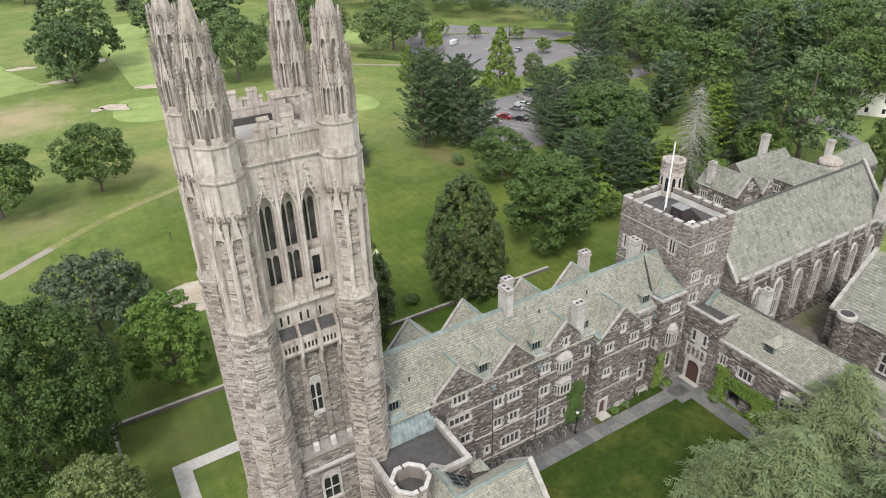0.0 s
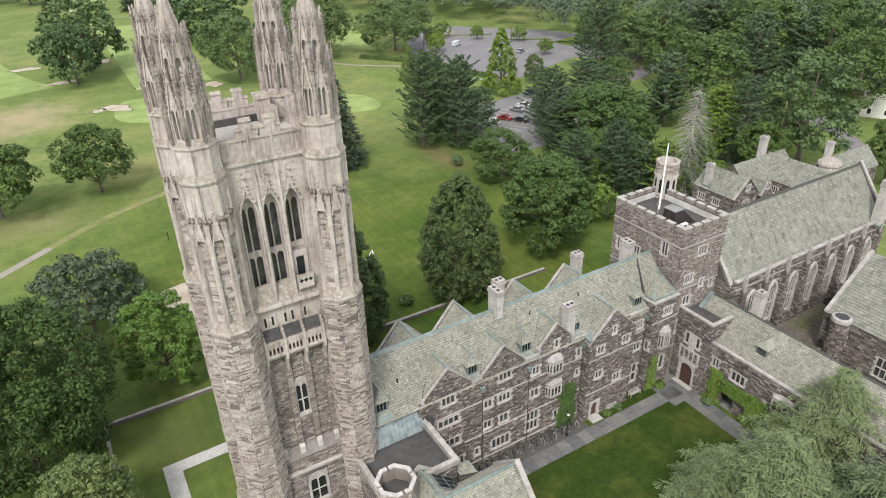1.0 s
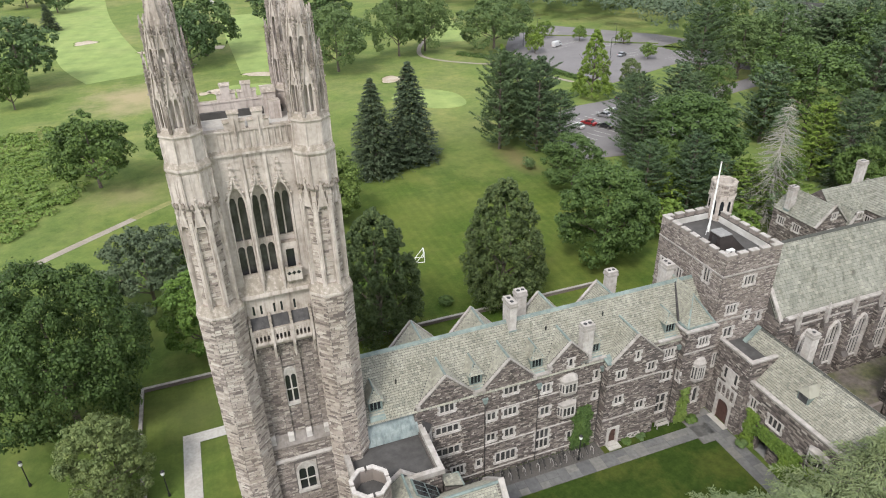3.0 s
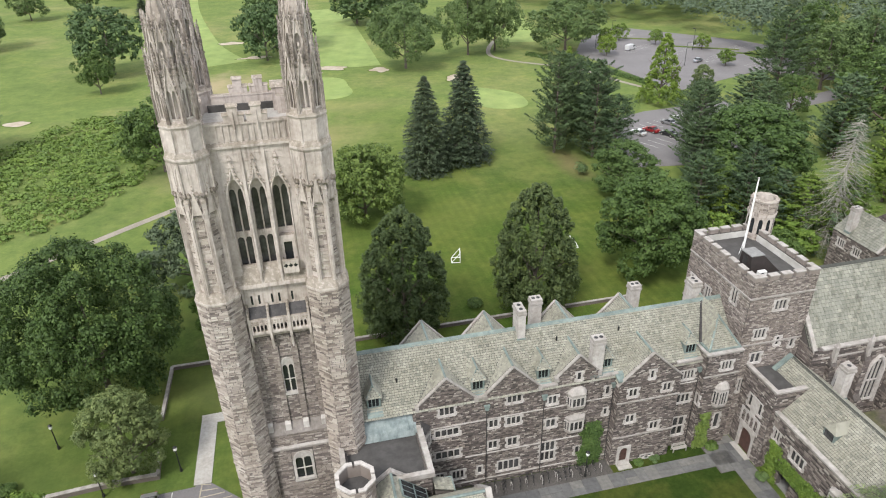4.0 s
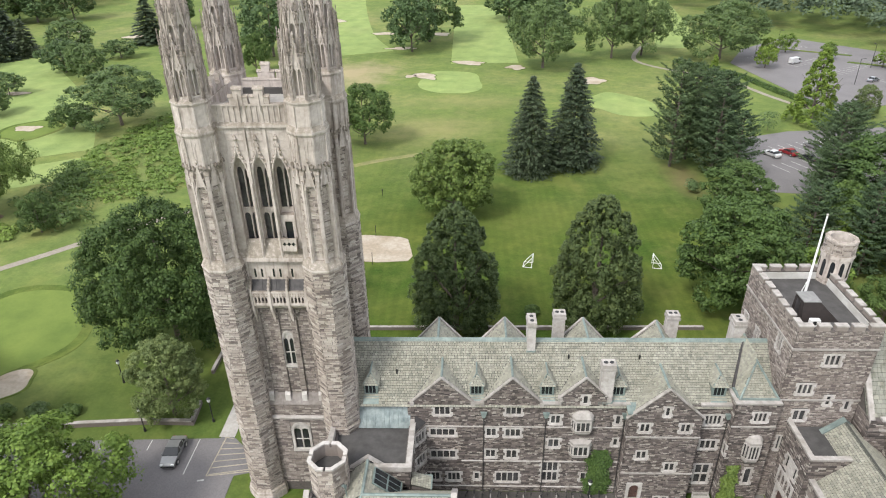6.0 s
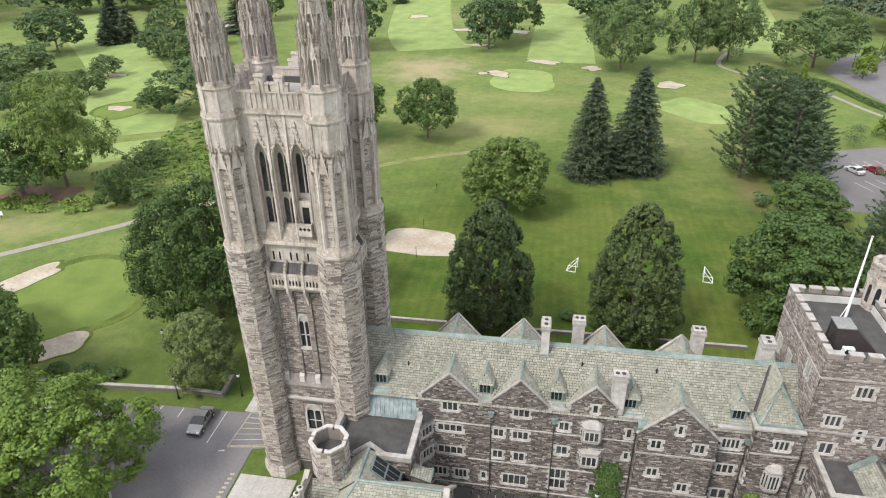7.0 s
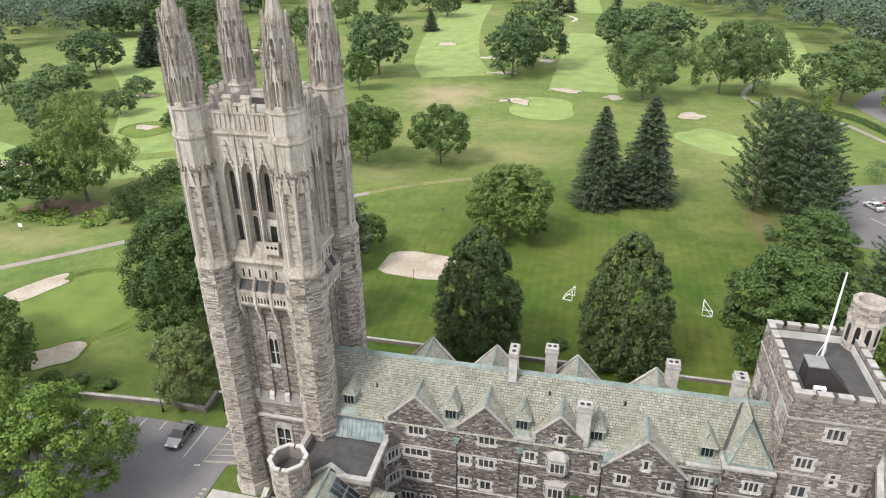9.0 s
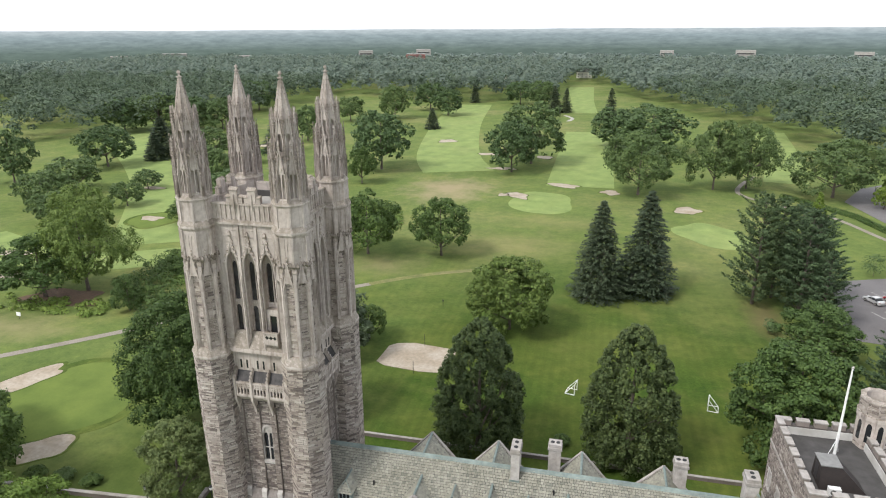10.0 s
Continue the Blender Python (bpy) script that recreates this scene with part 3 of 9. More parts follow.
for x in (-22, -19.1, -16.2, -13.4, -10.6, -7.75):
    stripe((x, 50.2), (x, 48.6), 0.1, PAINT)
stripe((-2.1, 50.4), (-2.1, 45.1), 0.1, PAINT)
for i in range(7):
    stripe((0.75, 45.1 + i * 0.95), (6.6 - i * 0.78, 46.2 + i * 0.72), 0.13, YELLOW, label="faded yellow hatching stripe", name="hatching")
stripe((0.55, 44.9), (6.9, 45.9), 0.14, YELLOW, label="faded yellow hatching border", name="hatching")
stripe((0.55, 44.9), (1.0, 51.3), 0.14, YELLOW, label="faded yellow hatching border", name="hatching")
for i in range(9):
    stripe((2.55 + 0.02 * i, 36.2 + i * 0.62), (3.05 + 0.02 * i, 36.25 + i * 0.62), 0.28, YELLOW, label="worn unreadable yellow road lettering", name="road_lettering")
stripe((-0.2, 44.2), (0.5, 44.35), 0.2, PAINT, label="worn painted parking symbol", name="parking_symbol")
for r in range(6):
    for i in range(13):
        o = Vector((137 + 8.5 * r, 228 - 7 * r)) + Vector((0.62, -0.78)) * 0
        x, y = 133 + i * 2.2 + r * 9.5, 244 + i * 1.6 - r * 11.5
        stripe((x, y), (x + 2.6, y - 3.6), 0.14, PAINT)
for i in range(8):
    stripe((99 + i * 2.6, 137 + i * 0.9), (101.2 + i * 2.6, 132.2 + i * 0.9), 0.14, PAINT)
    stripe((103 + i * 2.6, 149 + i * 0.9), (105.2 + i * 2.6, 144.2 + i * 0.9), 0.14, PAINT)
for i, (x, y, l) in enumerate(((150, 246, 34), (166, 222, 30), (182, 204, 22))):
    sheet("planted_island", [(x - 2, y + 12), (x + l * 0.6, y - 2), (x + l * 0.6 + 1.5, y - 0.5), (x - 0.5, y + 13.5)], 0.16, LAWN, "kerbed grass island in the car park", "traffic island")
sheet("entrance_island", blob(190, 212, 9, 6, 20, 0.1, 95), 0.16, LAWN, "rounded grass island at the car park entrance", "traffic island")
sheet("kerbed_island", blob(-12.5, 33.2, 5.2, 4.4, 30, 0.06, 96), 0.17, CONCRETE, "concrete kerb of a planted island", "kerb")
sheet("island_grass", blob(-12.5, 33.2, 4.95, 4.15, 30, 0.06, 96), 0.2, LAWN, "grass island under a tree in the car park", "traffic island")
# stone paths
ribbon("concrete_path", [(1.0, 50.8), (1.0, 56.5), (1.0, 61.6)], 1.9, 0.07, CONCRETE, "pale concrete path", "path")
ribbon("concrete_path", [(0.05, 61.2), (4.0, 61.3), (9.0, 61.4)], 1.7, 0.074, CONCRETE, "pale concrete path", "path")
b = Solid().box(3.9, 10.4, 35.5, 41.4, 0, 0.12)
terrace = tagged(part("terrace", b, CONCRETE), "pale flagstone terrace by the tower's foot", "paving", kind="structure")


# ---- the great tower ----
TX, TY, HS = 12.62, 48.02, 4.42
tower = thing("gothic_tower", "tall pale limestone Gothic bell tower with four spired corner turrets", "tower", m=pose(TX, TY, 0))


def knob(b, x, y, z, r, h=None):
    """A small carved leaf bud."""
    h = r * 1.5 if h is None else h
    b.octa([(z - h, 0.02), (z - h * 0.2, r), (z + h * 0.4, r * 0.75), (z + h, 0.02)], x, y, 4, 45)


def turret_meshes():
    M = {}
    M["turret"] = mesh_of("turret", Solid().octa([(0, 1.70), (10.2, 1.70), (28.2, 1.68)]))
    st = Solid()
    w = 2 * 1.72 * math.tan(radians(22.5))
    for k in range(8):
        a = radians(45 * k)
        n = Vector((math.cos(a), math.sin(a), 0))
        u = Vector((-math.sin(a), math.cos(a), 0))
        stones(st, n * 1.69, u, (0, 0, 1), n, -w / 2, w / 2, 1.4, 10.1, seed=40 + k, hh=(0.08, 0.25), ll=(0.22, 1.0), proud=0.085)
        stones(st, n * 1.69, u, (0, 0, 1), n, -w / 2, w / 2, 10.35, 28.0, seed=60 + k, hh=(0.08, 0.25), ll=(0.22, 1.0), proud=0.085)
    M["stonework"] = mesh_of("stonework", st)
    st = Solid()
    M["found"] = []
    for k in range(8):
        a = radians(45 * k)
        n = Vector((math.cos(a), math.sin(a), 0))
        u = Vector((-math.sin(a), math.cos(a), 0))
        stones(st, n * 1.69, u, (0, 0, 1), n, -w / 2, w / 2, 1.4, 10.1, seed=40 + k, hh=(0.08, 0.25), ll=(0.22, 1.0), proud=0.085)
        stones(st, n * 1.69, u, (0, 0, 1), n, -w / 2, w / 2, 10.35, 28.0, seed=60 + k, hh=(0.08, 0.25), ll=(0.22, 1.0), proud=0.085, pick=(-9, 9, 11.0, 28.0) if k in (6, 7) else None, out=M["found"])
    M["front_stonework"] = mesh_of("stonework", st)
    M["plinth"] = mesh_of("plinth", Solid().octa([(0, 2.0), (0.9, 2.0), (1.05, 1.92), (1.3, 1.92), (1.5, 1.70)]))
    M["string_course"] = mesh_of("string_course", Solid().octa([(10.05, 1.71), (10.15, 1.82), (10.25, 1.82), (10.42, 1.71)]))
    M["belt"] = mesh_of("belt", Solid().octa([(27.9, 1.70), (28.1, 1.79), (28.3, 1.79), (29.05, 1.46), (29.06, 1.2)]))
    core = Solid().octa([(28.9, 1.24), (37.4, 1.24)])
    M["panel_stage"] = mesh_of("panel_stage", core)
    M["angle_post"] = mesh_of("angle_post", Solid().box(1.2, 1.60, -0.17, 0.17, 28.9, 36.9).box(1.3, 1.68, -0.09, 0.09, 28.9, 36.4).slab([(1.2, -0.2, 36.9), (1.64, -0.2, 36.9), (1.3, -0.2, 37.6)], (0, 0.4, 0)))
    pan = Solid()
    for k in range(8):
        a = radians(45 * k)
        n = Vector((math.cos(a), math.sin(a), 0))
        u = Vector((-math.sin(a), math.cos(a), 0))
        stones(pan, n * 1.235, u, (0, 0, 1), n, -0.36, 0.36, 29.5, 32.1, seed=80 + k, hh=(0.1, 0.26), ll=(0.25, 0.7), proud=0.07)
        stones(pan, n * 1.235, u, (0, 0, 1), n, -0.36, 0.36, 32.5, 35.9, seed=90 + k, hh=(0.1, 0.26), ll=(0.25, 0.7), proud=0.07)
    M["panel_stones"] = mesh_of("panel_stones", pan)
    g = Solid()
    for s in (-1, 1):
        g.slab([(s * 0.36, -1.56, 35.6), (s * 0.46, -1.56, 35.6), (0, -1.56, 38.0), (0, -1.56, 37.6)], (0, 0.34, 0))
    g.slab([(-0.40, -1.535, 35.95), (0.40, -1.535, 35.95), (0, -1.535, 37.75)], (0, 0.3, 0))
    for s in (-1, 1):
        for f in (0.15, 0.4, 0.65, 0.88):
            knob(g, s * (0.5 * (1 - f) + 0.03), -1.5, 35.7 + 2.3 * f, 0.06)
    knob(g, 0, -1.45, 38.1, 0.1, 0.22)
    M["gablet"] = mesh_of("gablet", g)
    up = Solid().octa([(37.2, 1.38), (37.5, 1.44), (39.95, 1.44), (40.1, 1.52), (40.2, 1.57), (40.38, 1.57), (40.8, 1.38), (42.4, 1.36), (42.52, 1.40), (42.6, 1.46), (42.72, 1.46), (43.05, 1.22)])
    M["lower_rib"] = mesh_of("lower_rib", Solid().box(1.4, 1.66, -0.07, 0.07, 37.5, 39.98))
    M["upper_rib"] = mesh_of("upper_rib", Solid().box(1.3, 1.54, -0.07, 0.07, 40.7, 42.45))
    blind = Solid()
    for s in (-1, 1):
        blind.slab([(s * 0.07, -1.47, 37.9), (s * 0.14, -1.47, 37.9), (s * 0.14, -1.47, 39.2), (s * 0.30, -1.47, 39.65), (s * 0.50, -1.47, 39.2), (s * 0.50, -1.47, 39.9), (s * 0.07, -1.47, 39.9)], (0, 0.1, 0))
    M["blind_tracery"] = mesh_of("blind_tracery", blind)
    up.m = None
    bud = Solid()
    knob(bud, 1.56, 0, 37.55, 0.15, 0.3)
    knob(bud, 1.5, 0.3, 37.5, 0.13, 0.26)
    knob(bud, 1.5, -0.3, 37.6, 0.13, 0.26)
    M["leaf_carving"] = mesh_of("leaf_carving", bud)
    M["upper_stage"] = mesh_of("upper_stage", up)
    lan = Solid()
    w6 = 1.22 * math.tan(radians(22.5))
    tracery(lan, -w6, w6, 42.95, 46.1, [(-0.29, -0.04, [(43.2, 44.75, 45.15)]), (0.04, 0.29, [(43.2, 44.75, 45.15)])], -1.20, -1.05)
    for s in (-1, 1):
        lan.slab([(s * 0.38, -1.34, 44.5), (s * 0.46, -1.34, 44.5), (0.0, -1.30, 47.55), (0.0, -1.30, 47.05)], (0, 0.16, 0))
        lan.box(min(s * 0.36, s * 0.44), max(s * 0.36, s * 0.44), -1.30, -1.16, 43.0, 44.6)
        for f in (0.1, 0.22, 0.34, 0.46, 0.58, 0.7, 0.82, 0.93):
            knob(lan, s * (0.46 * (1 - f) + 0.04), -1.31, 44.5 + 3.05 * f, 0.05)
    lan.slab([(-0.3, -1.22, 45.2), (0.3, -1.22, 45.2), (0.0, -1.2, 47.0)], (0, 0.12, 0))
    lan.tube((0, -1.28, 45.55), (0, -1.16, 45.55), 0.14, 0.14, 8)
    knob(lan, 0, -1.24, 47.65, 0.08, 0.22)
    M["lancet"] = mesh_of("lancet", lan)
    pin = Solid()
    pin.octa([(42.9, 0.12), (44.6, 0.1), (44.62, 0.14), (44.72, 0.14), (44.8, 0.09), (46.2, 0.075), (46.22, 0.115), (46.3, 0.115), (46.34, 0.07), (48.0, 0.01)], 1.38, 0, 4, 45)
    pin.box(1.46, 1.53, -0.04, 0.04, 42.9, 45.0)
    for z in (45.5, 46.45, 46.7, 46.95, 47.2, 47.45):
        for dx, dy in ((1, 0), (-1, 0), (0, 1), (0, -1)):
            knob(pin, 1.38 + dx * 0.06 * (48.1 - min(z, 47.2)), dy * 0.06 * (48.1 - min(z, 47.2)), z, 0.042)
    knob(pin, 1.38, 0, 47.95, 0.05, 0.13)
    M["pinnacle"] = mesh_of("pinnacle", pin)
    col = Solid().octa([(45.9, 1.05), (46.3, 1.12), (46.55, 0.95), (46.7, 0.9)])
    M["collar"] = mesh_of("collar", col)
    l2 = Solid()
    w7 = 0.94 * math.tan(radians(22.5))
    tracery(l2, -w7, w7, 46.6, 49.2, [(-0.17, 0.17, [(46.9, 47.9, 48.35)])], -0.92, -0.80)
    for s in (-1, 1):
        l2.slab([(s * 0.28, -1.02, 47.7), (s * 0.35, -1.02, 47.7), (0.0, -0.98, 50.05), (0.0, -0.98, 49.65)], (0, 0.12, 0))
        for f in (0.12, 0.28, 0.44, 0.6, 0.76, 0.9):
            knob(l2, s * (0.35 * (1 - f) + 0.035), -0.98, 47.7 + 2.35 * f, 0.042)
    knob(l2, 0, -0.95, 50.15, 0.06, 0.18)
    M["upper_lancet"] = mesh_of("upper_lancet", l2)
    p2 = Solid()
    p2.octa([(46.6, 0.08), (48.9, 0.06), (48.92, 0.095), (49.0, 0.095), (49.04, 0.06), (50.35, 0.01)], 1.03, 0, 4, 45)
    for z in (48.3, 49.2, 49.45, 49.7):
        for dx, dy in ((1, 0), (-1, 0), (0, 1), (0, -1)):
            knob(p2, 1.03 + dx * 0.075, dy * 0.075, z, 0.042)
    M["upper_pinnacle"] = mesh_of("upper_pinnacle", p2)
    sp = Solid().octa([(48.9, 0.84), (49.2, 0.74), (52.45, 0.09), (52.5, 0.2), (52.58, 0.2), (52.62, 0.08), (52.75, 0.07), (52.85, 0.15), (52.98, 0.12), (53.08, 0.02)])
    for k in range(8):
        c, s = math.cos(radians(22.5 + 45 * k)), math.sin(radians(22.5 + 45 * k))
        for i in range(7):
            z = 49.6 + i * 0.43
            r = (0.74 - (z - 49.2) * 0.2) * 1.09
            knob(sp, c * r, s * r, z, 0.06)
        sp.tube((c * 0.84, s * 0.84, 49.0), (c * 0.13, s * 0.13, 52.4), 0.045, 0.03, 4)
    M["spire"] = mesh_of("spire", sp)
    M["lantern_core"] = mesh_of("lantern_core", Solid().octa([(42.9, 0.86), (46.0, 0.84), (46.4, 0.62), (49.0, 0.6)]))
    return M


TM = turret_meshes()
for q, (sx, sy) in enumerate(((1, -1), (1, 1), (-1, 1), (-1, -1))):
    tm = pose(sx * HS, sy * HS, 0, 0, 0, 90 * q)
    turret = part("turret", TM["turret"], MORTAR, tower, "octagonal corner turret of pale rubble under carved limestone", tm)
    tagged(part("stonework", TM["front_stonework" if q == 0 else "stonework"], PALE_RUBBLE, turret), kind="stuff")
    if q == 0:
        pieces("stone", turret, TM["found"], PALE_RUBBLE)
    tagged(part("panel_infill", TM["panel_stones"], PALE_RUBBLE, turret), kind="stuff")
    for n in ("plinth", "string_course", "belt", "panel_stage", "upper_stage", "collar", "spire", "lantern_core"):
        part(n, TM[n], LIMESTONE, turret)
    for k in range(8):
        r = Matrix.Rotation(radians(45 * k), 4, "Z")
        part("gablet", TM["gablet"], LIMESTONE, turret, m=r)
        part("blind_tracery", TM["blind_tracery"], LIMESTONE, turret, m=r)
        part("lancet", TM["lancet"], LIMESTONE, turret, m=r)
        part("upper_lancet", TM["upper_lancet"], LIMESTONE, turret, m=r)
        r = Matrix.Rotation(radians(22.5 + 45 * k), 4, "Z")
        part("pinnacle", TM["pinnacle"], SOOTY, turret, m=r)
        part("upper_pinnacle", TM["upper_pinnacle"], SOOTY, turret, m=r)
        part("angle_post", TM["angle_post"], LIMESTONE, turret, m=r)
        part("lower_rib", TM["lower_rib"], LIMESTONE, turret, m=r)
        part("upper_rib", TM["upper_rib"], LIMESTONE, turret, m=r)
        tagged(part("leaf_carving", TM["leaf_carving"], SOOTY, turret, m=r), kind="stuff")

# the four sides, drawn for the side that faces -y
BAYS, POSTS = (-1.66, 0.0, 1.66), (-2.49, -0.83, 0.83, 2.49)
E_ = 3.1
lowhole = (-0.82, 0.82, 5.95, 9.5)
midhole = (-0.55, 0.55, 16.5, 20.4)
SM = {}
b = Solid()
wall(b, -E_, E_, 0, 10.3, holes=[lowhole], y=-4.70, thick=0.8)
SM["lower_wall"] = mesh_of("lower_wall", b)
b = stones(Solid(), (0, -4.70, 0), (1, 0, 0), (0, 0, 1), (0, -1, 0), -E_, E_, 1.2, 10.2, holes=[(-1.08, 1.08, 5.6, 9.85)], seed=11, hh=(0.12, 0.25), ll=(0.25, 0.8))
SM["lower_stones"] = mesh_of("lower_stones", b)
b = Solid()
wall(b, -E_, E_, 10.3, 25.6, holes=[midhole], y=-4.10, thick=0.7)
SM["shallow_buttress"] = mesh_of("shallow_buttress", Solid().box(-0.27, 0.27, -4.28, -4.05, 12.9, 22.6))
SM["shaft_wall"] = mesh_of("shaft_wall", b)
b = Solid()
for i, p in enumerate(POSTS):
    stones(b, (0, -4.28, 0), (1, 0, 0), (0, 0, 1), (0, -1, 0), p - 0.27, p + 0.27, 12.9, 22.6, seed=20 + i, hh=(0.12, 0.25), ll=(0.2, 0.6))
for i, c in enumerate(BAYS):
    stones(b, (0, -4.10, 0), (1, 0, 0), (0, 0, 1), (0, -1, 0), c - 0.56, c + 0.56, 12.6, 23.0, holes=[(-0.72, 0.72, 16.2, 20.7)], seed=30 + i, hh=(0.12, 0.25), ll=(0.25, 0.7))
SM["shaft_stones"] = mesh_of("shaft_stones", b)
SM["lower_string"] = mesh_of("lower_string", Solid().slab([(-E_, -4.86, 10.22), (-E_, -4.5, 10.16), (-E_, -4.5, 10.5), (-E_, -4.62, 10.5), (-E_, -4.86, 10.36)], (2 * E_, 0, 0)))
SM["band_wall"] = mesh_of("band_wall", Solid().slab([(-E_, -4.6, 10.42), (-E_, -4.05, 10.42), (-E_, -4.05, 12.95), (-E_, -4.15, 12.95), (-E_, -4.6, 11.95)], (2 * E_, 0, 0)))
SM["band_stones"] = mesh_of("band_stones", stones(Solid(), (0, -4.6, 0), (1, 0, 0), (0, 0, 1), (0, -1, 0), -E_, E_, 10.52, 11.92, seed=12, hh=(0.09, 0.22), ll=(0.25, 0.8)))
SM["weathering"] = mesh_of("weathering", Solid().slab([(-E_, -4.68, 11.9), (-E_, -4.13, 12.98), (-E_, -4.13, 13.08), (-E_, -4.7, 11.98)], (2 * E_, 0, 0)))
b = Solid()
b.box(-0.26, 0.26, -4.52, -4.1, 12.1, 13.05)
b.slab([(-0.26, -4.52, 13.05), (-0.26, -4.1, 13.05), (-0.26, -4.1, 13.45), (-0.26, -4.26, 13.4)], (0.52, 0, 0))
SM["buttress_foot"] = mesh_of("buttress_foot", b)
b = Solid()
b.box(-E_, E_, -4.12, -3.6, 25.4, 28.3)
b.slab([(-E_, -4.55, 28.25), (-E_, -3.6, 28.25), (-E_, -3.6, 30.1), (-E_, -3.82, 30.1), (-E_, -4.5, 28.6)], (2 * E_, 0, 0))
SM["belfry_sill"] = mesh_of("belfry_sill", b)
SM["slit"] = mesh_of("slit", Solid().box(-0.085, 0.085, -4.128, -4.06, 26.45, 27.3))
b = Solid()
b.slab([(-0.7, -4.72, 25.12), (-0.7, -4.12, 26.2), (-0.7, -4.12, 26.05), (-0.7, -4.72, 25.0)], (1.4, 0, 0))
for i in range(4):
    b.slab([(-0.62 + i * 0.4, -4.73, 25.16), (-0.62 + i * 0.4, -4.13, 26.24), (-0.62 + i * 0.4, -4.13, 26.18), (-0.62 + i * 0.4, -4.73, 25.1)], (0.05, 0, 0))
SM["lean_roof"] = mesh_of("lean_roof", b)
b = Solid()
cols = [(-0.6 + i * 0.32, -0.6 + i * 0.32 + 0.2, [(24.05, 24.5, 24.68)]) for i in range(4)]
cols = [(p + 0.02, q + 0.02, r) for p, q, r in cols]
tracery(b, -0.72, 0.72, 23.85, 25.22, cols, -4.78, -4.64)
b.box(-0.72, 0.72, -4.82, -4.6, 25.18, 25.3)
b.slab([(-0.72, -4.78, 23.85), (-0.72, -4.1, 23.85), (-0.72, -4.1, 23.1), (-0.72, -4.16, 23.1), (-0.72, -4.4, 23.45), (-0.72, -4.74, 23.7)], (1.44, 0, 0))
for i in range(6):
    for z in (24.82, 25.02):
        b.octa([(z - 0.07, 0.005), (z, 0.06), (z + 0.07, 0.005)], -0.6 + i * 0.24, -4.79, 4, 0)
SM["balustrade"] = mesh_of("balustrade", b)
b = Solid()
b.octa([(21.7, 0.02), (22.0, 0.09), (22.3, 0.13)], 0, -4.3, 4, 45)
b.box(-0.1, 0.1, -4.86, -4.1, 23.3, 25.5)
b.slab([(-0.1, -4.36, 22.1), (-0.1, -4.1, 22.1), (-0.1, -4.1, 23.4), (-0.1, -4.82, 23.4)], (0.2, 0, 0))
b.slab([(-0.1, -4.86, 25.5), (-0.1, -4.1, 25.5), (-0.1, -4.1, 26.5), (-0.1, -4.26, 26.5)], (0.2, 0, 0))
for i in range(4):
    knob(b, 0, -4.8 + i * 0.17, 25.62 + i * 0.28, 0.12)
SM["bracket"] = mesh_of("bracket", b)
b = Solid()
tracery(b, -E_, E_, 28.9, 40.4, [(c - 0.66, c + 0.66, [(28.95, 36.2, 37.75)]) for c in BAYS], -4.16, -3.12)
SM["window_shaft"] = mesh_of("window_shaft", Solid().tube((0, -4.17, 29.6), (0, -4.17, 36.3), 0.07, 0.07, 6))
SM["belfry_wall"] = mesh_of("belfry_wall", b)
b = Solid()
b.box(-0.12, 0.12, -4.42, -4.1, 28.6, 36.4)
b.box(-0.06, 0.06, -4.5, -4.4, 28.6, 35.6)
b.slab([(-0.12, -4.42, 36.4), (-0.12, -4.1, 36.4), (-0.12, -4.1, 40.3), (-0.12, -4.24, 40.3)], (0.24, 0, 0))
SM["mullion_buttress"] = mesh_of("mullion_buttress", b)
b = Solid()
tracery(b, -0.67, 0.67, 29.6, 37.8, [(-0.585, -0.055, [(29.75, 32.1, 32.5), (33.0, 36.0, 36.7)]), (0.055, 0.585, [(29.75, 32.1, 32.5), (33.0, 36.0, 36.7)])], -3.42, -3.26)
for s in (-0.32, 0.32):
    b.box(s - 0.26, s + 0.26, -3.46, -3.3, 32.62, 32.9)
b.tube((0, -3.44, 37.05), (0, -3.24, 37.05), 0.2, 0.2, 8)
SM["belfry_window"] = mesh_of("belfry_window", b)
SM["louvre_pane"] = mesh_of("louvre_pane", Solid().box(-0.64, 0.64, -3.2, -3.16, 29.7, 37.4))
b = Solid()
ogee = [(0.68, 36.1), (0.63, 36.75), (0.48, 37.3), (0.27, 37.7), (0.13, 38.1), (0.05, 38.7), (0.0, 39.3)]
for s in (-1, 1):
    for (x0, z0), (x1, z1) in zip(ogee, ogee[1:]):
        b.tube((s * x0, -4.2, z0), (s * x1, -4.2, z1), 0.12, 0.1, 6)
    for x, z in ogee[1:6]:
        knob(b, s * (x + 0.1), -4.22, z + 0.1, 0.11, 0.16)
    for z in (38.5, 38.9):
        knob(b, s * 0.13, -4.22, z, 0.09, 0.14)
    for z in (38.4, 39.2, 39.8):
        b.box(s * 0.42 - 0.2, s * 0.42 + 0.2, -4.2, -4.15, z - 0.03, z + 0.03)
knob(b, 0, -4.22, 39.45, 0.17, 0.3)
SM["ogee_hood"] = mesh_of("ogee_hood", b)
b = Solid()
b.box(-E_, E_, -4.36, -3.9, 40.32, 40.5)
b.slab([(-E_, -4.36, 40.5), (-E_, -3.9, 40.5), (-E_, -3.9, 40.8), (-E_, -4.2, 40.75)], (2 * E_, 0, 0))
b.box(-E_, E_, -4.18, -3.75, 40.5, 42.1)
b.box(-E_, E_, -4.28, -3.7, 42.05, 42.2)
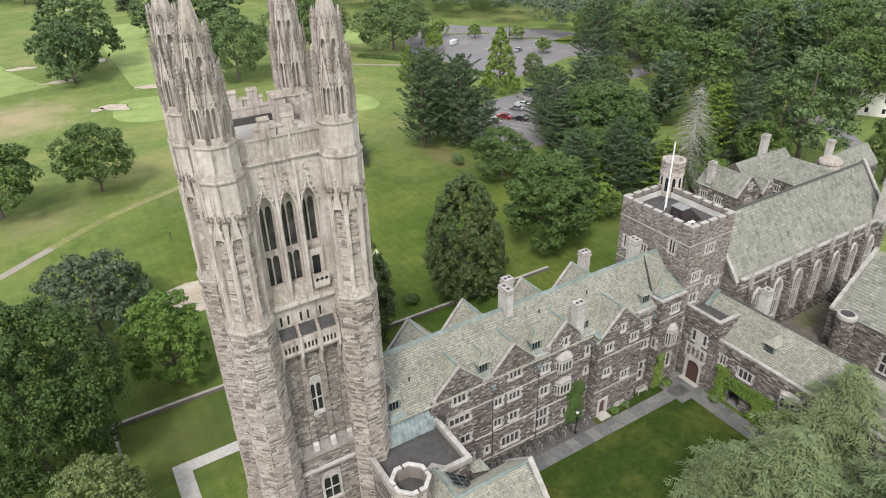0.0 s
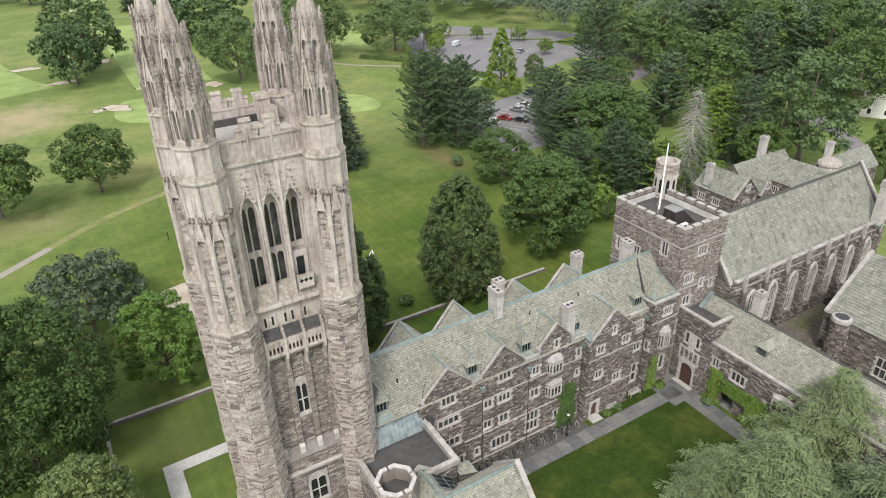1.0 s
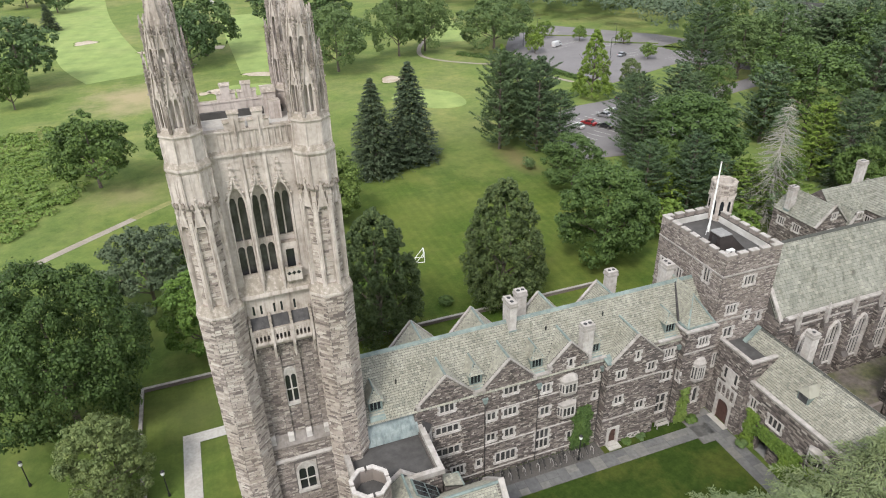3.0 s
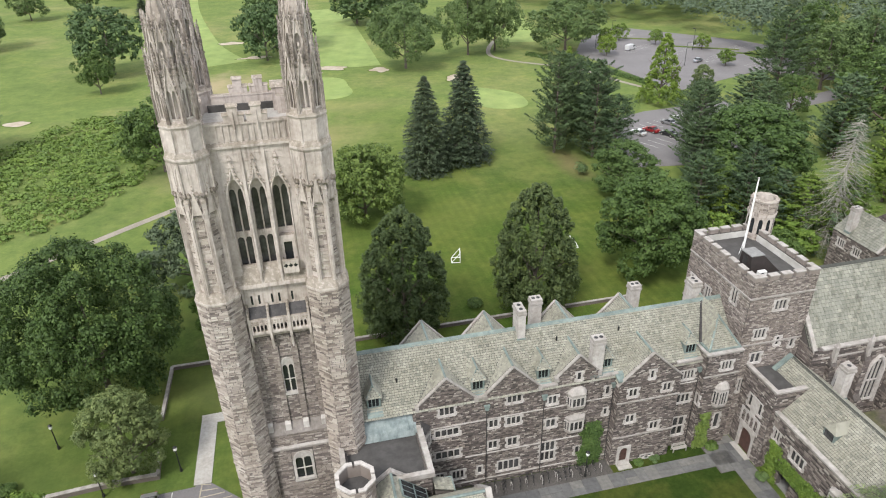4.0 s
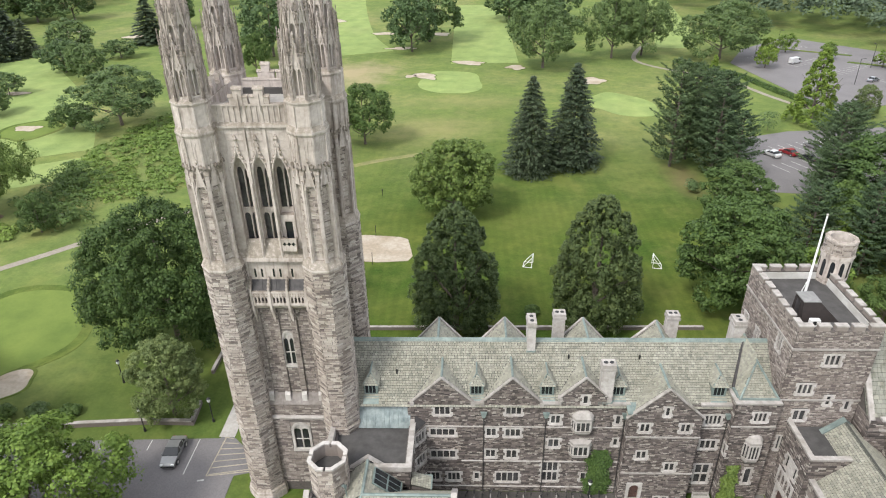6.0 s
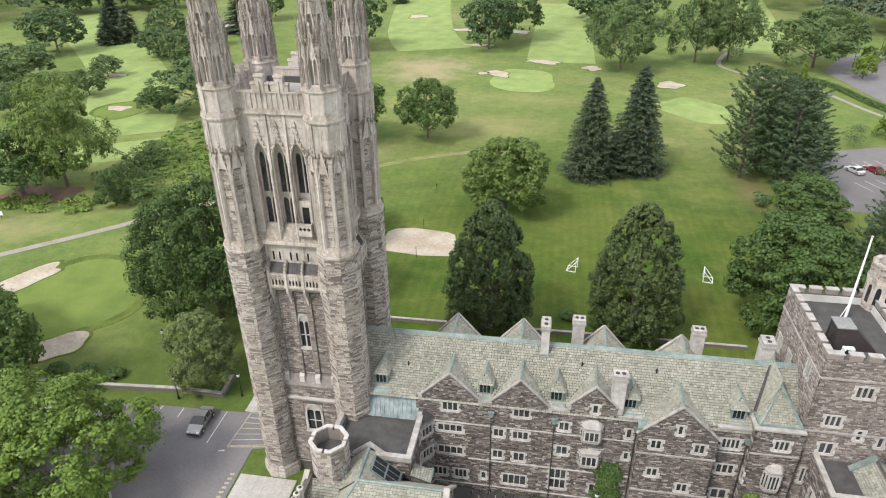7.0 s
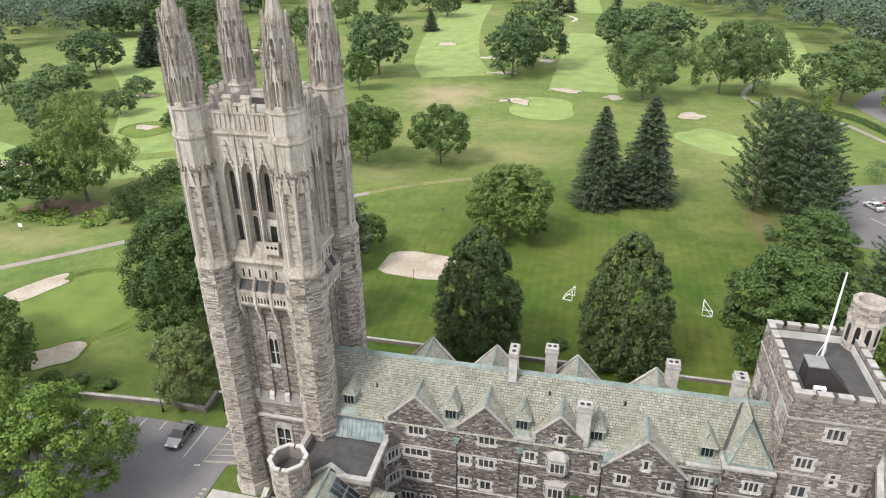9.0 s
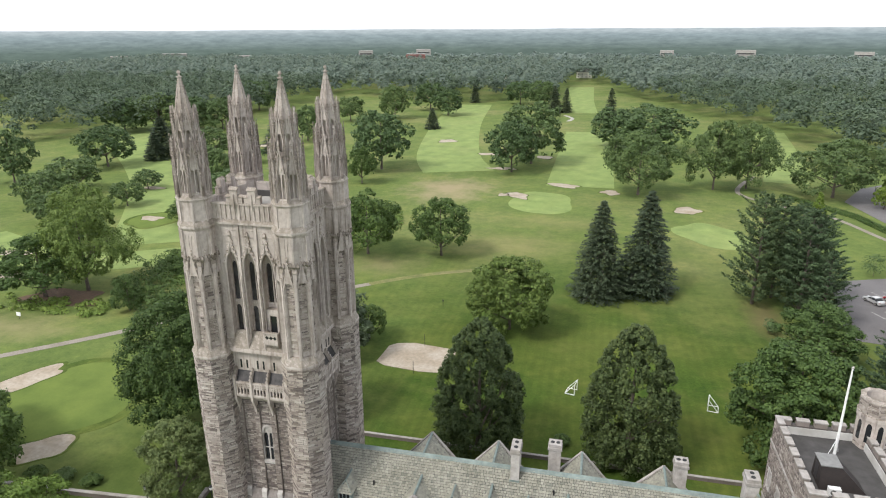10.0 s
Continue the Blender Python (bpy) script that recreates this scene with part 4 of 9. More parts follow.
for i in range(13):
    x = -2.7 + i * 0.45
    b.box(x - 0.06, x + 0.06, -4.26, -4.15, 40.7, 42.06)
for c in BAYS:
    for s in (-0.45, 0, 0.45):
        b.tube((c + s, -4.24, 40.6), (c + s, -4.1, 40.6), 0.2, 0.2, 8)
SM["parapet"] = mesh_of("parapet", b)
b = Solid()
b.box(-0.36, 0.36, -4.26, -3.8, 42.15, 43.35)
b.slab([(-0.42, -4.34, 43.35), (-0.42, -3.74, 43.35), (-0.42, -4.04, 43.6)], (0.84, 0, 0))
for s in (-1, 1):
    b.box(s * 0.54 - 0.2, s * 0.54 + 0.2, -4.22, -3.82, 42.15, 42.75)
    b.slab([(s * 0.56 - 0.24, -4.3, 42.75), (s * 0.56 - 0.24, -3.76, 42.75), (s * 0.56 - 0.24, -4.03, 42.95)], (0.48, 0, 0))
b.tube((0, -4.3, 41.7), (0, -4.28, 43.0), 0.09, 0.05, 6)
SM["merlon"] = mesh_of("merlon", b)


def arched_window(name, w, h, lights, y, border=0.25, depth=0.2):
    """A pointed stone window with traceried lights: its stone, its glass and the filling round its head, standing on z = 0."""
    b = Solid()
    lw = (w - 0.12 * (lights - 1)) / lights
    cols = []
    for i in range(lights):
        x = -w / 2 + i * (lw + 0.12)
        cols.append((x, x + lw, [(0.0, h * 0.36, h * 0.36), (h * 0.375, h * 0.7, h * 0.80)]))
    tracery(b, -w / 2 - 0.02, w / 2 + 0.02, 0.0, h, cols, y + 0.06, y + 0.16)
    b.tube((0, y + 0.03, h * 0.86), (0, y + 0.14, h * 0.86), w * 0.09, w * 0.09, 4)
    b.box(-w / 2 - border - 0.05, w / 2 + border + 0.05, y - 0.16, y + 0.1, -0.3, 0.0)
    for s in (-1, 1):
        b.box(min(s * w / 2, s * (w / 2 + border)), max(s * w / 2, s * (w / 2 + border)), y - 0.08, y + 0.12, 0.0, h * 0.66)
    arc = [(math.cos(f) ** 0.75 if f < 1.57 else 0.0, 0.66 + 0.34 * math.sin(f)) for f in [i * math.pi / 2 / 7 for i in range(8)]]
    for s in (-1, 1):
        for (a, z0), (c, z1) in zip(arc, arc[1:]):
            o0, o1 = (1 + 2 * border / w), 1 + border / h
            b.slab([(s * a * w / 2, y - 0.08, z0 * h), (s * c * w / 2, y - 0.08, z1 * h), (s * c * w / 2 * o0, y - 0.08, z1 * h * o1), (s * a * w / 2 * o0, y - 0.08, z0 * h * (1 + (o1 - 1) * (z0 - 0.66) / 0.34))], (0, 0.2, 0))
    fill = Solid()
    tracery(fill, -w / 2 - border, w / 2 + border, h * 0.66, h + border * 0.9, [(-w / 2, w / 2, [(h * 0.66, h * 0.66 + 0.001, h)])], y - 0.025, y + 0.14)
    return mesh_of(name, b), mesh_of("pane", Solid().box(-w / 2, w / 2, y + 0.17, y + 0.2, 0.0, h)), mesh_of("spandrel", fill)


low_win, low_pane, low_fill = arched_window("window", 1.5, 3.3, 2, -4.70)
mid_win, mid_pane, mid_fill = arched_window("window", 0.95, 3.75, 2, -4.10, 0.2)
for q in range(4):
    r = pose(0, 0, 0, 0, 0, 90 * q)

    def put(n, mat, m=None, parent=tower, label="", name=None):
        return part(name or n, SM[n], mat, parent, label, r @ m if m is not None else r)

    lw_ = put("lower_wall", MORTAR, label="dark rubble lower wall")
    tagged(part("stonework", SM["lower_stones"], MID_RUBBLE, lw_), kind="stuff")
    sw_ = put("shaft_wall", MORTAR, label="dark rubble wall with shallow buttresses")
    tagged(part("stonework", SM["shaft_stones"], MID_RUBBLE, sw_), kind="stuff")
    put("lower_string", COPING)
    tagged(part("stonework", SM["band_stones"], MID_RUBBLE, put("band_wall", MORTAR)), kind="stuff")
    put("weathering", WEATHERED)
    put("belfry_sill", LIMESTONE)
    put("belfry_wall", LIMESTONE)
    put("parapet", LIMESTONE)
    for p in POSTS:
        put("buttress_foot", TRIM, pose(p, 0, 0))
        put("shallow_buttress", MID_RUBBLE, pose(p, 0, 0))
        put("bracket", LIMESTONE, pose(p, 0, 0))
    for p in POSTS[1:3]:
        put("mullion_buttress", LIMESTONE, pose(p, 0, 0))
        put("merlon", LIMESTONE, pose(p, 0, 0))
    for c in BAYS:
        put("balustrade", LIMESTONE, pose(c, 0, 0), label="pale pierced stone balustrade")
        put("lean_roof", FLASHING, pose(c, 0, 0), label="dark lead lean-to roof")
        put("ogee_hood", LIMESTONE, pose(c, 0, 0))
        for s in (-0.66, 0.66):
            put("window_shaft", LIMESTONE, pose(c + s, 0, 0))
        bw = put("belfry_window", LIMESTONE, pose(c, 0, 0), label="tall two-light traceried belfry window")
        part("pane", SM["louvre_pane"], SOOTY if q == 0 and c > 1 else LEADED, bw)
        for s in (-0.3, 0.3):
            if not (q == 0 and c > 1 and s > 0):
                put("slit", GLASS, pose(c + s, 0, 0))
    for me, pm, fm, z, tag in ((low_win, low_pane, low_fill, 6.1, "two-light arched window with pale stone surround"), (mid_win, mid_pane, mid_fill, 16.6, "narrow two-light arched window in a pale surround")):
        w_ = part("window", me, TRIM, tower, tag, r @ pose(0, 0, z))
        part("pane", pm, GLASS, w_)
        part("spandrel", fm, MID_RUBBLE, w_)

# the little balcony in the south belfry
b = Solid()
b.box(-0.62, 0.62, -4.75, -3.9, 29.4, 29.7)
b.slab([(-0.55, -4.7, 29.4), (-0.55, -4.1, 29.4), (-0.55, -4.1, 28.5)], (1.1, 0, 0))
bal = part("balcony", b, LIMESTONE, tower, "small pierced stone balcony", pose(1.66, 0, 0))
front = part("balcony_front", Solid().box(-0.62, 0.62, -4.76, -4.62, 29.7, 30.5), LIMESTONE, bal)
for i in range(3):
    x = -0.38 + i * 0.38
    quat = []
    for a in range(32):
        f = 2 * math.pi * a / 32
        r = 0.1 + 0.075 * abs(math.cos(2 * f))
        quat.append((x + r * math.cos(f), -4.772, 30.1 + r * math.sin(f)))
    part("quatrefoil", Solid().slab(quat, (0, 0.06, 0)), GLASS, front, "dark pierced quatrefoil")
part("rail", Solid().box(-0.68, 0.68, -4.82, -4.56, 30.48, 30.6), LIMESTONE, bal)
for s in (-1, 1):
    part("cheek", Solid().box(s * 0.56 - 0.06, s * 0.56 + 0.06, -4.62, -3.9, 29.7, 30.5), LIMESTONE, bal)
part("balcony_door", Solid().box(-0.33, 0.33, -3.86, -3.5, 30.0, 31.9), GLASS, tower, "dark open balcony doorway", pose(1.66, 0, 0))
b = Solid().box(-0.62, 0.62, -4.0, -3.4, 31.9, 32.5).box(-0.62, -0.33, -4.0, -3.4, 29.6, 31.9).box(0.33, 0.62, -4.0, -3.4, 29.6, 31.9)
part("balcony_hood", b, LIMESTONE, tower, "", pose(1.66, 0, 0))

part("roof", Solid().box(-3.9, 3.9, -3.9, 3.9, 40.6, 41.0), CONCRETE, tower, "pale grey flat roof inside the parapet")
part("roof_kerb", Solid().box(-3.4, 3.4, 3.0, 3.25, 41.0, 41.55), FELT, tower, "dark felt upstand")
part("roof_hatch", Solid().box(-0.9, 0.1, -2.4, -1.4, 41.0, 41.5).box(0.9, 1.8, -2.5, -1.7, 41.0, 41.35), WHITE, tower, "white roof hatch")
b = Solid()
b.box(1.9, 2.9, 2.2, 3.4, 41.0, 42.9)
b.slab([(1.82, 2.12, 42.9), (2.98, 2.12, 42.9), (2.98, 2.8, 43.2), (1.82, 2.8, 43.2)], (0, 0.68, 0))
b.box(2.2, 3.1, 1.2, 2.2, 41.0, 42.4)
part("stair_head", b, LIMESTONE, tower, "square stone stair head on the roof")
part("floor_slab", Solid().box(-3.4, 3.4, -3.4, 3.4, 28.2, 28.5).box(-3.4, 3.4, -3.4, 3.4, 10.2, 10.5), CONCRETE, tower)
for sx, sy in ((1, -1), (1, 1), (-1, 1), (-1, -1)):
    part("spire_floor", Solid().octa([(42.9, 1.15), (43.1, 1.15)], sx * HS, sy * HS), LIMESTONE, tower)


# ---- the college ranges ----
win_cache = {}


def stone_window(parent, m, w, h, lights=2, rows=1, arch=False, label=""):
    """A mullioned window with a pale quoined surround. m: the middle of the sill on the wall's face, outward along -y."""
    key = (round(w, 2), round(h, 2), lights, rows, arch)
    if key not in win_cache:
        b = Solid()
        lw = (w - 0.1 * (lights - 1)) / lights
        cols = []
        for i in range(lights):
            x = -w / 2 + i * (lw + 0.1)
            rr = []
            for j in range(rows):
                z0, z1 = h * j / rows + (0.05 if j else 0), h * (j + 1) / rows - (0.05 if j < rows - 1 else 0)
                rr.append((z0, z1 - lw * 0.45, z1) if arch and j == rows - 1 else (z0, z1 - 0.06, z1))
            cols.append((x, x + lw, rr))
        tracery(b, -w / 2 - 0.17, w / 2 + 0.17, -0.12, h + 0.17, cols, -0.05, 0.16)
        k = max(2, int(h / 0.33))
        for j in range(k):
            if j % 2 == 0:
                z0, z1 = -0.12 + (h + 0.29) * j / k, -0.12 + (h + 0.29) * (j + 1) / k
                for s in (-1, 1):
                    b.box(min(s * (w / 2 + 0.17), s * (w / 2 + 0.33)), max(s * (w / 2 + 0.17), s * (w / 2 + 0.33)), -0.05, 0.1, z0, z1)
        b.box(-w / 2 - 0.2, w / 2 + 0.2, -0.1, 0.05, -0.2, -0.1)
        p = Solid().box(-w / 2 - 0.02, w / 2 + 0.02, 0.11, 0.14, -0.02, h + 0.02)
        win_cache[key] = (mesh_of("window", b), mesh_of("pane", p))
    fm, pm = win_cache[key]
    words = {1: "one-light", 2: "two-light", 3: "three-light", 4: "four-light"}.get(lights, "many-light")
    wn_ = part("window", fm, TRIM, parent, label or f"{words} leaded window in a pale stone surround", m)
    part("pane", pm, LEADED, wn_)
    return wn_


def welded(name, b):
    """The cells of a wall joined into one skin."""
    me = mesh_of(name, b)
    bm = bmesh.new()
    bm.from_mesh(me)
    bmesh.ops.remove_doubles(bm, verts=bm.verts, dist=1e-4)
    bm.to_mesh(me)
    bm.free()
    return me


FINE = (101, 151, 161, 171, 172, 196, 402, 404)


def facade(parent, m, u0, u1, v0, top, wins, breaks=(), seed=1, mat=None, label="", extra=(), thick=0.5, pick=None):
    """A rubble wall with its windows. wins: (middle, sill, width, height, lights, rows[, arch])."""
    mat = mat or RUBBLE
    holes = [(w[0] - w[2] / 2 - 0.03, w[0] + w[2] / 2 + 0.03, w[1] - 0.02, w[1] + w[3] + 0.03) for w in wins] + list(extra)
    wl = part("wall", welded("wall", wall(Solid(), u0, u1, v0, top, breaks, holes, 0.0, thick)), MORTAR, parent, label or "coursed grey-brown rubble wall", m)
    tf = top if callable(top) else (lambda q: top)
    gaps = [(w[0] - w[2] / 2 - 0.16, w[0] + w[2] / 2 + 0.16, w[1] - 0.12, w[1] + w[3] + 0.15) for w in wins] + list(extra)
    vmax = max(tf(u0 + (u1 - u0) * i / 200 + (1e-5 if i < 200 else -1e-5)) for i in range(201))
    found = []
    st = stones(Solid(), (0, 0, 0), (1, 0, 0), (0, 0, 1), (0, -1, 0), u0, u1, v0, vmax, top=tf, holes=gaps, seed=seed, hh=(0.09, 0.21) if seed in FINE else (0.13, 0.27), ll=(0.16, 0.6) if seed in FINE else (0.3, 0.9), pick=pick, out=found)
    tagged(part("stonework", st, mat, wl), kind="stuff")
    if found:
        pieces("stone", wl, found, mat)
    for w in wins:
        stone_window(parent, m @ pose(w[0], 0, w[1]), *w[2:])
    return wl


def coping(parent, pts, width=0.34, thick=0.11, y0=-0.12, m=None, name="coping", mat=None):
    """A dressed-stone capping along a line of (x, z) points."""
    for (x0, z0), (x1, z1) in zip(pts, pts[1:]):
        d = Vector((x1 - x0, 0, z1 - z0)).normalized()
        n = Vector((-d.z, 0, d.x))
        if n.z < 0:
            n = -n
        b = Solid()
        a, c = Vector((x0, y0, z0)), Vector((x1, y0, z1))
        b.slab([tuple(a), tuple(c), tuple(c + n * thick), tuple(a + n * thick)], (0, width, 0))
        part(name, b, mat or COPING, parent, m=m)


def slates(b, p0, p1, q0, q1, seed, size=(0.21, 0.25), w=(0.2, 0.36), pick=None, out=None):
    """Slates over the slope with eaves p0-p1 and top edge q0-q1 (the sides may lean)."""
    p0, p1, q0, q1 = Vector(p0), Vector(p1), Vector(q0), Vector(q1)
    u = (p1 - p0).normalized()
    v = (q0 - p0) - u * (q0 - p0).dot(u)
    L = v.length
    v.normalize()
    n = u.cross(v)
    a0, a1 = (q0 - p0).dot(u), (q1 - p0).dot(u)
    e1 = (p1 - p0).length
    lo, hi = min(0, a0), max(e1, a1)
    keep = lambda x, y: a0 * y / L <= x <= e1 + (a1 - e1) * y / L
    stones(b, p0, u, v, n, lo, hi, 0, L, hh=size, ll=w, proud=0.016, gap=0.0145, tilt=0.055, seed=seed, keep=keep, off=0.01, pick=pick, out=out)
    return b


def roof_slope(parent, p0, p1, q0, q1, seed, label="", m=None, name="roof", pick=None, big=False):
    """One slope of a slate roof: boards and the slates on them."""
    P = [Vector(p) for p in (p0, p1, q1, q0)]
    n = (P[1] - P[0]).cross(P[3] - P[0]).normalized()
    b = Solid().slab([tuple(p) for p in P], tuple(-n * 0.12))
    base = part(name, b, SLATE_BASE, parent, label or "slope of weathered grey-green slates", m)
    found = []
    tagged(part("slate", slates(Solid(), p0, p1, q0, q1, seed, (0.38, 0.44) if big else (0.23, 0.27), (0.34, 0.56) if big else (0.22, 0.38), pick, found), HALL_SLATE if big else SLATE, base), kind="stuff")
    if found:
        pieces("slate", base, found, SLATE)
    return base


def gable_roof(parent, xc, half, y_wall, z_foot, z_top, y_meet_foot, y_meet_top, seed, flip=1):
    """The cross roof behind a gable: two triangular slopes that run back into the main roof, and a copper ridge."""
    for k in (-1, 1):
        foot, apex = (xc + k * half, y_wall, z_foot), (xc, y_wall, z_top)
        b = Solid()
        back = (xc, y_meet_top, z_top)
        back_foot = (xc + k * half, y_meet_foot, z_foot)
        P = [foot, apex, back, back_foot]
        b.slab(P, (0, 0, -0.14))
        base = part("gable_roof", b, SLATE_BASE, parent, "small cross-gable slope of grey-green slates")
        if (k > 0) == (flip > 0):
            args = (foot, back_foot, apex, back)
        else:
            args = (back_foot, foot, back, apex)
        tagged(part("slate", slates(Solid(), *args, seed + k), SLATE, base), kind="stuff")
    part("ridge_cap", Solid().tube((xc, y_wall, z_top + 0.03), (xc, y_meet_top, z_top + 0.05), 0.13, 0.13, 6), COPPER, parent, "verdigris copper ridge")
    for k in (-1, 1):
        part("valley", Solid().tube((xc + k * half, y_meet_foot, z_foot + 0.02), (xc, y_meet_top, z_top + 0.02), 0.13, 0.13, 5), FLASHING, parent)


def dormer(parent, x, y, z, w=1.25, h=1.0):
    """A small slated dormer with leaded casements."""
    b = Solid()
    b.box(x - w / 2, x + w / 2, y, y + 1.4, z, z + h)
    d = part("dormer", b, COPPER, parent, "small slate-capped dormer with leaded casements")
    part("casement", tracery(Solid(), x - w / 2 + 0.05, x + w / 2 - 0.05, z + 0.05, z + h, [(x - w / 2 + 0.14 + i * (w - 0.28) / 3, x - w / 2 + 0.14 + (i + 0.82) * (w - 0.28) / 3, [(z + 0.18, z + h - 0.1, z + h - 0.1)]) for i in range(3)], y - 0.05, y + 0.01), COPPER, d)
    part("pane", Solid().box(x - w / 2 + 0.1, x + w / 2 - 0.1, y - 0.02, y - 0.005, z + 0.12, z + h - 0.06), GLASS, d)
    r = Solid()
    e = w / 2 + 0.12
    r.add([(x - e, y - 0.18, z + h), (x + e, y - 0.18, z + h), (x + e, y + 1.7, z + h), (x - e, y + 1.7, z + h), (x, y + 0.5, z + h + 1.15), (x, y + 2.2, z + h + 1.15)],
          [(0, 1, 4), (1, 2, 5, 4), (3, 0, 4, 5), (0, 3, 2, 1), (2, 3, 5)])
    part("dormer_roof", r, SLATE_BASE, d)
    st = Solid()
    stones_on_tri(st, (x - e, y - 0.18, z + h), (x + e, y - 0.18, z + h), (x, y + 0.5, z + h + 1.15), 3)
    slates(st, (x + e, y - 0.18, z + h), (x + e, y + 1.7, z + h), (x, y + 0.5, z + h + 1.15), (x, y + 2.2, z + h + 1.15), 5)
    slates(st, (x - e, y + 1.7, z + h), (x - e, y - 0.18, z + h), (x, y + 2.2, z + h + 1.15), (x, y + 0.5, z + h + 1.15), 7)
    tagged(part("slate", st, SLATE, d), kind="stuff")
    part("hip_cap", Solid().tube((x, y + 0.45, z + h + 1.17), (x, y + 2.1, z + h + 1.17), 0.09, 0.09, 5).tube((x - e, y - 0.18, z + h), (x, y + 0.5, z + h + 1.17), 0.05, 0.05, 4).tube((x + e, y - 0.18, z + h), (x, y + 0.5, z + h + 1.17), 0.05, 0.05, 4), COPPER, d)
    part("apron", Solid().slab([(x - w / 2 - 0.1, y - 0.02, z), (x - w / 2 - 0.1, y - 0.75, z - 0.62), (x - w / 2 - 0.1, y - 0.7, z - 0.68), (x - w / 2 - 0.1, y + 0.05, z - 0.08)], (w + 0.2, 0, 0)), COPPER, d, "copper apron")


def stones_on_tri(b, p0, p1, q, seed):
    slates(b, p0, p1, q, tuple(Vector(q) + Vector((0.001, 0, 0))), seed)


def chimney(x, y, z0, z1, wx, wy, label, pots=2, m=None):
    c = thing("chimney", label, "chimney", "college chimneys", m=pose(x, y, z0))
    h = z1 - z0
    b = Solid()
    b.box(-wx / 2, wx / 2, -wy / 2, wy / 2, 0, h * 0.86)
    part("chimney_shaft", b, TRIM, c)
    part("cap", Solid().box(-wx / 2 - 0.1, wx / 2 + 0.1, -wy / 2 - 0.1, wy / 2 + 0.1, h * 0.86, h * 0.92).box(-wx / 2 - 0.04, wx / 2 + 0.04, -wy / 2 - 0.04, wy / 2 + 0.04, h * 0.92, h), COPING, c)
    part("base_flashing", Solid().box(-wx / 2 - 0.06, wx / 2 + 0.06, -wy / 2 - 0.06, wy / 2 + 0.06, 0, 0.35), COPPER, c)
    if wx >= wy:
        for s in (-0.5, 0.5):
            part("rib", Solid().box(s * wx * 0.04 - 0.03 + s * 0.02, s * wx * 0.04 + 0.03 + s * 0.02, -wy / 2 - 0.03, -wy / 2, h * 0.2, h * 0.86), TRIM, c)
    for i in range(pots):
        k = (i + 0.5) / pots - 0.5
        px, py = (k * wx * 0.9, 0) if wx > wy else (0, k * wy * 0.9)
        part("flue", Solid().octa([(h - 0.02, 0.2), (h + 0.03, 0.19)], px, py), IRON, c, "dark flue opening")
    return c


SLATE_BASE = grained("slate_underlay", (0.068, 0.069, 0.06), (0.04, 0.041, 0.036), 3, 0.3, (0.7, 0.7, 0.7), 0.5)
college = thing("college_range", "long grey-brown stone Gothic range with green slate roof and gables", "building")
YS, YN, YR, ZE, ZR = 43.4, 52.5, 47.95, 12.0, 16.75
X0, X1 = 17.2, 59.3
roof_at = lambda y: ZE + (min(y - YS, YN - y)) * (ZR - ZE) / (YR - YS)
meet = lambda z: YS + (z - ZE) * (YR - YS) / (ZR - ZE)

GAB = [(27.05, 2.95, 12.35, 15.3), (33.9, 2.85, 12.35, 15.35), (40.93, 2.3, 13.0, 15.4)]


def south_top(u):
    for xc, half, zf, zt in GAB:
        if abs(u - xc) < half:
            return zf + (zt - zf) * (1 - abs(u - xc) / half)
    return 12.2


front = [(27.04, 10.75, 1.45, 1.05, 3, 1), (27.0, 7.95, 2.4, 0.9, 4, 1), (27.03, 4.85, 2.5, 1.0, 4, 1), (25.9, 1.6, 1.3, 1.1, 3, 1), (28.1, 1.55, 1.2, 1.15, 3, 1),
         (31.93, 7.95, 0.9, 1.0, 2, 1), (34.1, 7.9, 1.45, 1.0, 3, 1), (34.1, 10.85, 1.45, 1.0, 3, 1), (31.9, 5.0, 0.9, 1.02, 2, 1), (34.05, 4.9, 1.0, 1.1, 2, 1), (30.5, 1.75, 0.42, 0.95, 1, 1), (33.7, 1.45, 2.3, 1.35, 4, 1),
         (38.27, 9.7, 0.85, 1.05, 2, 1), (38.25, 6.5, 1.0, 1.08, 2, 1), (38.1, 1.65, 1.55, 2.7, 3, 2), (41.03, 12.3, 0.4, 1.0, 1, 1), (44.42, 9.65, 0.4, 1.1, 1, 1), (44.45, 6.8, 0.36, 0.9, 1, 1), (41.6, 1.75, 0.45, 1.1, 1, 1),
         (53.65, 9.75, 1.5, 1.15, 4, 1), (53.7, 6.5, 1.5, 1.1, 3, 1), (53.7, 1.65, 1.35, 2.6, 2, 2)]
brk = [v for xc, half, *_ in GAB for v in (xc - half, xc, xc + half)]
facade(college, pose(0, YS, 0), 23.6, 55.3, 0.0, south_top, front, brk, 101, pick=(24.0, 29.0, 5.8, 12.0))
facade(college, pose(0, YN, 0, 0, 0, 180), -X1, -X0, 0.0, 12.0, [(-x, z, 1.3, 1.2, 3, 1) for x in (21, 30, 37, 46, 55) for z in (2, 5.5, 9)], (), 102)
part("end_wall", Solid().slab([(X0, YS, 0), (X0, YN, 0), (X0, YN, ZE), (X0, YR, ZR), (X0, YS, ZE)], (0.4, 0, 0)), MORTAR, college)
roof_slope(college, (X0, YS - 0.15, ZE - 0.15), (X1, YS - 0.15, ZE - 0.15), (X0, YR, ZR), (X1, YR, ZR), 111, "long south slope of weathered grey-green slates", pick=(12.5, 19.0, 3.2, 7.2))
